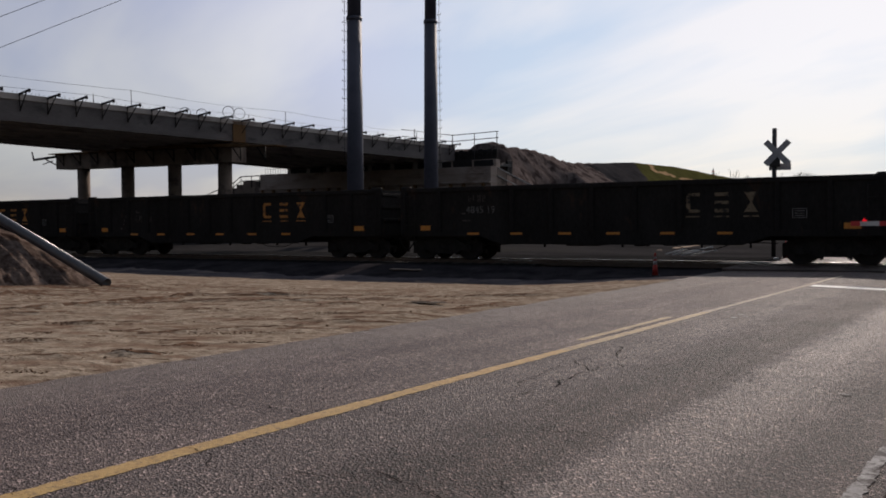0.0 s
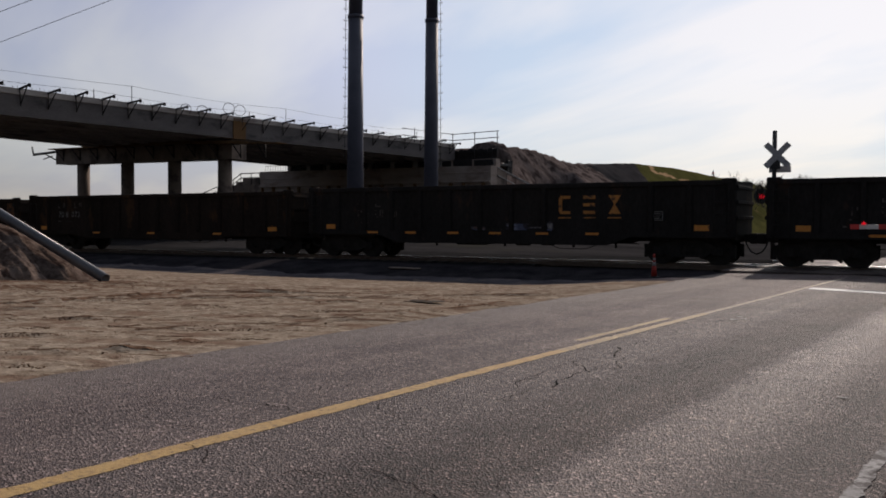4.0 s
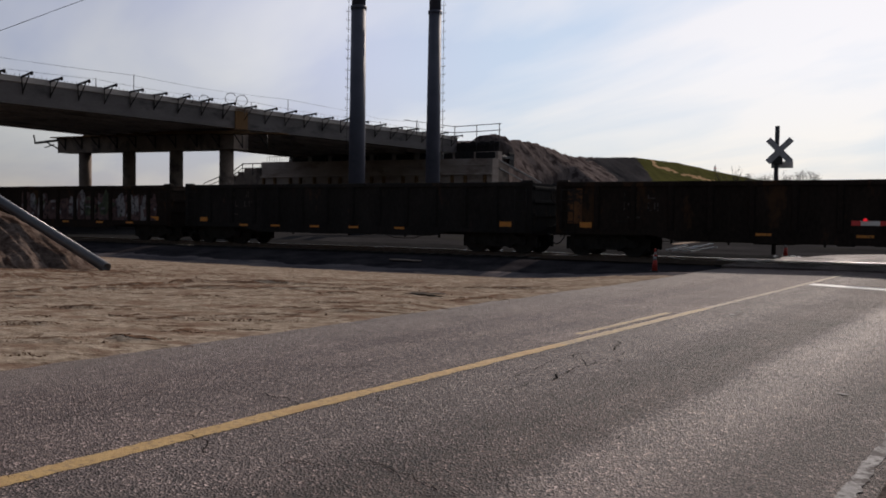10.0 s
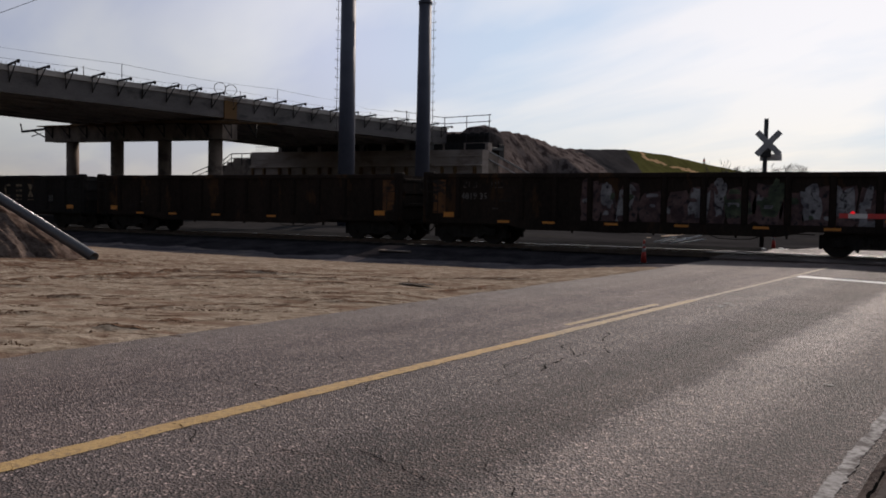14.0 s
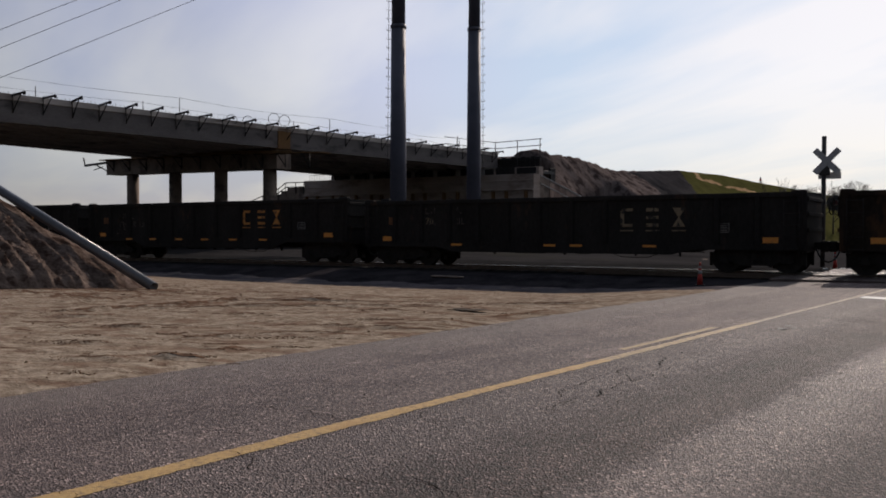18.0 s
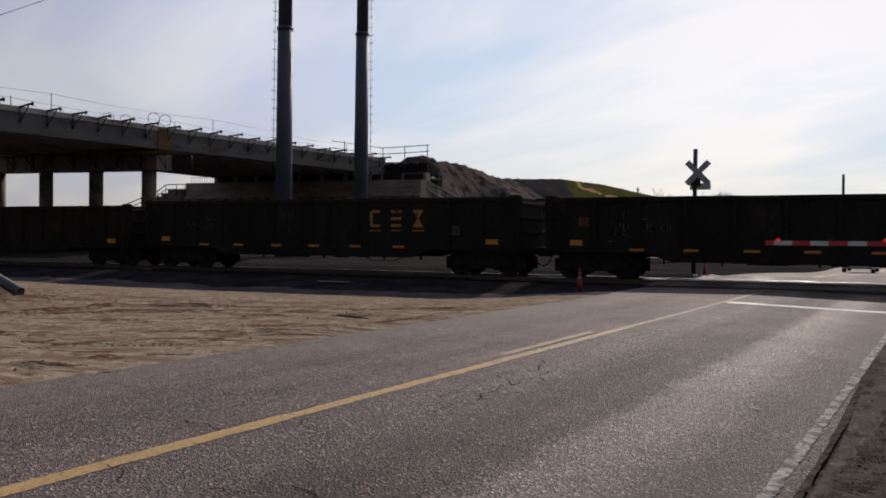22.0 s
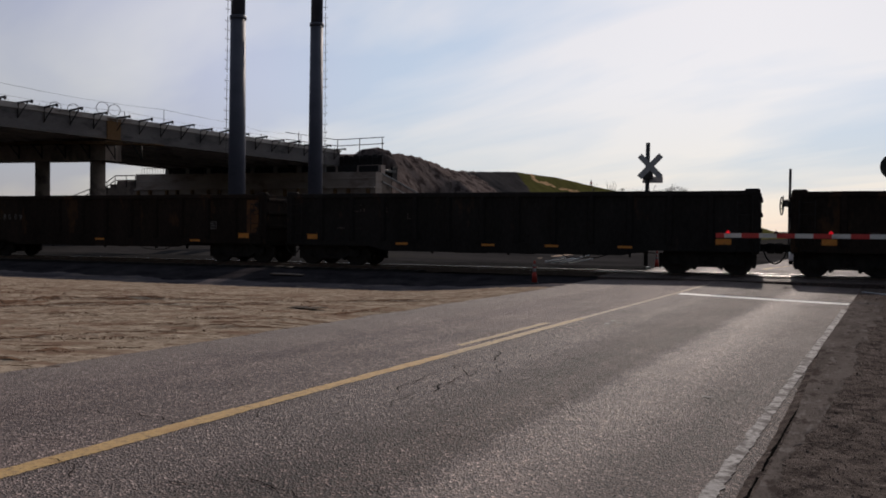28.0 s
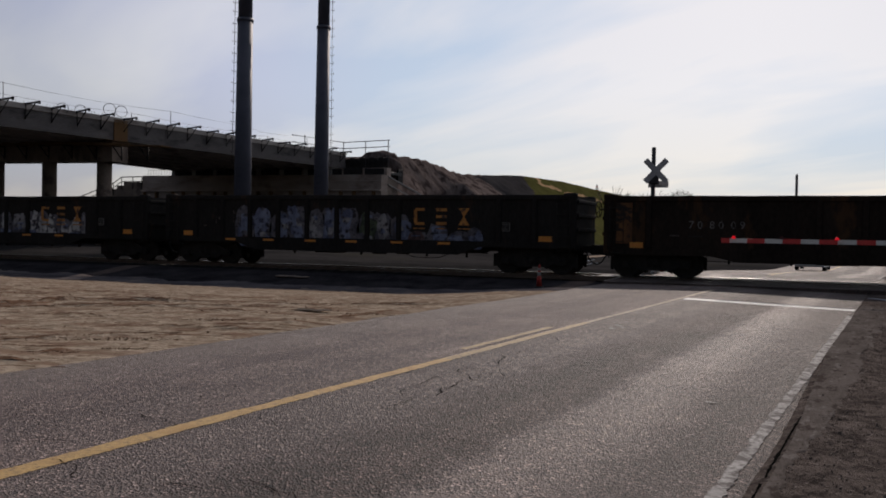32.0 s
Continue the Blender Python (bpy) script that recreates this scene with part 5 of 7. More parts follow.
    # pale coping along the wing wall, and a second one lower down its face
    for dz, dx in ((0.0, 0.05), (-0.85, 0.10)):
        bm = bmesh.new()
        prism(bm, [(-46.95 if not dz else -46.6, 0), (-46.6 + dx, 0), (-46.6 + dx, 0.13), (-46.95 if not dz else -46.6, 0.13)], 1.25, 12.2)
        for v in bm.verts:
            v.co.z += wing_top(73.0 + v.co.y) + dz + 0.003
        part("coping", bm, PALE_CONCRETE, a, "pale concrete coping")
    for i in range(8):
        k = i / 7
        v = V0 + 0.45 + k * (V1 - V0 - 0.9) + k * 0.19 * 35.5
        bm = bmesh.new()
        box(bm, -v - 0.3, -v + 0.3, 0.1, 1.0, wall_z(v) + 0.01, SOF - 0.01, 0.02)
        part("bearing_seat", bm, PALE_CONCRETE, a)
    for i in range(16):
        v = 47.4 + i * 2.15 + 0.3 * math.sin(i * 2.3)
        bm = bmesh.new()
        box(bm, -v - 0.13, -v + 0.13, -0.31, -0.02, 2.2, 5.16)
        part("form_stud", bm, FORM_WOOD, a)
    # steps and handrail at the side of the wall
    for i in range(7):
        bm = bmesh.new()
        if i == 0:
            box(bm, -83.4, -80.2, 0.0, 2.5, -1, 6.38, 0.03)
        else:
            box(bm, -83.4 - 1.2 * i, -83.4 - 1.2 * (i - 1), 0.0, 2.5, -1, 6.38 - 0.40 * i, 0.03)
        part("side_step", bm, CONCRETE, a)
    bm = bmesh.new()
    pts = [(-80.2, 6.98), (-83.6, 6.98), (-85.0, 6.25), (-91.0, 4.6)]
    for (xa, za), (xb, zb) in zip(pts, pts[1:]):
        tube(bm, (xa, -0.1, za), (xb, -0.1, zb), 0.06, n=6)
        tube(bm, (xa, -0.1, za - 0.55), (xb, -0.1, zb - 0.55), 0.05, n=6)
    for x, z in pts + [(-81.7, 6.98), (-88.0, 5.4)]:
        tube(bm, (x, -0.1, z), (x, -0.1, z - 1.4), 0.05, n=6)
    part("handrail", bm, BRACKET, a)
    bm = bmesh.new()
    for i in range(10):
        x = -79.9 + i * 0.44
        tube(bm, (x, 0.6, 6.95), (x, 0.6, 7.85), 0.026, n=4)
    tube(bm, (-79.9, 0.6, 7.8), (-75.9, 0.6, 7.8), 0.022, n=4)
    part("rebar_row", bm, STEEL_DARK, a)

    # heap of fill and stacked forms at the end of the deck
    h = thing("form_stack", "dark stack of upright forming panels holding back fill", "formwork", ROAD_M @ pose(-47.6, 75.4, 0), kind="structure")
    for i in range(9):
        bm = bmesh.new()
        box(bm, -5.1 + i * 0.6, -4.56 + i * 0.6, -0.1, 0.12, 7.0, 8.72 + 0.09 * (i % 2), 0.02)
        part("form_panel", bm, BRACKET, h)
    for z in (7.35, 8.35):
        bm = bmesh.new()
        box(bm, -5.15, 0.32, -0.2, -0.102, z, z + 0.14, 0.015)
        part("waler", bm, BRACKET, h)
    bm = bmesh.new()
    box(bm, 0.35, 0.75, -0.6, 2.0, 6.95, 7.25, 0.02)
    part("edge_beam", bm, STEEL_DARK, h)
    bm = bmesh.new()
    box(bm, 0.55, 0.7, 1.3, 2.3, 6.2, 7.6, 0.02)
    part("end_board", bm, BRACKET, h)
    bm = bmesh.new()
    bmesh.ops.create_icosphere(bm, subdivisions=4, radius=1.0)
    for v in bm.verts:
        v.co = Vector((v.co.x * 2.75 - 2.2, v.co.y * 2.0 + 2.2, v.co.z * 2.0 + 7.7)) + Vector((0, 0, 0.2)) * noise.noise(v.co * 3) + Vector((0, 0, 0.1)) * noise.noise(v.co * 9)
    part("fill_heap", bm, FILL, h)


embankment()
bridge()


# ---- the train ----
CAR_L = 17.38
WHEEL_R = 0.457


def train_at(t):
    """How far the coupling between the first two cars in sight has come along the track at t seconds."""
    return -17.49 + 7.6408 * t - 0.00665 * t * t


def wheelset(parent, x):
    bm = bmesh.new()
    tube(bm, (0, -0.95, 0), (0, 0.95, 0), 0.075, n=8)
    for s in (-1, 1):
        y = s * 0.765
        tube(bm, (0, y - 0.065, 0), (0, y + 0.065, 0), WHEEL_R, n=28)
        tube(bm, (0, y - s * 0.065, 0), (0, y - s * 0.09, 0), WHEEL_R + 0.026, n=28)
        tube(bm, (0, y + s * 0.065, 0), (0, y + s * 0.10, 0), 0.14, n=12)
        for k in range(6):
            a = k * math.tau / 6
            box(bm, 0.20, 0.34, y + s * 0.062 - 0.012, y + s * 0.062 + 0.012, -0.02, 0.02, m=Matrix.Rotation(a, 4, "Y"))
    return part("wheelset", bm, WHEEL_STEEL, parent, "worn steel wheelset", m=pose(x, 0, WHEEL_R))


def truck(parent, x):
    """A two-axle freight truck; its wheelsets turn in it."""
    bm = bmesh.new()
    for s in (-1, 1):
        y = s * 0.99
        o = [(-1.12, 0.36), (-1.12, 0.56), (-0.85, 0.60), (-0.45, 0.80), (0.45, 0.80), (0.85, 0.60), (1.12, 0.56), (1.12, 0.36), (0.72, 0.36), (0.52, 0.24), (-0.52, 0.24), (-0.72, 0.36)]
        prism(bm, o, y - 0.07, y + 0.07)
        for k in (-0.93, 0.93):
            box(bm, k - 0.14, k + 0.14, y - 0.10, y + 0.10, 0.30, 0.55, 0.02)
            tube(bm, (k, y, WHEEL_R), (k, y + s * 0.14, WHEEL_R), 0.10, n=10)
        for k in (-0.18, 0, 0.18):
            tube(bm, (k, y + s * 0.02, 0.34), (k, y + s * 0.02, 0.62), 0.075, n=8)
    box(bm, -0.22, 0.22, -1.05, 1.05, 0.50, 0.80, 0.03)
    for k in (-0.42, 0.42):
        box(bm, k - 0.06, k + 0.06, -0.85, 0.85, 0.18, 0.45)
        box(bm, k - 0.03, k + 0.03, -0.30, 0.30, 0.12, 0.75)
    box(bm, -1.25, 1.25, -0.12, 0.12, 0.22, 0.42, 0.02)
    box(bm, -1.15, 1.15, -0.95, 0.95, 0.72, 0.90, 0.03)
    for s in (-1, 1):
        for k in (-1.42, -0.44, 0.44, 1.42):
            box(bm, k - 0.05, k + 0.05, s * 0.765 - 0.06, s * 0.765 + 0.06, 0.22, 0.66, 0.01)      # brake shoes
    t = part("truck", bm, UNDER, parent, "grimy cast steel truck", m=pose(x, 0, 0))
    for k in (-0.93, 0.93):
        wheelset(t, k)
    return t


def mark(name, x0, x1, z0, z1, y, material, parent, label=""):
    bm = bmesh.new()
    box(bm, x0, x1, y - 0.004, y + 0.004, z0, z1)
    return part(name, bm, material, parent, label)


def logo(parent, x, z, y, material, s=1.0):
    """Three plain heavy shapes with an underline each."""
    h, w = 0.62 * s, 0.42 * s
    for i in range(3):
        X = x + i * 0.88 * s
        bm = bmesh.new()
        def bar(a, b, c, d):
            box(bm, X + a * w, X + b * w, y - 0.004, y + 0.004, z + c * h, z + d * h)
        if i == 0:
            bar(0, 0.3, 0.12, 0.88); bar(0.12, 1, 0.84, 1); bar(0.12, 1, 0, 0.16)
        elif i == 1:
            bar(0, 1, 0.82, 1); bar(0, 1, 0.42, 0.58); bar(0, 1, 0, 0.18)
        else:
            for k in (0, 1):
                vs = [bm.verts.new((X + a * w, y - 0.004 + 0.002 * k, z + c * h)) for a, c in (((0, 1), (1, 1), (0.5, 0.45)) if k else ((0, 0), (1, 0), (0.5, 0.55)))]
                bm.faces.new(vs if not k else vs[::-1])
        bar(-0.05, 1.05, -0.24, -0.17)
        part("emblem_shape", bm, material, parent, "faded lettering-sized emblem block")


def gondola(style, top, label):
    """An open freight car with outside posts; its near side faces the road."""
    paint = BROWN_PAINT if style.get("brown") else BLACK_PAINT
    car = thing("gondola_car", label, "freight car", group="cars of the train")
    HB, W, Z0 = 8.22, 1.46, style.get("sill", 0.88)
    # floor and bulk
    bm = bmesh.new()
    box(bm, -HB + 0.1, HB - 0.1, -W + 0.03, W - 0.03, 0.98, 1.08)
    part("floor", bm, paint, car)
    for s in (-1, 1):
        bm = bmesh.new()
        box(bm, -HB, HB, s * W - 0.02, s * W + 0.02, Z0 + 0.12, top - 0.10)
        # shallow dents
        bmesh.ops.subdivide_edges(bm, edges=[e for e in bm.edges if abs(e.verts[0].co.x - e.verts[1].co.x) > 5], cuts=52, use_grid_fill=True)
        for v in bm.verts:
            v.co.y -= s * 0.022 * abs(noise.noise((v.co.x * 1.1 + top * 9, v.co.z, s)))
        part("side_sheet", bm, paint, car)
        bm = bmesh.new()
        box(bm, -HB - 0.02, HB + 0.02, s * W - 0.09, s * W + 0.09, top - 0.17, top, 0.02)
        bmesh.ops.subdivide_edges(bm, edges=[e for e in bm.edges if abs(e.verts[0].co.x - e.verts[1].co.x) > 5], cuts=24, use_grid_fill=True)
        for v in bm.verts:
            v.co.z += 0.012 * noise.noise((v.co.x * 0.7 + top * 31, s, 3))
        part("top_chord", bm, paint, car)
        bm = bmesh.new()
        dip = 0.28 if style.get("belly") else 0.17
        o = [(-HB, Z0), (-4.9, Z0), (-4.1, Z0 - dip), (4.1, Z0 - dip), (4.9, Z0), (HB, Z0), (HB, Z0 + 0.2), (-HB, Z0 + 0.2)]
        prism(bm, o, s * W - 0.06, s * W + 0.06)
        part("side_sill", bm, paint, car)
        # posts
        n = style.get("posts", 14)
        first = None
        clear = [(tx - 0.12, tx + 0.62 * size * len(txt)) for txt, tx, tz, size, mm in style.get("text", ())]
        if style.get("emblem"):
            clear.append((style.get("emblem_x", 2.4) - 0.1, style.get("emblem_x", 2.4) + 2.35 * style.get("emblem_s", 1.0)))
        for i in range(n):
            x = -HB + 0.16 + i * (2 * HB - 0.32) / (n - 1)
            if s < 0 and i and any(a < x < b for a, b in clear):
                continue
            if first is None:
                bm = bmesh.new()
                prism(bm, [(-0.11, 0), (0.11, 0), (0.06, 0.10), (-0.06, 0.10)], Z0 + 0.16, top - 0.12)
                bmesh.ops.transform(bm, matrix=Matrix(((1, 0, 0, 0), (0, 0, 1, 0), (0, 1, 0, 0), (0, 0, 0, 1))), verts=bm.verts)
                bmesh.ops.recalc_face_normals(bm, faces=bm.faces)
                first = part("side_post", bm, paint, car, m=pose(x, s * (W + 0.02), 0, 0, 0, 0 if s > 0 else 180))
            else:
                again("side_post", first, pose(x, s * (W + 0.02), 0, 0, 0, 0 if s > 0 else 180), car)
    for e in (-1, 1):
        bm = bmesh.new()
        box(bm, e * HB - 0.03, e * HB + 0.03, -W, W, Z0 + 0.05, top - 0.04)
        for z in (0.35, 0.62, 0.88):
            zz = Z0 + z * (top - Z0)
            box(bm, e * (HB + 0.02) - 0.06, e * (HB + 0.02) + 0.06, -W, W, zz - 0.06, zz + 0.06, 0.015)
        part("end_wall", bm, paint, car)
        for s in (-1, 1):
            bm = bmesh.new()
            box(bm, e * HB - (0.14 if e > 0 else 0.02), e * HB + (0.02 if e > 0 else 0.14), s * W - 0.10, s * W + 0.11, Z0, top + 0.02, 0.02)
            box(bm, e * HB - (0.42 if e > 0 else 0.03), e * HB + (0.03 if e > 0 else 0.42), s * W - 0.11, s * W + 0.13, top - 0.14, top + 0.06, 0.045)
            part("corner_post", bm, paint, car)
        # ladder at the corner
        bm = bmesh.new()
        for k in range(5):
            z = Z0 + 0.05 + k * 0.36
            tube(bm, (e * (HB - 0.62), -W - 0.15, z), (e * (HB - 0.18), -W - 0.15, z), 0.014, n=5)
        for q in (0.62, 0.18):
            tube(bm, (e * (HB - q), -W - 0.15, Z0 - 0.12), (e * (HB - q), -W - 0.15, Z0 + 1.55), 0.014, n=5)
        part("ladder", bm, UNDER, car)
        if e < 0:          # hand brake wheel on a shaft, standing off the end wall
            zb = top - 0.42
            bm = bmesh.new()
            polytube(bm, [(-HB - 0.30 + 0.05 * math.cos(i * math.tau / 20), -0.95 + 0.27 * math.cos(i * math.tau / 20), zb + 0.27 * math.sin(i * math.tau / 20)) for i in range(20)], 0.02, 6, True)
            for i in range(5):
                a = i * math.tau / 5
                tube(bm, (-HB - 0.27, -0.95, zb), (-HB - 0.30 + 0.05 * math.cos(a), -0.95 + 0.26 * math.cos(a), zb + 0.26 * math.sin(a)), 0.014, n=5)
            tube(bm, (-HB, -0.95, zb), (-HB - 0.30, -0.95, zb), 0.025, n=6)
            box(bm, -HB - 0.12, -HB, -1.1, -0.8, zb - 0.35, zb + 0.12, 0.02)
            part("brake_wheel", bm, UNDER, car, "spoked hand brake wheel")
        # coupler with its hose
        bm = bmesh.new()
        box(bm, min(e * HB, e * (CAR_L / 2 + 0.03)), max(e * HB, e * (CAR_L / 2 + 0.03)), -0.10, 0.10, 0.74, 0.98, 0.02)
        box(bm, e * (CAR_L / 2 - 0.12) - 0.14, e * (CAR_L / 2 - 0.12) + 0.14, -0.20, 0.20, 0.68, 1.02, 0.05)
        box(bm, min(e * HB, e * (HB - 0.3)), max(e * HB, e * (HB - 0.3)), -W + 0.15, W - 0.15, Z0 - 0.06, Z0 + 0.15)
        part("coupler", bm, UNDER, car)
        bm = bmesh.new()
        pts = [(HB + 0.12, 0.80), (HB + 0.20, 0.58), (HB + 0.32, 0.42), (CAR_L / 2, 0.36)]
        polytube(bm, [(e * xa, -0.34, za) for xa, za in pts], 0.028)
        part("air_hose", bm, RUBBER, car)
    # centre sill, brake gear and piping under the floor
    bm = bmesh.new()
    prism(bm, [(-HB, 0.72), (HB, 0.72), (HB, 1.0), (-HB, 1.0)], -0.22, 0.22)
    part("centre_sill", bm, UNDER, car)
    for i in range(6):
        bm = bmesh.new()
        x = -4.2 + i * 1.68
        box(bm, x - 0.05, x + 0.05, -W + 0.1, W - 0.1, 0.82, 0.99)
        part("cross_bearer", bm, UNDER, car)
    bm = bmesh.new()
    tube(bm, (-1.9, -0.75, 0.70), (-0.7, -0.75, 0.70), 0.17, n=12)
    part("air_reservoir", bm, UNDER, car)
    bm = bmesh.new()
    tube(bm, (0.5, -0.7, 0.68), (1.0, -0.7, 0.68), 0.15, n=12)
    part("brake_cylinder", bm, UNDER, car)
    bm = bmesh.new()
    box(bm, 1.5, 1.9, -0.9, -0.5, 0.55, 0.85, 0.03)
    part("brake_valve", bm, UNDER, car)
    bm = bmesh.new()
    q = style.get("pipe", 0)
    zf = lambda x: 0.62 + 0.05 * math.sin(x * 1.7 + q) - (0.12 if abs(x - 2.8) < 0.6 else 0)
    polytube(bm, [(x, -1.1, zf(x)) for x in steps(-5.2, 5.1, 0.47)], 0.016, n=5)
    part("brake_pipe", bm, UNDER, car)
    for x in (-4.4, -2.6, 0.2, 2.8, 4.3):
        bm = bmesh.new()
        box(bm, x - 0.03, x + 0.03, -1.14, -1.06, 0.5, 0.9)
        part("pipe_hanger", bm, UNDER, car)
    # end-of-car markings on the near side
    Y = -W - 0.024
    YP = -W - 0.128
    for e, w in ((-1, 0.42), (1, 0.46)):
        x = e * (HB - 1.02)
        mark("reflector", x - w / 2, x + w / 2, Z0 + 0.22, Z0 + 0.40, Y - 0.006, REFLECTOR, car, "yellow reflective strip")
    for x in style.get("strips", (-5.2, -3.5, -1.7, 0.0, 1.8, 3.6)):
        mark("reflector", x - 0.23, x + 0.23, Z0 + 0.06, Z0 + 0.14, -W - 0.066, REFLECTOR, car, "yellow reflective strip")
    if style.get("rust_ends"):
        for e in style["rust_ends"]:
            x = e * (HB - 0.62)
            mark("rust_patch", x - 0.26, x + 0.26, Z0 + 0.35, top - 0.22, Y - 0.004, RUST, car, "rust-orange worn end sheet")
    if style.get("square"):
        mark("square_panel", -HB + 1.1, -HB + 1.45, Z0 + 0.85, Z0 + 1.15, Y - 0.006, RUST, car, "small orange square panel")
    if style.get("emblem"):
        lm = {"yellow": CAR_YELLOW, "cream": CAR_CREAM}[style["emblem"]]
        logo(car, style.get("emblem_x", 2.4), top - 1.05, Y - 0.016, lm, style.get("emblem_s", 1.0))
    if style.get("emblem") or style.get("plate"):
        bm = bmesh.new()
        px = 5.55
        for a, b, c, d in ((0, 0.42, 0, 0.025), (0, 0.42, 0.27, 0.295), (0, 0.025, 0, 0.295), (0.395, 0.42, 0, 0.295), (0.07, 0.35, 0.06, 0.09), (0.07, 0.35, 0.13, 0.16), (0.07, 0.35, 0.20, 0.23)):
            box(bm, px + a, px + b, Y - 0.012, Y - 0.004, Z0 + 0.55 + c, Z0 + 0.55 + d)
        part("service_plate", bm, CAR_WHITE, car, "small white service stencil")
    for rows in (style.get("marks", ()),):
        for x, z, w, h in rows:          # writing too worn to read: a bar for each character
            bm = bmesh.new()
            n = max(1, round(w / 0.2))
            for i in range(n):
                a = x + i * w / n
                b = a + w / n - 0.07
                kind = int((x + z) * 97 + i * 31) % 3
                box(bm, a, a + 0.04, Y - 0.012, Y - 0.004, z, z + h)
                if kind != 1:
                    box(bm, b - 0.04, b, Y - 0.012, Y - 0.004, z + (0 if kind else h * 0.4), z + h)
                if kind != 2:
                    box(bm, a, b, Y - 0.0125, Y - 0.0045, z, z + 0.04)
            part("worn_marking", bm, style.get("mark_paint", CAR_DIM), car, "row of worn stencilled characters")
    for txt, x, z, size, mm in style.get("text", ()):
        letters(txt, size, mm, car, pose(x, Y - 0.008, z, 90, 0, 0), "painted car number", "car_number")
    # small data stencils
    rnd = random.Random(int(top * 1000))
    for k in range(5):
        x, z = rnd.uniform(-6.6, -5.2), Z0 + rnd.uniform(0.3, 0.9)
        mark("worn_marking", x, x + rnd.uniform(0.2, 0.6), z, z + 0.05, Y - 0.007, UNDER if rnd.random() < 0.3 else CAR_DIM, car, "worn white stencil") if k < style.get("stencils", 2) else None
    # spray-painted pieces: tall crooked strokes over a dark ground, one mesh for each painted figure
    for (x0, x1, zlo, zhi, seed) in style.get("graffiti", ()):
        r = random.Random(seed)
        x = x0
        inks = [{11: GRAFFITI_ROSE, 23: GRAFFITI_LAVENDER, 24: GRAFFITI_LAVENDER, 31: GRAFFITI_LAVENDER}.get(seed, GRAFFITI_DARK)] + [GRAFFITI_PALE, GRAFFITI_BLUE, GRAFFITI_ROSE, GRAFFITI_WHITE, GRAFFITI_GREEN]
        while x < x1 - 0.2:
            w = min(r.uniform(0.55, 0.9), x1 - x)
            figure = None
            base, high = Z0 + zlo + r.uniform(0, 0.12), Z0 + zhi + r.uniform(-0.3, 0.05)
            layer = 0

            def blob(cx, cz, rx, rz, lean, ink, sq=0.6):
                nonlocal layer, figure
                layer += 1
                ol, k = [], 12
                for i in range(k):
                    a = i * math.tau / k
                    sx = math.copysign(abs(math.cos(a)) ** sq, math.cos(a))
                    sz = math.copysign(abs(math.sin(a)) ** sq, math.sin(a))
                    q = 1 + r.uniform(-0.16, 0.16)
                    ol.append((cx + rx * sx * q + lean * sz * rz, cz + rz * sz * q))
                d = Y - 0.004 - 0.0009 * layer
                bm = bmesh.new()
                f = bm.faces.new([bm.verts.new((a, d, b)) for a, b in ol])
                if f.calc_area() and (f.normal_update() or f.normal.y > 0):
                    f.normal_flip()
                if figure is None:
                    figure = part("spray_figure", bm, inks[ink], car, "figure in worn spray paint")
                else:
                    part("spray_stroke", bm, inks[ink], figure)
            h = (high - base) / 2
            main = r.choice({11: [1, 1, 1, 3, 5], 31: [4, 4, 4, 1], 23: [2, 2, 1, 5], 24: [3, 3, 2]}.get(seed, [1, 1, 2, 2, 3, 4, 5]))
            blob(x + w / 2, base + h, w / 2 * 1.02, h, r.uniform(-.1, .15), 0)
            for _ in range(r.randrange(2, 4)):
                cx = x + w * r.uniform(0.2, 0.8)
                blob(cx, base + h * r.uniform(0.6, 1.4), w * r.uniform(0.16, 0.30), h * r.uniform(0.55, 0.9), r.uniform(-.35, .35), main)
            for _ in range(r.randrange(2, 5)):
                blob(x + w * r.uniform(0.15, 0.85), base + h * r.uniform(0.3, 1.7), w * r.uniform(0.07, 0.25), h * r.uniform(0.07, 0.2), r.uniform(-.5, .5), r.choice([main, 1, 4, 2, 0] if seed not in (11, 23, 24) else [main, 1, 2, 0, 0] if seed != 11 else [main, 1, 3, 5, 0]))
            blob(x + w * 0.5, base + h * 0.25, w * 0.42, h * 0.2, 0, r.choice([main, 2, 3, 0] if seed != 11 else [main, 3, 0]))
            x += w * 0.95
    for x in (-6.66, 6.66):
        truck(car, x)
    return car


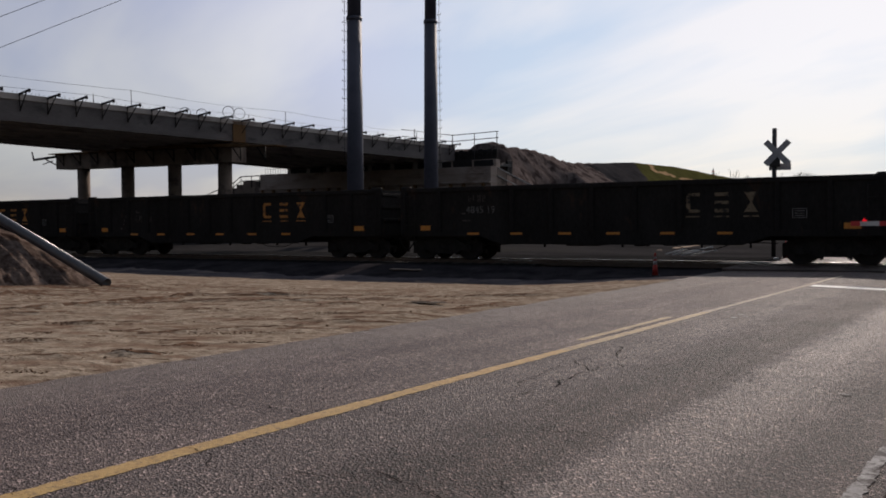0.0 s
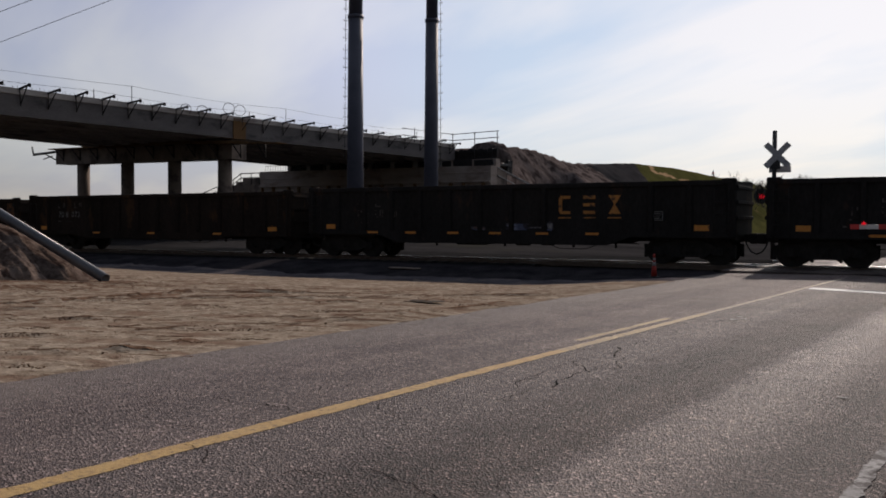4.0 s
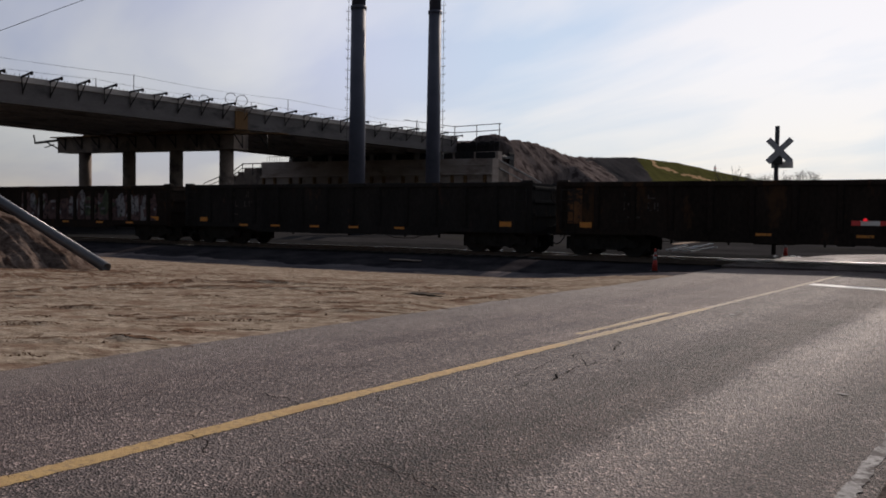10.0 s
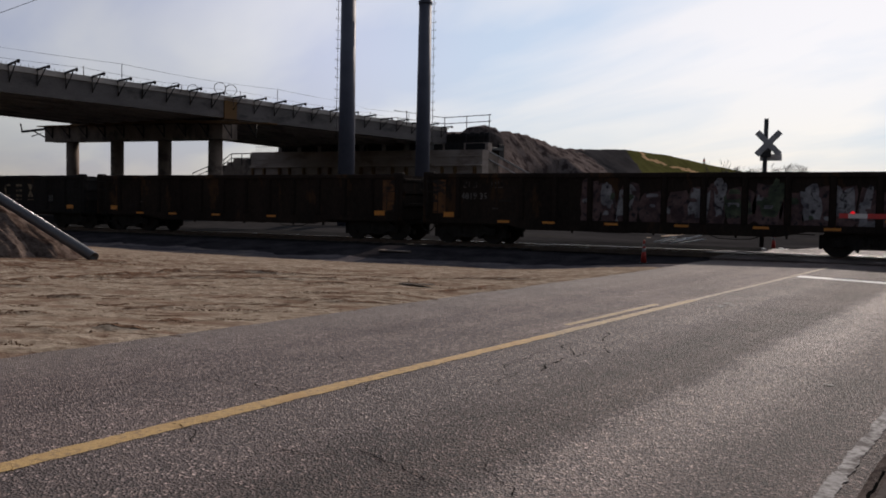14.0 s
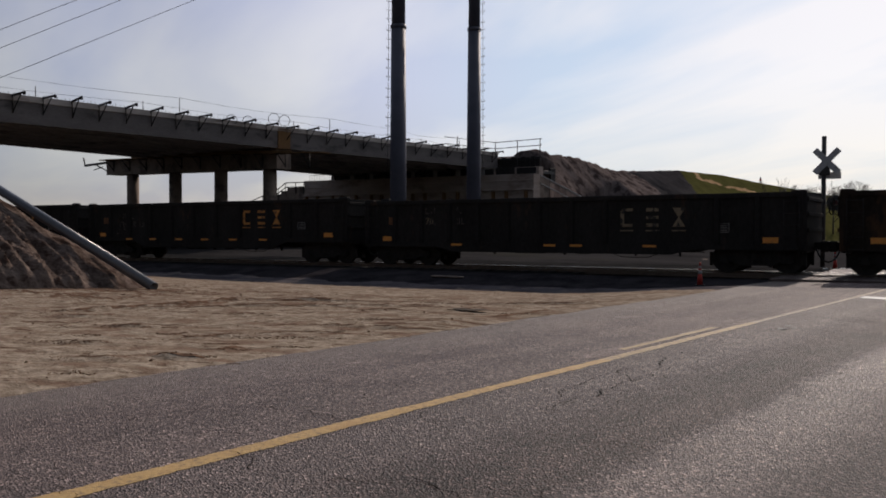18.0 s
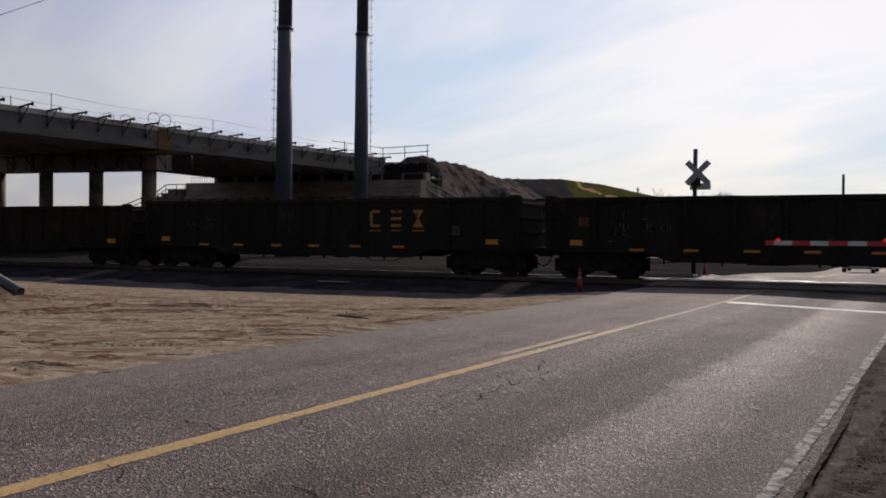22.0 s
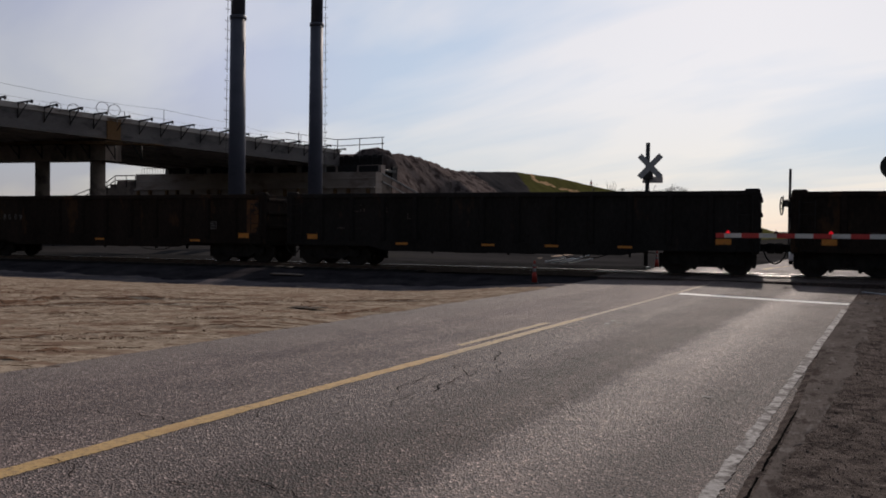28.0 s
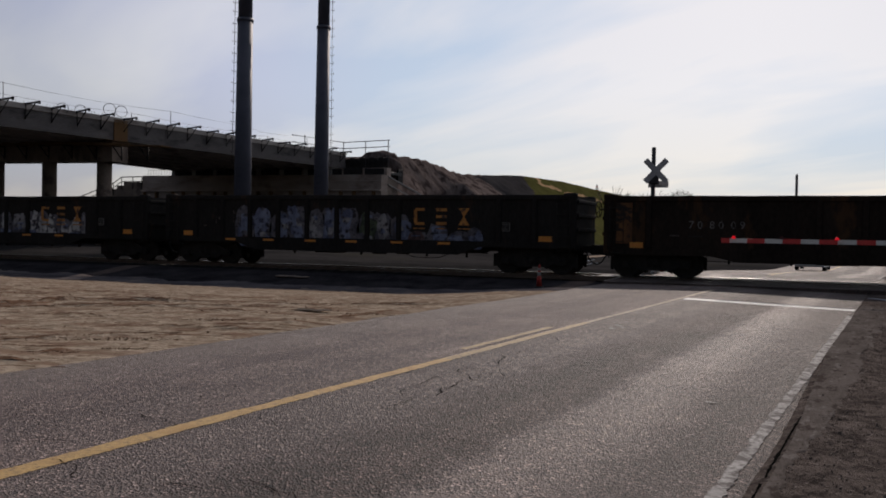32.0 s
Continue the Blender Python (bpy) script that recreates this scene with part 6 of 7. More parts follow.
T = CAR_YELLOW
MK = ((-5.9, 1.95, 0.5, 0.28), (-5.1, 1.95, 0.3, 0.28), (-5.9, 1.55, 0.5, 0.28), (-5.1, 1.55, 0.42, 0.28), (-4.45, 1.55, 0.4, 0.22))
STYLES = [
    (-2, 2.74, dict(emblem="yellow", belly=True), "black weathered gondola car with a faded yellow emblem"),
    (-1, 2.72, dict(belly=True), "black weathered gondola car with yellow reflective strips"),
    (0, 2.74, dict(emblem="cream", belly=True, posts=12, text=(("4845 19", -5.5, 1.72, 0.36, CAR_WHITE),), marks=((-5.4, 2.12, 0.75, 0.24),)), "black gondola car with a faded cream emblem and worn numbers"),
    (1, 2.75, dict(emblem="yellow", belly=True, marks=MK), "black gondola car with a yellow emblem and yellow reflective strips"),
    (2, 2.76, dict(emblem="yellow", belly=True, marks=MK, graffiti=((-1.0, 2.2, 0.15, 0.5, 3),)), "black gondola car with a yellow emblem and scrawls along its sill"),
    (3, 2.68, dict(brown=True, rust_ends=(), sill=0.76, strips=(-3.4, 0.2, 4.2), text=(("70 8  073", -6.1, 1.58, 0.40, CAR_WHITE),), marks=((-6.1, 2.02, 0.24, 0.26), (-5.75, 2.02, 0.2, 0.26), (-4.95, 2.02, 0.22, 0.26), (-4.6, 2.02, 0.22, 0.26))), "brown-black gondola car with white numbers and a low side"),
    (4, 2.58, dict(brown=True, rust_ends=(-1, 1), sill=0.76, strips=(-1.5, 1.3), marks=MK[:4]), "brown-black gondola car with rust-orange ends"),
    (5, 2.60, dict(strips=(-4.9, -3.2, -1.2, 0.7, 2.8), sill=0.74, marks=((-5.6, 2.0, 0.22, 0.25), (-4.8, 2.0, 0.22, 0.25), (-5.6, 1.6, 0.4, 0.25), (-4.9, 1.6, 0.5, 0.25))), "black gondola car with a row of yellow reflective strips"),
    (6, 2.60, dict(brown=True, sill=0.74, rust_ends=(-1,), strips=(-5.0, -3.3, -1.1, 1.2, 3.6, 5.6), graffiti=((-2.2, 7.3, 0.05, 1.5, 11),), text=(("4819 35", -6.7, 1.62, 0.32, CAR_WHITE),), marks=((-6.6, 2.02, 0.6, 0.24), (-5.5, 2.02, 0.5, 0.24))), "brown gondola car covered in pale spray-painted pieces"),
    (7, 2.58, dict(brown=True, rust_ends=(1,), sill=0.74, strips=(-5.5, -3.5, -1.0, 2.0)), "brown-black gondola car with worn rust-orange ends"),
    (8, 2.59, dict(emblem="cream", sill=0.74, belly=False, square=True, strips=(-4.0, -0.2, 0.8, 3.4), text=(("70", -5.4, 1.6, 0.36, CAR_CREAM),), marks=((-5.4, 2.0, 0.5, 0.24), (-4.0, 2.0, 0.3, 0.24), (-4.0, 1.6, 0.4, 0.24))), "black gondola car with a faded cream emblem and an orange square"),
    (9, 2.75, dict(emblem="yellow", belly=True, posts=12, square=True, marks=MK), "tall black gondola car with a yellow emblem"),
    (10, 2.80, dict(emblem="yellow", belly=True, marks=MK), "tall black gondola car with a bright yellow emblem and numbers"),
    (11, 2.64, dict(brown=True, sill=0.76, strips=(), marks=((-5.2, 1.95, 0.5, 0.3), (-4.3, 1.95, 0.4, 0.3))), "plain brown-black gondola car with dim markings"),
    (12, 2.68, dict(sill=0.74, strips=(-3.6, -0.4, 1.8, 4.2), marks=((-5.5, 1.95, 0.5, 0.26), (-4.4, 1.95, 0.3, 0.26), (-3.4, 1.7, 0.4, 0.2))), "black gondola car with a worn end and dim stencils"),
    (13, 2.68, dict(brown=True, rust_ends=(-1, 1), sill=0.74, strips=(0.3, 5.0), text=(("7 0  8 0  0 9", -5.6, 1.6, 0.34, CAR_WHITE),), plate=True), "brown gondola car with worn white numbers and rust-orange ends"),
    (14, 2.72, dict(emblem="yellow", emblem_s=0.95, emblem_x=2.45, belly=True, graffiti=((-5.0, 2.25, -0.2, 1.35, 23), (2.2, 5.0, -0.2, 0.72, 24)), plate=True, marks=MK[:4]), "black gondola car with a bright yellow emblem over spray-painted shapes"),
    (15, 2.68, dict(emblem="yellow", belly=True, emblem_x=2.6, graffiti=((-5.0, 5.0, 0.05, 1.1, 31),)), "black gondola car with a yellow emblem and pale spray paint"),
    (16, 2.66, dict(belly=True, emblem="yellow", marks=MK), "black weathered gondola car with a faded yellow emblem"),
    (17, 2.64, dict(brown=True), "brown-black weathered gondola car"),
]
CARS = []
for k, top, style, label in STYLES:
    CARS.append((k, gondola(style, top - RAIL_Z, label)))


# ---- poles, wires and the crossing's signals ----
def steel_pole(x, y, r0, r1, h, collar, side, label):
    p = thing("transmission_pole", label, "utility pole", pose(x, y, -0.6), group="pair of steel poles")
    zc = collar
    bm = bmesh.new()
    tube(bm, (0, 0, 0), (0, 0, zc), r0, r0 + (r1 - r0) * zc / h, n=24)
    part("lower_shaft", bm, POLE_STEEL, p)
    bm = bmesh.new()
    tube(bm, (0, 0, zc), (0, 0, h), r0 + (r1 - r0) * zc / h - 0.03, r1, n=24)
    part("upper_shaft", bm, POLE_STEEL, p)
    bm = bmesh.new()
    tube(bm, (0, 0, zc - 0.12), (0, 0, zc + 0.12), r0 + (r1 - r0) * zc / h + 0.05, n=24)
    part("flange", bm, POLE_STEEL, p)
    # climbing ladder on one side, in short lengths with rungs
    d = Vector((side * math.cos(radians(29)), side * math.sin(radians(29)), 0))
    n = 0
    z = 6.2
    while z < h - 2:
        rr = r0 + (r1 - r0) * z / h + 0.17
        bm = bmesh.new()
        tube(bm, d * rr + Vector((0, 0, z)), d * (rr - 0.01) + Vector((0, 0, z + 1.9)), 0.022, n=5)
        for q in (0.25, 0.85, 1.45):
            tube(bm, d * (rr - 0.2) + Vector((0, 0, z + q)), d * (rr + 0.13) + Vector((0, 0, z + q)), 0.016, n=5)
            tube(bm, d * (rr + 0.13) + Vector((0, 0, z + q)), d * (rr + 0.13) + Vector((0, 0, z + q + 0.12)), 0.016, n=5)
        part("climbing_step", bm, STEEL_DARK, p)
        z += 2.0
    return p


steel_pole(-34.0, 49.4, 0.60, 0.42, 30.0, 15.9, -1, "tall tapering grey steel transmission pole with climbing steps")
steel_pole(-32.5, 57.4, 0.58, 0.40, 30.0, 17.1, 1, "tall tapering grey steel transmission pole with a bolted flange")


def wires():
    w = thing("power_lines", "thin overhead power lines", "power line")
    for a, b in (((-33.05, 22.55, 8.66), (-28.79, 27.78, 12.05)), ((-33.05, 22.55, 9.9), (-30.94, 25.36, 11.73)), ((-33.01, 22.6, 10.68), (-32.09, 23.89, 11.51))):
        a, b = Vector(a), Vector(b)
        d = b - a
        p, q = a - d * 2.2, b + d * 3.5
        bm = bmesh.new()
        polytube(bm, [p + (q - p) * (i / 24) for i in range(25)], 0.012, n=5)
        part("wire", bm, WIRE, w)


wires()


def blade(parent, length, angle, material, label, y, words=None):
    bm = bmesh.new()
    box(bm, -length / 2, length / 2, -0.006, 0.006, -0.115, 0.115)
    m = pose(0, y, 0) @ Matrix.Rotation(radians(angle), 4, "Y")
    b = part("blade", bm, material, parent, label, m=m)
    if words:
        for txt, x in words:
            letters(txt, 0.17, BLACK_GEAR, b, pose(x, -0.009, -0.062, 90, 0, 0), "black lettering", "lettering")
    return b


def lamp_unit(parent, x, z, yaw, lit):
    """A round black background disc with a hooded red lens."""
    bm = bmesh.new()
    tube(bm, (0, 0.0, 0), (0, 0.02, 0), 0.30, n=32)
    unit = part("light_disc", bm, BLACK_GEAR, parent, "round black signal background", m=pose(x, -0.08, z, 0, 0, yaw))
    bm = bmesh.new()
    tube(bm, (0, 0.02, 0), (0, 0.22, 0), 0.14, 0.10, n=20)
    part("light_housing", bm, BLACK_GEAR, unit)
    bm = bmesh.new()
    tube(bm, (0, -0.02, 0), (0, 0.0, 0), 0.105, n=24)
    part("lens", bm, RED_LIT if lit else RED_DIM, unit, "red signal lens")
    bm = bmesh.new()
    n = 14
    for i in range(n):
        a, b = radians(-10 + 200 * i / n), radians(-10 + 200 * (i + 1) / n)
        r = 0.125
        vs = [bm.verts.new((r * math.cos(q) * s, y, r * math.sin(q) * s)) for q, y, s in ((a, 0, 1), (b, 0, 1), (b, -0.22, 0.95), (a, -0.22, 0.95))]
        bm.faces.new(vs)
    part("hood", bm, BLACK_GEAR, unit)


def gate_signal():
    g = thing("crossing_signal", "crossing signal mast with crossbuck, flashing red lights and lowered gate", "crossing signal", pose(3.02, 22.75, 0))
    bm = bmesh.new()
    tube(bm, (0, 0, -0.1), (0, 0, 4.9), 0.075, n=14)
    part("mast", bm, GALV, g)
    bm = bmesh.new()
    box(bm, -0.16, 0.24, -0.2, 0.2, -0.2, 0.02, 0.03)
    part("foundation", bm, CONCRETE, g)
    bm = bmesh.new()
    tube(bm, (0, 0, 4.9), (0, 0, 4.98), 0.09, 0.02, n=14)
    part("cap", bm, GALV, g)
    cross = part("cross_bracket", (lambda b: (box(b, -0.09, 0.09, -0.12, 0.05, -0.12, 0.12, 0.01), b)[1])(bmesh.new()), GALV, g, m=pose(0, 0, 4.22))
    blade(cross, 1.22, 45, WHITE_PAINT, "white crossbuck blade with black lettering", -0.14, (("RAIL", -0.55), ("ROAD", 0.12)))
    blade(cross, 1.22, -45, WHITE_PAINT, "white crossbuck blade with black lettering", -0.155, (("CROSS", -0.56), ("ING", 0.16)))
    bm = bmesh.new()
    box(bm, -0.34, 0.34, -0.10, -0.088, 3.52, 3.80)
    tr = part("track_count_plate", bm, WHITE_PAINT, g, "white plate with black lettering")
    letters("TRACKS", 0.15, BLACK_GEAR, tr, pose(-0.31, -0.103, 3.60, 90, 0, 0), "black lettering", "lettering")
    bm = bmesh.new()
    tube(bm, (-0.62, 0, 3.0), (0.62, 0, 3.0), 0.035, n=8)
    box(bm, -0.1, 0.1, -0.1, 0.1, 2.9, 3.1, 0.01)
    tube(bm, (-0.5, 0, 3.72), (-0.2, 0, 3.72), 0.02, n=6)
    part("light_crossarm", bm, GALV, g)
    lamp_unit(g, -0.42, 3.02, 12, False)
    lamp_unit(g, 0.42, 3.02, 12, False)
    bm = bmesh.new()
    box(bm, 0.02, 0.42, 0.05, 0.5, 0.85, 1.6, 0.03)
    part("gate_mechanism", bm, GALV, g, "grey gate motor housing")
    bm = bmesh.new()
    box(bm, 0.35, 1.4, -0.02, 0.03, 1.28, 1.42)
    box(bm, 1.2, 1.6, -0.08, 0.08, 1.1, 1.6, 0.03)
    part("counterweight", bm, BLACK_GEAR, g)
    arm = part("gate_arm", (lambda b: (box(b, -4.36, -0.15, -0.155, -0.13, 1.315, 1.425), b)[1])(bmesh.new()), WHITE_PAINT, g, "red and white striped gate arm", m=pose(0, 0, 0, 0, -0.4, 0))
    x = -4.362
    k = 0
    while x < -0.9:
        w = 0.2 if k == 0 else 0.41
        if k % 2 == 0:
            bm = bmesh.new()
            box(bm, x, x + w, -0.160, -0.125, 1.312, 1.428)
            part("stripe", bm, RED_PAINT, arm, "red stripe")
        x += w
        k += 1
    for n, x in enumerate((-4.07, -2.95, -1.72)):
        bm = bmesh.new()
        box(bm, x - 0.05, x + 0.05, -0.19, -0.10, 1.42, 1.46, 0.005)
        tube(bm, (x, -0.19, 1.465), (x, -0.10, 1.465), 0.029, n=14)
        part("gate_lamp", bm, RED_LIT if n != 1 else RED_DIM, arm, "small red gate lamp")


gate_signal()


def far_signal():
    g = thing("far_crossing_signal", "back of a crossing signal with crossbuck beyond the track", "crossing signal", pose(-4.82, 35.5, -0.02))
    bm = bmesh.new()
    tube(bm, (0, 0, 0), (0, 0, 4.98), 0.085, n=12)
    part("mast", bm, STEEL_DARK, g)
    cross = part("cross_bracket", (lambda b: (box(b, -0.09, 0.09, -0.12, 0.05, -0.12, 0.12, 0.01), b)[1])(bmesh.new()), STEEL_DARK, g, m=pose(0.12, 0.0, 4.02))
    blade(cross, 1.22, 46, SIGN_BACK, "bare back of a crossbuck blade", -0.13)
    blade(cross, 1.22, -46, SIGN_BACK, "bare back of a crossbuck blade", -0.15)
    bm = bmesh.new()
    box(bm, -0.20, 0.60, 0.05, 0.065, 3.36, 3.62)
    part("track_count_plate", bm, SIGN_BACK, g, "bare back of a plate")
    bm = bmesh.new()
    box(bm, -0.16, 0.22, -0.12, 0.05, 3.5, 3.92, 0.02)
    part("bell_box", bm, STEEL_DARK, g)
    bm = bmesh.new()
    tube(bm, (-0.62, 0, 2.45), (0.62, 0, 2.45), 0.03, n=8)
    box(bm, -0.1, 0.1, -0.1, 0.1, 2.35, 2.55, 0.01)
    part("light_crossarm", bm, STEEL_DARK, g)
    lamp_unit(g, -0.42, 2.45, 0, True)
    lamp_unit(g, 0.42, 2.45, 0, False)


far_signal()


def slim_post():
    k = 86.0 / 37.0
    g = thing("far_pole", "slim dark pole with a small clamp, far beyond the track", "utility pole", pose(0.56 * k, 86.0, -0.95))
    bm = bmesh.new()
    tube(bm, (0.05, 0, -0.9), (0, 0, 8.2), 0.14, 0.115, n=10)
    part("shaft", bm, STEEL_DARK, g)
    bm = bmesh.new()
    box(bm, -0.5, 0.05, -0.16, 0.16, 4.8, 5.35, 0.04)
    tube(bm, (-0.55, 0, 5.7), (-0.55, 0, 5.0), 0.045, n=6)
    part("clamp", bm, STEEL_DARK, g)


slim_post()


def cone(x, y, label, tall=True):
    g = thing("traffic_cone", label, "traffic cone", pose(x, y, gravel_z(x, y) + 0.005 if y < 30 else -0.05, 0, 0, 12))
    h = 0.66 if tall else 0.5
    bm = bmesh.new()
    box(bm, -0.13, 0.13, -0.13, 0.13, 0, 0.03, 0.008)
    part("base", bm, RUBBER, g)
    f = lambda z: 0.085 - 0.06 * z / h
    for n, (a, b, mt) in enumerate(((0.05, 0.5, CONE_ORANGE), (0.5, 0.66, CONE_BAND), (0.66, 0.74, CONE_ORANGE), (0.74, 0.84, CONE_BAND), (0.84, 1.0, CONE_ORANGE))):
        bm = bmesh.new()
        tube(bm, (0, 0, a * h), (0, 0, b * h), f(a * h), f(b * h), n=18)
        part("cone_band", bm, mt, g, "white reflective band" if mt is CONE_BAND else "")


cone(-6.43, 24.15, "orange traffic cone with white bands at the road's edge")
cone(-4.32, 35.0, "orange traffic cone standing beside the far signal", True)


def rubble(x, y, w, rz):
    """A pale broken block."""
    bm = bmesh.new()
    box(bm, -w, w, -w * 0.6, w * 0.6, 0, w * 0.8, w * 0.25)
    for v in bm.verts:
        v.co += 0.25 * w * Vector((noise.noise(v.co * 9), noise.noise(v.co * 7 + Vector((3, 0, 0))), 0))
    tagged(part("rubble_block", bm, WHITE_PAINT, m=pose(x, y, -0.09, 0, 0, rz)), "small pale broken block beside the far traffic cone", "rubble", "pale rubble")


rubble(-4.62, 34.7, 0.09, 15)
rubble(-4.02, 34.75, 0.12, -20)
rubble(-3.85, 35.1, 0.07, 40)


def lumber():
    r = random.Random(2)
    for i, (x, y, l, rz) in enumerate(((-8.9, 36.8, 3.2, 118), (-8.3, 35.8, 3.0, 121), (-7.8, 34.9, 3.0, 117), (-7.3, 34.6, 2.6, 122), (-8.0, 37.4, 3.0, 119))):
        g = thing("timber_board", "pale weathered board lying on the ground beyond the track", "board", pose(x, y, 0.05 + 0.02 * i, 0, 6, rz), group="scattered boards")
        bm = bmesh.new()
        box(bm, -l / 2, l / 2, -0.06, 0.06, 0, 0.05, 0.006)
        part("plank", bm, WHITE_PAINT, g)
    for x, y, w, rz in ((-15.3, 25.2, 1.2, -3),):
        g = thing("concrete_slab", "thin pale concrete slab lying flat on the gravel", "slab", pose(x, y, gravel_z(x, y) + 0.02, 0, 0, rz), group="pale slabs")
        bm = bmesh.new()
        box(bm, -w / 2, w / 2, -0.13, 0.13, 0, 0.04, 0.010)
        part("slab", bm, CONCRETE, g)

    g = thing("metal_strip", "pale metal strip lying on the earth beside the crossing", "metal strip", pose(2.42, 23.66, -0.09, 0, 0, -52.2))
    bm = bmesh.new()
    box(bm, -0.45, 0.45, -0.07, 0.07, 0, 0.06, 0.01)
    part("strip", bm, GALV, g)


lumber()


def pipe_and_mound():
    xs, ys = steps(-30, -16.5, 0.07), steps(8.8, 16.4, 0.05)

    def h(x, y):
        # the crest lies under the pipe, falling with it; the near face is steep and ridged
        a = max(0, 0.389 * (-17.5 - x) - 0.12)
        near = 0.52 * (y - 14.3 - 1.65 * (x + 17.4) - 0.5 * noise.noise((x * 0.6, y * 0.3, 1)))
        k1 = min(1, max(0, (16.0 - y) / 1.75))
        z = max(0, min(2.4, a, near)) * (k1 * k1 * (3 - 2 * k1))
        fold = lambda q, s: 1 - abs(noise.noise((x * 0.3, q, s))) * 2.4
        lump = 0.16 * (fold(y * 2.0 + 0.6 * x, 2) - 0.8) + 0.15 * (fold(y * 4.2 + 0.9 * x, 3) - 0.8) + 0.12 * (fold(y * 8.0 + 1.6 * x, 6) - 0.8) + 0.05 * noise.noise((x * 2.5, y * 6, 4)) + 0.03 * noise.noise((x * 8, y * 9, 5))
        z += lump * min(1, max(0, z * 1.6)) * (1.0 if y < 13.9 else 0.3)
        return z + (fall(x, y) - 0.22) * (1 - min(1, max(0, z) * 4))
    tagged(part("earth_mound", sheet(xs, ys, h), MOUND), "mound of loose brown earth with tracked ridges", "mound", kind="structure")
    g = thing("steel_pipe", "long dull grey steel pipe leaning down over the earth mound", "pipe", pose(-17.14, 14.3, -0.03))
    d = Vector((-1, 0.0, 0.389)).normalized()
    bm = bmesh.new()
    segs, R, Ri = 28, 0.128, 0.115
    q = d.to_track_quat("Z", "Y")
    ring = lambda r, s: [bm.verts.new(d * s + q @ Vector((r * math.cos(i * math.tau / segs), r * math.sin(i * math.tau / segs), 0))) for i in range(segs)]
    a, b, c, e = ring(R, 0), ring(R, 16), ring(Ri, 16), ring(Ri, 0)
    for r0, r1 in ((a, b), (b, c), (c, e), (e, a)):
        for i in range(segs):
            f = bm.faces.new((r0[i], r0[(i + 1) % segs], r1[(i + 1) % segs], r1[i]))
            f.smooth = True
    bmesh.ops.recalc_face_normals(bm, faces=bm.faces)
    part("pipe_wall", bm, PIPE_STEEL, g)


pipe_and_mound()


# ---- vehicles that wait beyond the crossing ----
def waiting_car(u, v, paint, label, tall):
    """A car seen from its front, standing in the oncoming lane."""
    p = rd(u, v)
    g = thing("car", label, "car", Matrix.Translation((p.x, p.y, road_z(-v, u))) @ Matrix.Rotation(-ROAD, 4, "Z"), group="waiting cars")
    h = 1.78 if tall else 1.5

    def loft(rings):
        """Skins a row of cross-sections along the car: (y, half width, bottom, top)."""
        bm = bmesh.new()
        rows = []
        for y, w, z0, z1 in rings:
            c = 0.16 * (z1 - z0)
            rows.append([bm.verts.new((x, y, z)) for x, z in ((-w, z0), (-w, z1 - c), (-w + 0.12, z1), (w - 0.12, z1), (w, z1 - c), (w, z0))])
        for a, b in zip(rows, rows[1:]):
            for i in range(6):
                bm.faces.new((a[i], a[(i + 1) % 6], b[(i + 1) % 6], b[i])).smooth = False
        bm.faces.new(rows[0]); bm.faces.new(rows[-1][::-1])
        bmesh.ops.recalc_face_normals(bm, faces=bm.faces)
        return bm
    part("body", loft([(0.0, 0.80, 0.35, 0.72), (0.12, 0.88, 0.25, 0.86), (1.25, 0.92, 0.25, 1.0), (3.6, 0.92, 0.25, 1.02), (4.5, 0.90, 0.3, 1.0), (4.65, 0.84, 0.4, 0.8)]), paint, g)
    part("cabin", loft([(1.2, 0.80, 0.95, 1.02), (2.0, 0.70, 0.95, h), (3.4, 0.70, 0.95, h), (4.2 if not tall else 4.5, 0.78, 0.95, 1.05 if not tall else h - 0.2)]), paint, g)
    bm = bmesh.new()
    vs = [bm.verts.new(q) for q in ((-0.72, 1.17, 1.04), (0.72, 1.17, 1.04), (0.60, 1.90, h - 0.08), (-0.60, 1.90, h - 0.08), (-0.72, 1.21, 1.05), (0.72, 1.21, 1.05), (0.60, 1.94, h - 0.07), (-0.60, 1.94, h - 0.07))]
    for q in ((0, 1, 2, 3), (7, 6, 5, 4), (0, 4, 5, 1), (1, 5, 6, 2), (2, 6, 7, 3), (3, 7, 4, 0)):
        bm.faces.new([vs[i] for i in q])
    part("windscreen", bm, GLASS_DARK, g, "dark tinted windscreen")
    for sx in (-1, 1):
        bm = bmesh.new()
        box(bm, sx * 0.66 - 0.15, sx * 0.66 + 0.15, -0.03, 0.05, 0.60, 0.76, 0.03)
        part("headlight", bm, LAMP_GLASS, g, "clear headlight")
        bm = bmesh.new()
        box(bm, sx * 0.98 - 0.09, sx * 0.98 + 0.09, 1.45, 1.6, 1.0, 1.14, 0.03)
        part("wing_mirror", bm, paint, g)
        for y in (0.85, 3.75):
            bm = bmesh.new()
            tube(bm, (sx * 0.70, y, 0.32), (sx * 0.91, y, 0.32), 0.32, n=20)
            w = part("wheel", bm, TYRE, g, "black rubber tyre")
            bm = bmesh.new()
            tube(bm, (sx * 0.90, y, 0.32), (sx * 0.925, y, 0.32), 0.19, n=14)
            part("rim", bm, GALV, w)
    bm = bmesh.new()
    box(bm, -0.45, 0.45, -0.02, 0.04, 0.42, 0.58, 0.02)
    part("grille", bm, BLACK_GEAR, g)


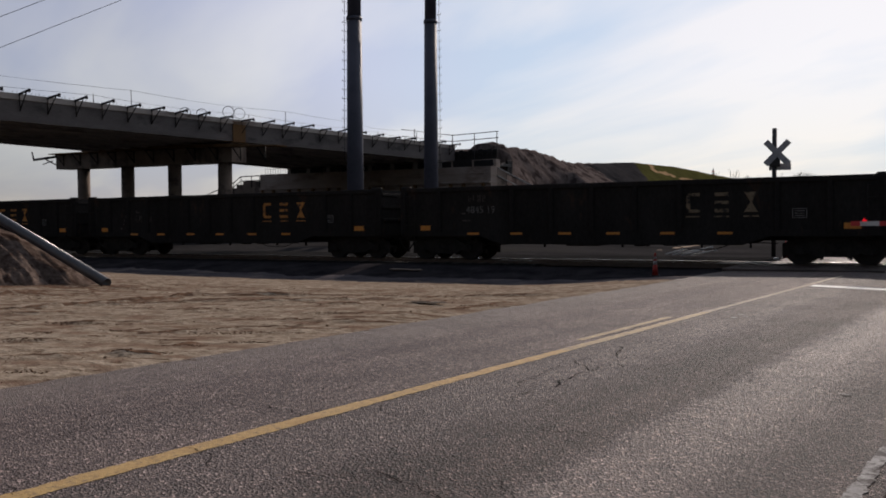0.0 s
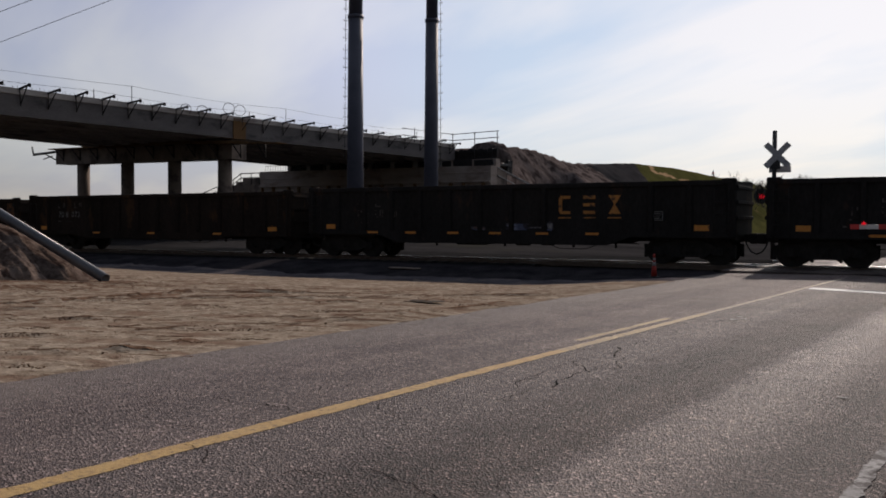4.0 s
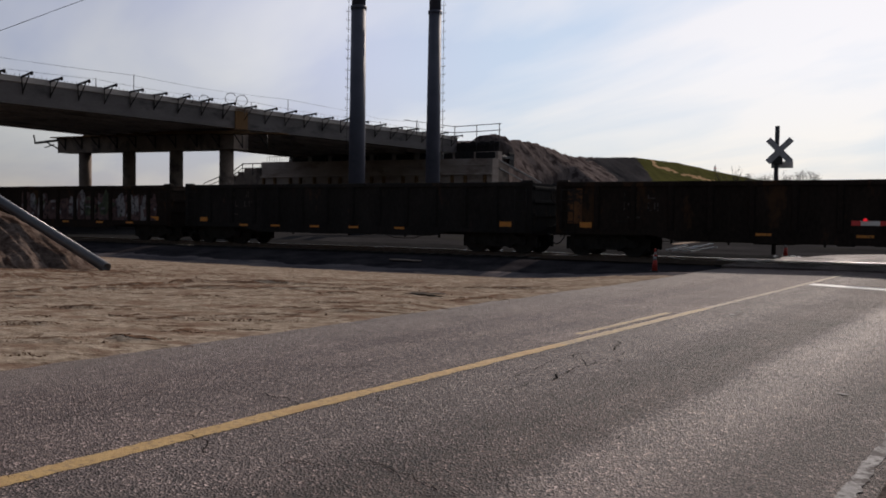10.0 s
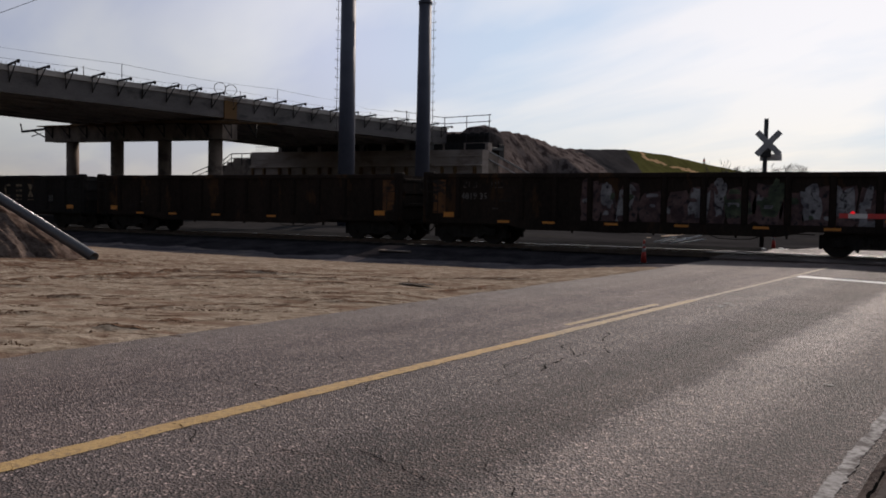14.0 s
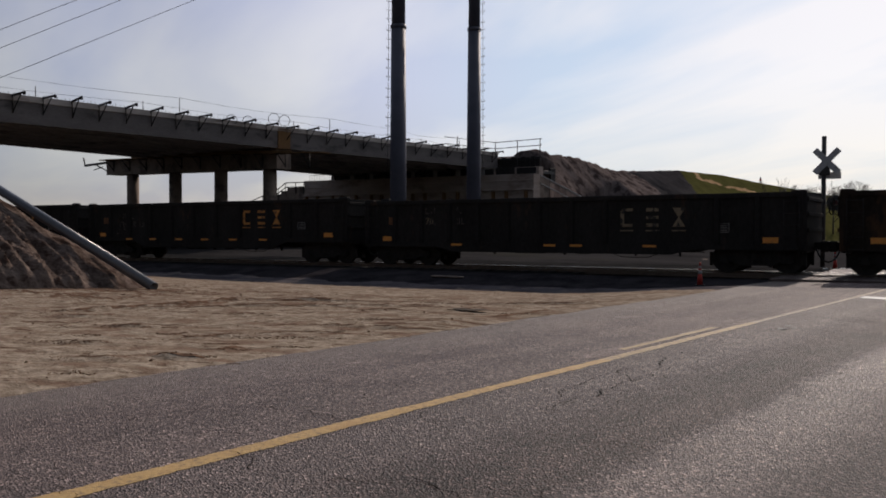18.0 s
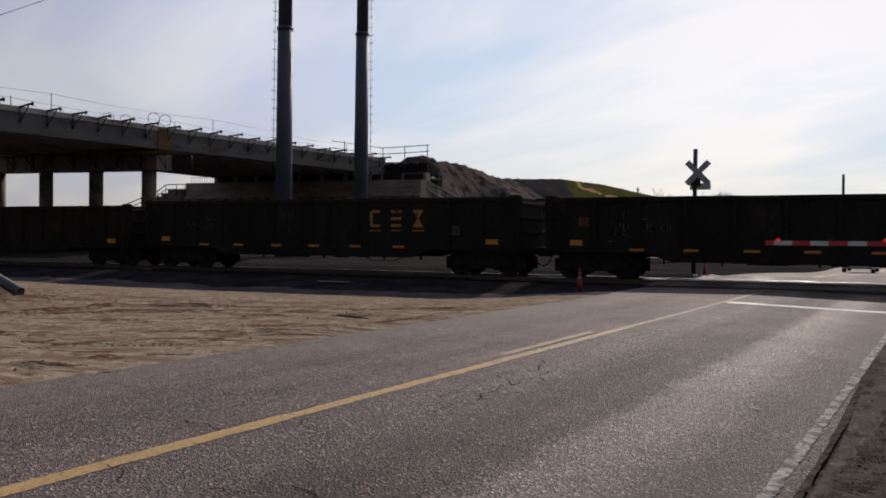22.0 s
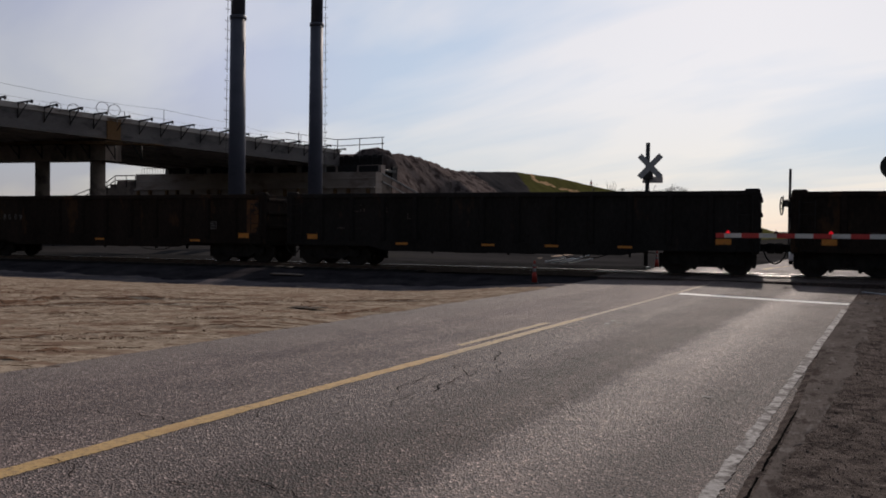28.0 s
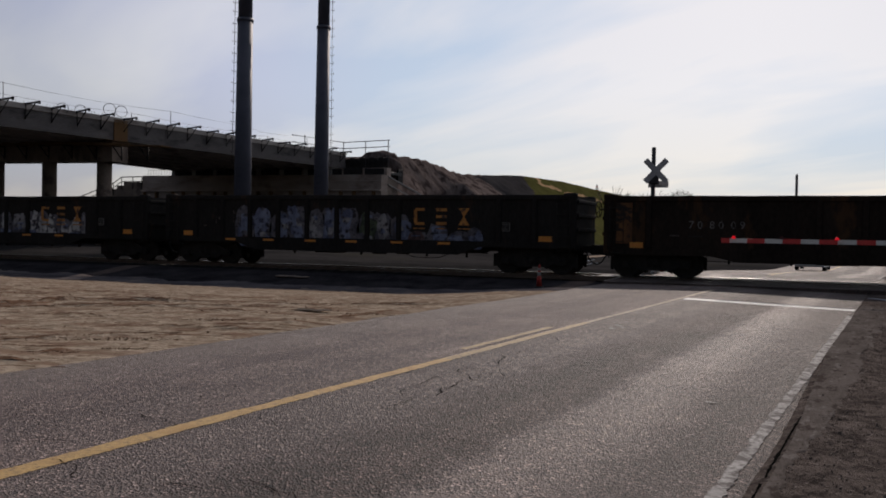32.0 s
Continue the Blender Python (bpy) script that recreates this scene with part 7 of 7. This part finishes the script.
waiting_car(58.0, 5.35, VAN_WHITE, "white car waiting on the road beyond the crossing", False)
waiting_car(74.0, 5.6, CAR_GREY, "dark grey tall car waiting behind a white car", True)


# ---- far trees ----
def bare_tree(x, y, z, h, seed, label="small bare tree far beyond the track", slim=False):
    r = random.Random(seed)
    g = thing("bare_tree", label, "tree", pose(x, y, z), group="bare trees")
    bm = bmesh.new()
    tube(bm, (0, 0, 0), (0, 0, h * 0.55), h * 0.016, h * 0.010, n=6)
    part("trunk", bm, BARK, g)
    bm = bmesh.new()
    spread = 0.5 if slim else 0.9

    def limb(p, d, l, rad, n):
        q = p + d * l
        tube(bm, p, q, rad, rad * 0.6, n=4)
        if n:
            for _ in range(3 if n > 1 or not slim else 2):
                e = (d + Vector((r.uniform(-spread, spread), r.uniform(-spread, spread), r.uniform(-.15, .5)))).normalized()
                limb(q, e, l * r.uniform(0.6, 0.85), max(0.012, rad * 0.6), n - 1)
    for k in range(3 if slim else 5):
        limb(Vector((0, 0, h * (0.3 + 0.06 * k))), Vector((r.uniform(-spread, spread), r.uniform(-spread, spread), 0.8)).normalized(), h * 0.2, h * 0.007, 3 if slim else 4)
    most = max(v.co.z for v in bm.verts)
    for v in bm.verts:
        v.co.z = h * 0.3 + (v.co.z - h * 0.3) * (h * 0.7) / (most - h * 0.3)
    part("crown", bm, BARK, g)
    return g


for n, (az, d, top) in enumerate(((-10.43, 150, 10.2), (-9.75, 150, 9.3), (-9.3, 156, 9.6), (-8.95, 150, 9.3), (-8.35, 160, 9.6), (-7.9, 150, 9.0), (-7.15, 150, 9.7), (-6.7, 158, 10.2), (-6.25, 150, 9.5))):
    a = radians(az)
    bare_tree(d * math.sin(a), d * math.cos(a), -0.6, top, 40 + n, slim=n == 0)


def spire_tree():
    g = thing("red_tower", "small red and white lattice tower far beyond the bank", "tower", Matrix.Translation(rd(157, 52.0, 7.9)) @ Matrix.Scale(0.62, 4))
    for i in range(8):
        bm = bmesh.new()
        z0, z1 = i * 0.55, (i + 1) * 0.55
        w0, w1 = 1.0 * (1 - i / 8.4), 1.0 * (1 - (i + 1) / 8.4)
        for s in range(4):
            a, b = math.tau * s / 4, math.tau * (s + 1) / 4
            tube(bm, (w0 * math.cos(a), w0 * math.sin(a), z0), (w1 * math.cos(a), w1 * math.sin(a), z1), 0.07, n=4)
            tube(bm, (w0 * math.cos(a), w0 * math.sin(a), z0), (w1 * math.cos(b), w1 * math.sin(b), z1), 0.05, n=4)
        part("lattice_section", bm, WHITE_PAINT if i % 2 else RED_PAINT, g)


spire_tree()


# ---- the bicycle that noses in for a moment ----
def bicycle():
    g = thing("bicycle", "bicycle with knobbly black tyres and a red mudguard", "bicycle")
    R = 0.335

    def wheel(x):
        bm = bmesh.new()
        n = 40
        for k, (rr, rad) in enumerate(((R - 0.034, 0.034),)):
            polytube(bm, [(rr * math.cos(i * math.tau / n), 0, rr * math.sin(i * math.tau / n)) for i in range(n)], rad, 10, True)
        for i in range(60):
            a = i * math.tau / 60
            box(bm, R - 0.004, R + 0.006, -0.018, 0.018, -0.008, 0.008, m=Matrix.Rotation(a, 4, "Y"))
        w = part("wheel", bm, TYRE, g, "knobbly black tyre", m=pose(x, 0, R))
        bm = bmesh.new()
        rr = R - 0.080
        polytube(bm, [(rr * math.cos(i * math.tau / n), 0, rr * math.sin(i * math.tau / n)) for i in range(n)], 0.017, 8, True)
        part("rim", bm, GALV, w, "grey metal rim")
        bm = bmesh.new()
        for i in range(28):
            a = i * math.tau / 28
            b = a + (0.5 if i % 2 else -0.5)
            tube(bm, (0.02 * math.cos(b), (0.03 if i % 4 < 2 else -0.03), 0.02 * math.sin(b)), ((R - 0.07) * math.cos(a), 0, (R - 0.085) * math.sin(a)), 0.0026, n=4)
        tube(bm, (0, -0.045, 0), (0, 0.045, 0), 0.022, n=10)
        part("spokes", bm, WIRE, w)
        return w
    wf, wr = wheel(0.0), wheel(-1.05)

    def bars(name, segs, mt, label=""):
        bm = bmesh.new()
        for a, b, r in segs:
            tube(bm, a, b, r, n=8)
        return part(name, bm, mt, g, label)
    bars("fork", [((0, 0.055, R), (-0.17, 0.05, 0.78), 0.013), ((0, -0.055, R), (-0.17, -0.05, 0.78), 0.013), ((-0.17, -0.05, 0.78), (-0.17, 0.05, 0.78), 0.018)], BLACK_GEAR)
    bars("frame", [((-0.17, 0, 0.76), (-0.20, 0, 0.90), 0.02), ((-0.18, 0, 0.80), (-0.62, 0, 0.30), 0.02), ((-0.2, 0, 0.88), (-0.75, 0, 0.80), 0.018), ((-0.62, 0, 0.30), (-0.78, 0, 0.88), 0.018), ((-0.62, 0.04, 0.30), (-1.05, 0.06, R), 0.011), ((-0.62, -0.04, 0.30), (-1.05, -0.06, R), 0.011), ((-0.75, 0.02, 0.80), (-1.05, 0.06, R), 0.009), ((-0.75, -0.02, 0.80), (-1.05, -0.06, R), 0.009)], RED_PAINT)
    bars("handlebar", [((-0.20, 0, 0.88), (-0.22, 0, 0.98), 0.014), ((-0.22, -0.3, 0.99), (-0.22, 0.3, 0.99), 0.012)], BLACK_GEAR)
    bars("saddle", [((-0.78, 0, 0.88), (-0.79, 0, 0.94), 0.013), ((-0.66, 0, 0.955), (-0.92, 0, 0.965), 0.045)], BLACK_GEAR)
    bm = bmesh.new()
    for i in range(10):
        a, b = radians(84 + i * 8), radians(84 + (i + 1) * 8)
        tube(bm, (0.365 * math.cos(a), 0, R + 0.365 * math.sin(a)), (0.365 * math.cos(b), 0, R + 0.365 * math.sin(b)), 0.022, n=6)
    part("mudguard", bm, RED_PAINT, g, "short red mudguard")
    return g, wf, wr


BIKE = bicycle()


# ---- what moves ----
def motions():
    for k, car in CARS:
        off = CAR_L * (0.5 - k)
        walk(car, [(t, pose(train_at(t) + off, YC, RAIL_Z + GRADE * (train_at(t) + off + 2.0), 0, -math.degrees(math.atan(GRADE)), 0)) for t in steps(0, 32, 2.0)])
        for o in car.children_recursive:
            if not o.name.startswith("wheelset"):
                continue
            x, rows = o.matrix_basis.translation.x, []
            lo, hi = -52.0, 12.0
            n = 0
            for i in range(481):
                t = i / 15.0
                p = train_at(t) + off
                if lo < p < hi or i in (0, 480):
                    rows.append((t, pose(x, 0, WHEEL_R, 0, math.degrees(max(lo, min(hi, p)) / WHEEL_R) % 360, 0)))
            walk(o, rows)
    bike, wf, wr = BIKE
    # it rolls in at the corner of the view, stops, and is drawn back
    way = [(0.0, -2.2), (20.5, -2.2), (20.9, -1.3), (21.1, -0.50), (21.2, -0.22), (21.3, -0.07), (21.4, 0.0), (21.6, -0.01), (21.8, -0.10), (22.0, -0.34), (22.6, -1.8), (32.0, -1.8)]
    m0 = pose(-3.18, 2.315, -0.03, 0, 0, 97)
    walk(bike, [(t, m0 @ pose(s, 0, 0)) for t, s in way])
    fine = [(0.0, -2.2), (20.5, -2.2)] + [(20.5 + i * 0.1, float(np.interp(20.5 + i * 0.1, [t for t, _ in way], [s for _, s in way]))) for i in range(1, 21)] + [(22.6, -1.8), (32.0, -1.8)]
    for w, x in ((wf, 0.0), (wr, -1.05)):
        walk(w, [(t, pose(x, 0, 0.335, 0, math.degrees(s / 0.335), 0)) for t, s in fine])


motions()
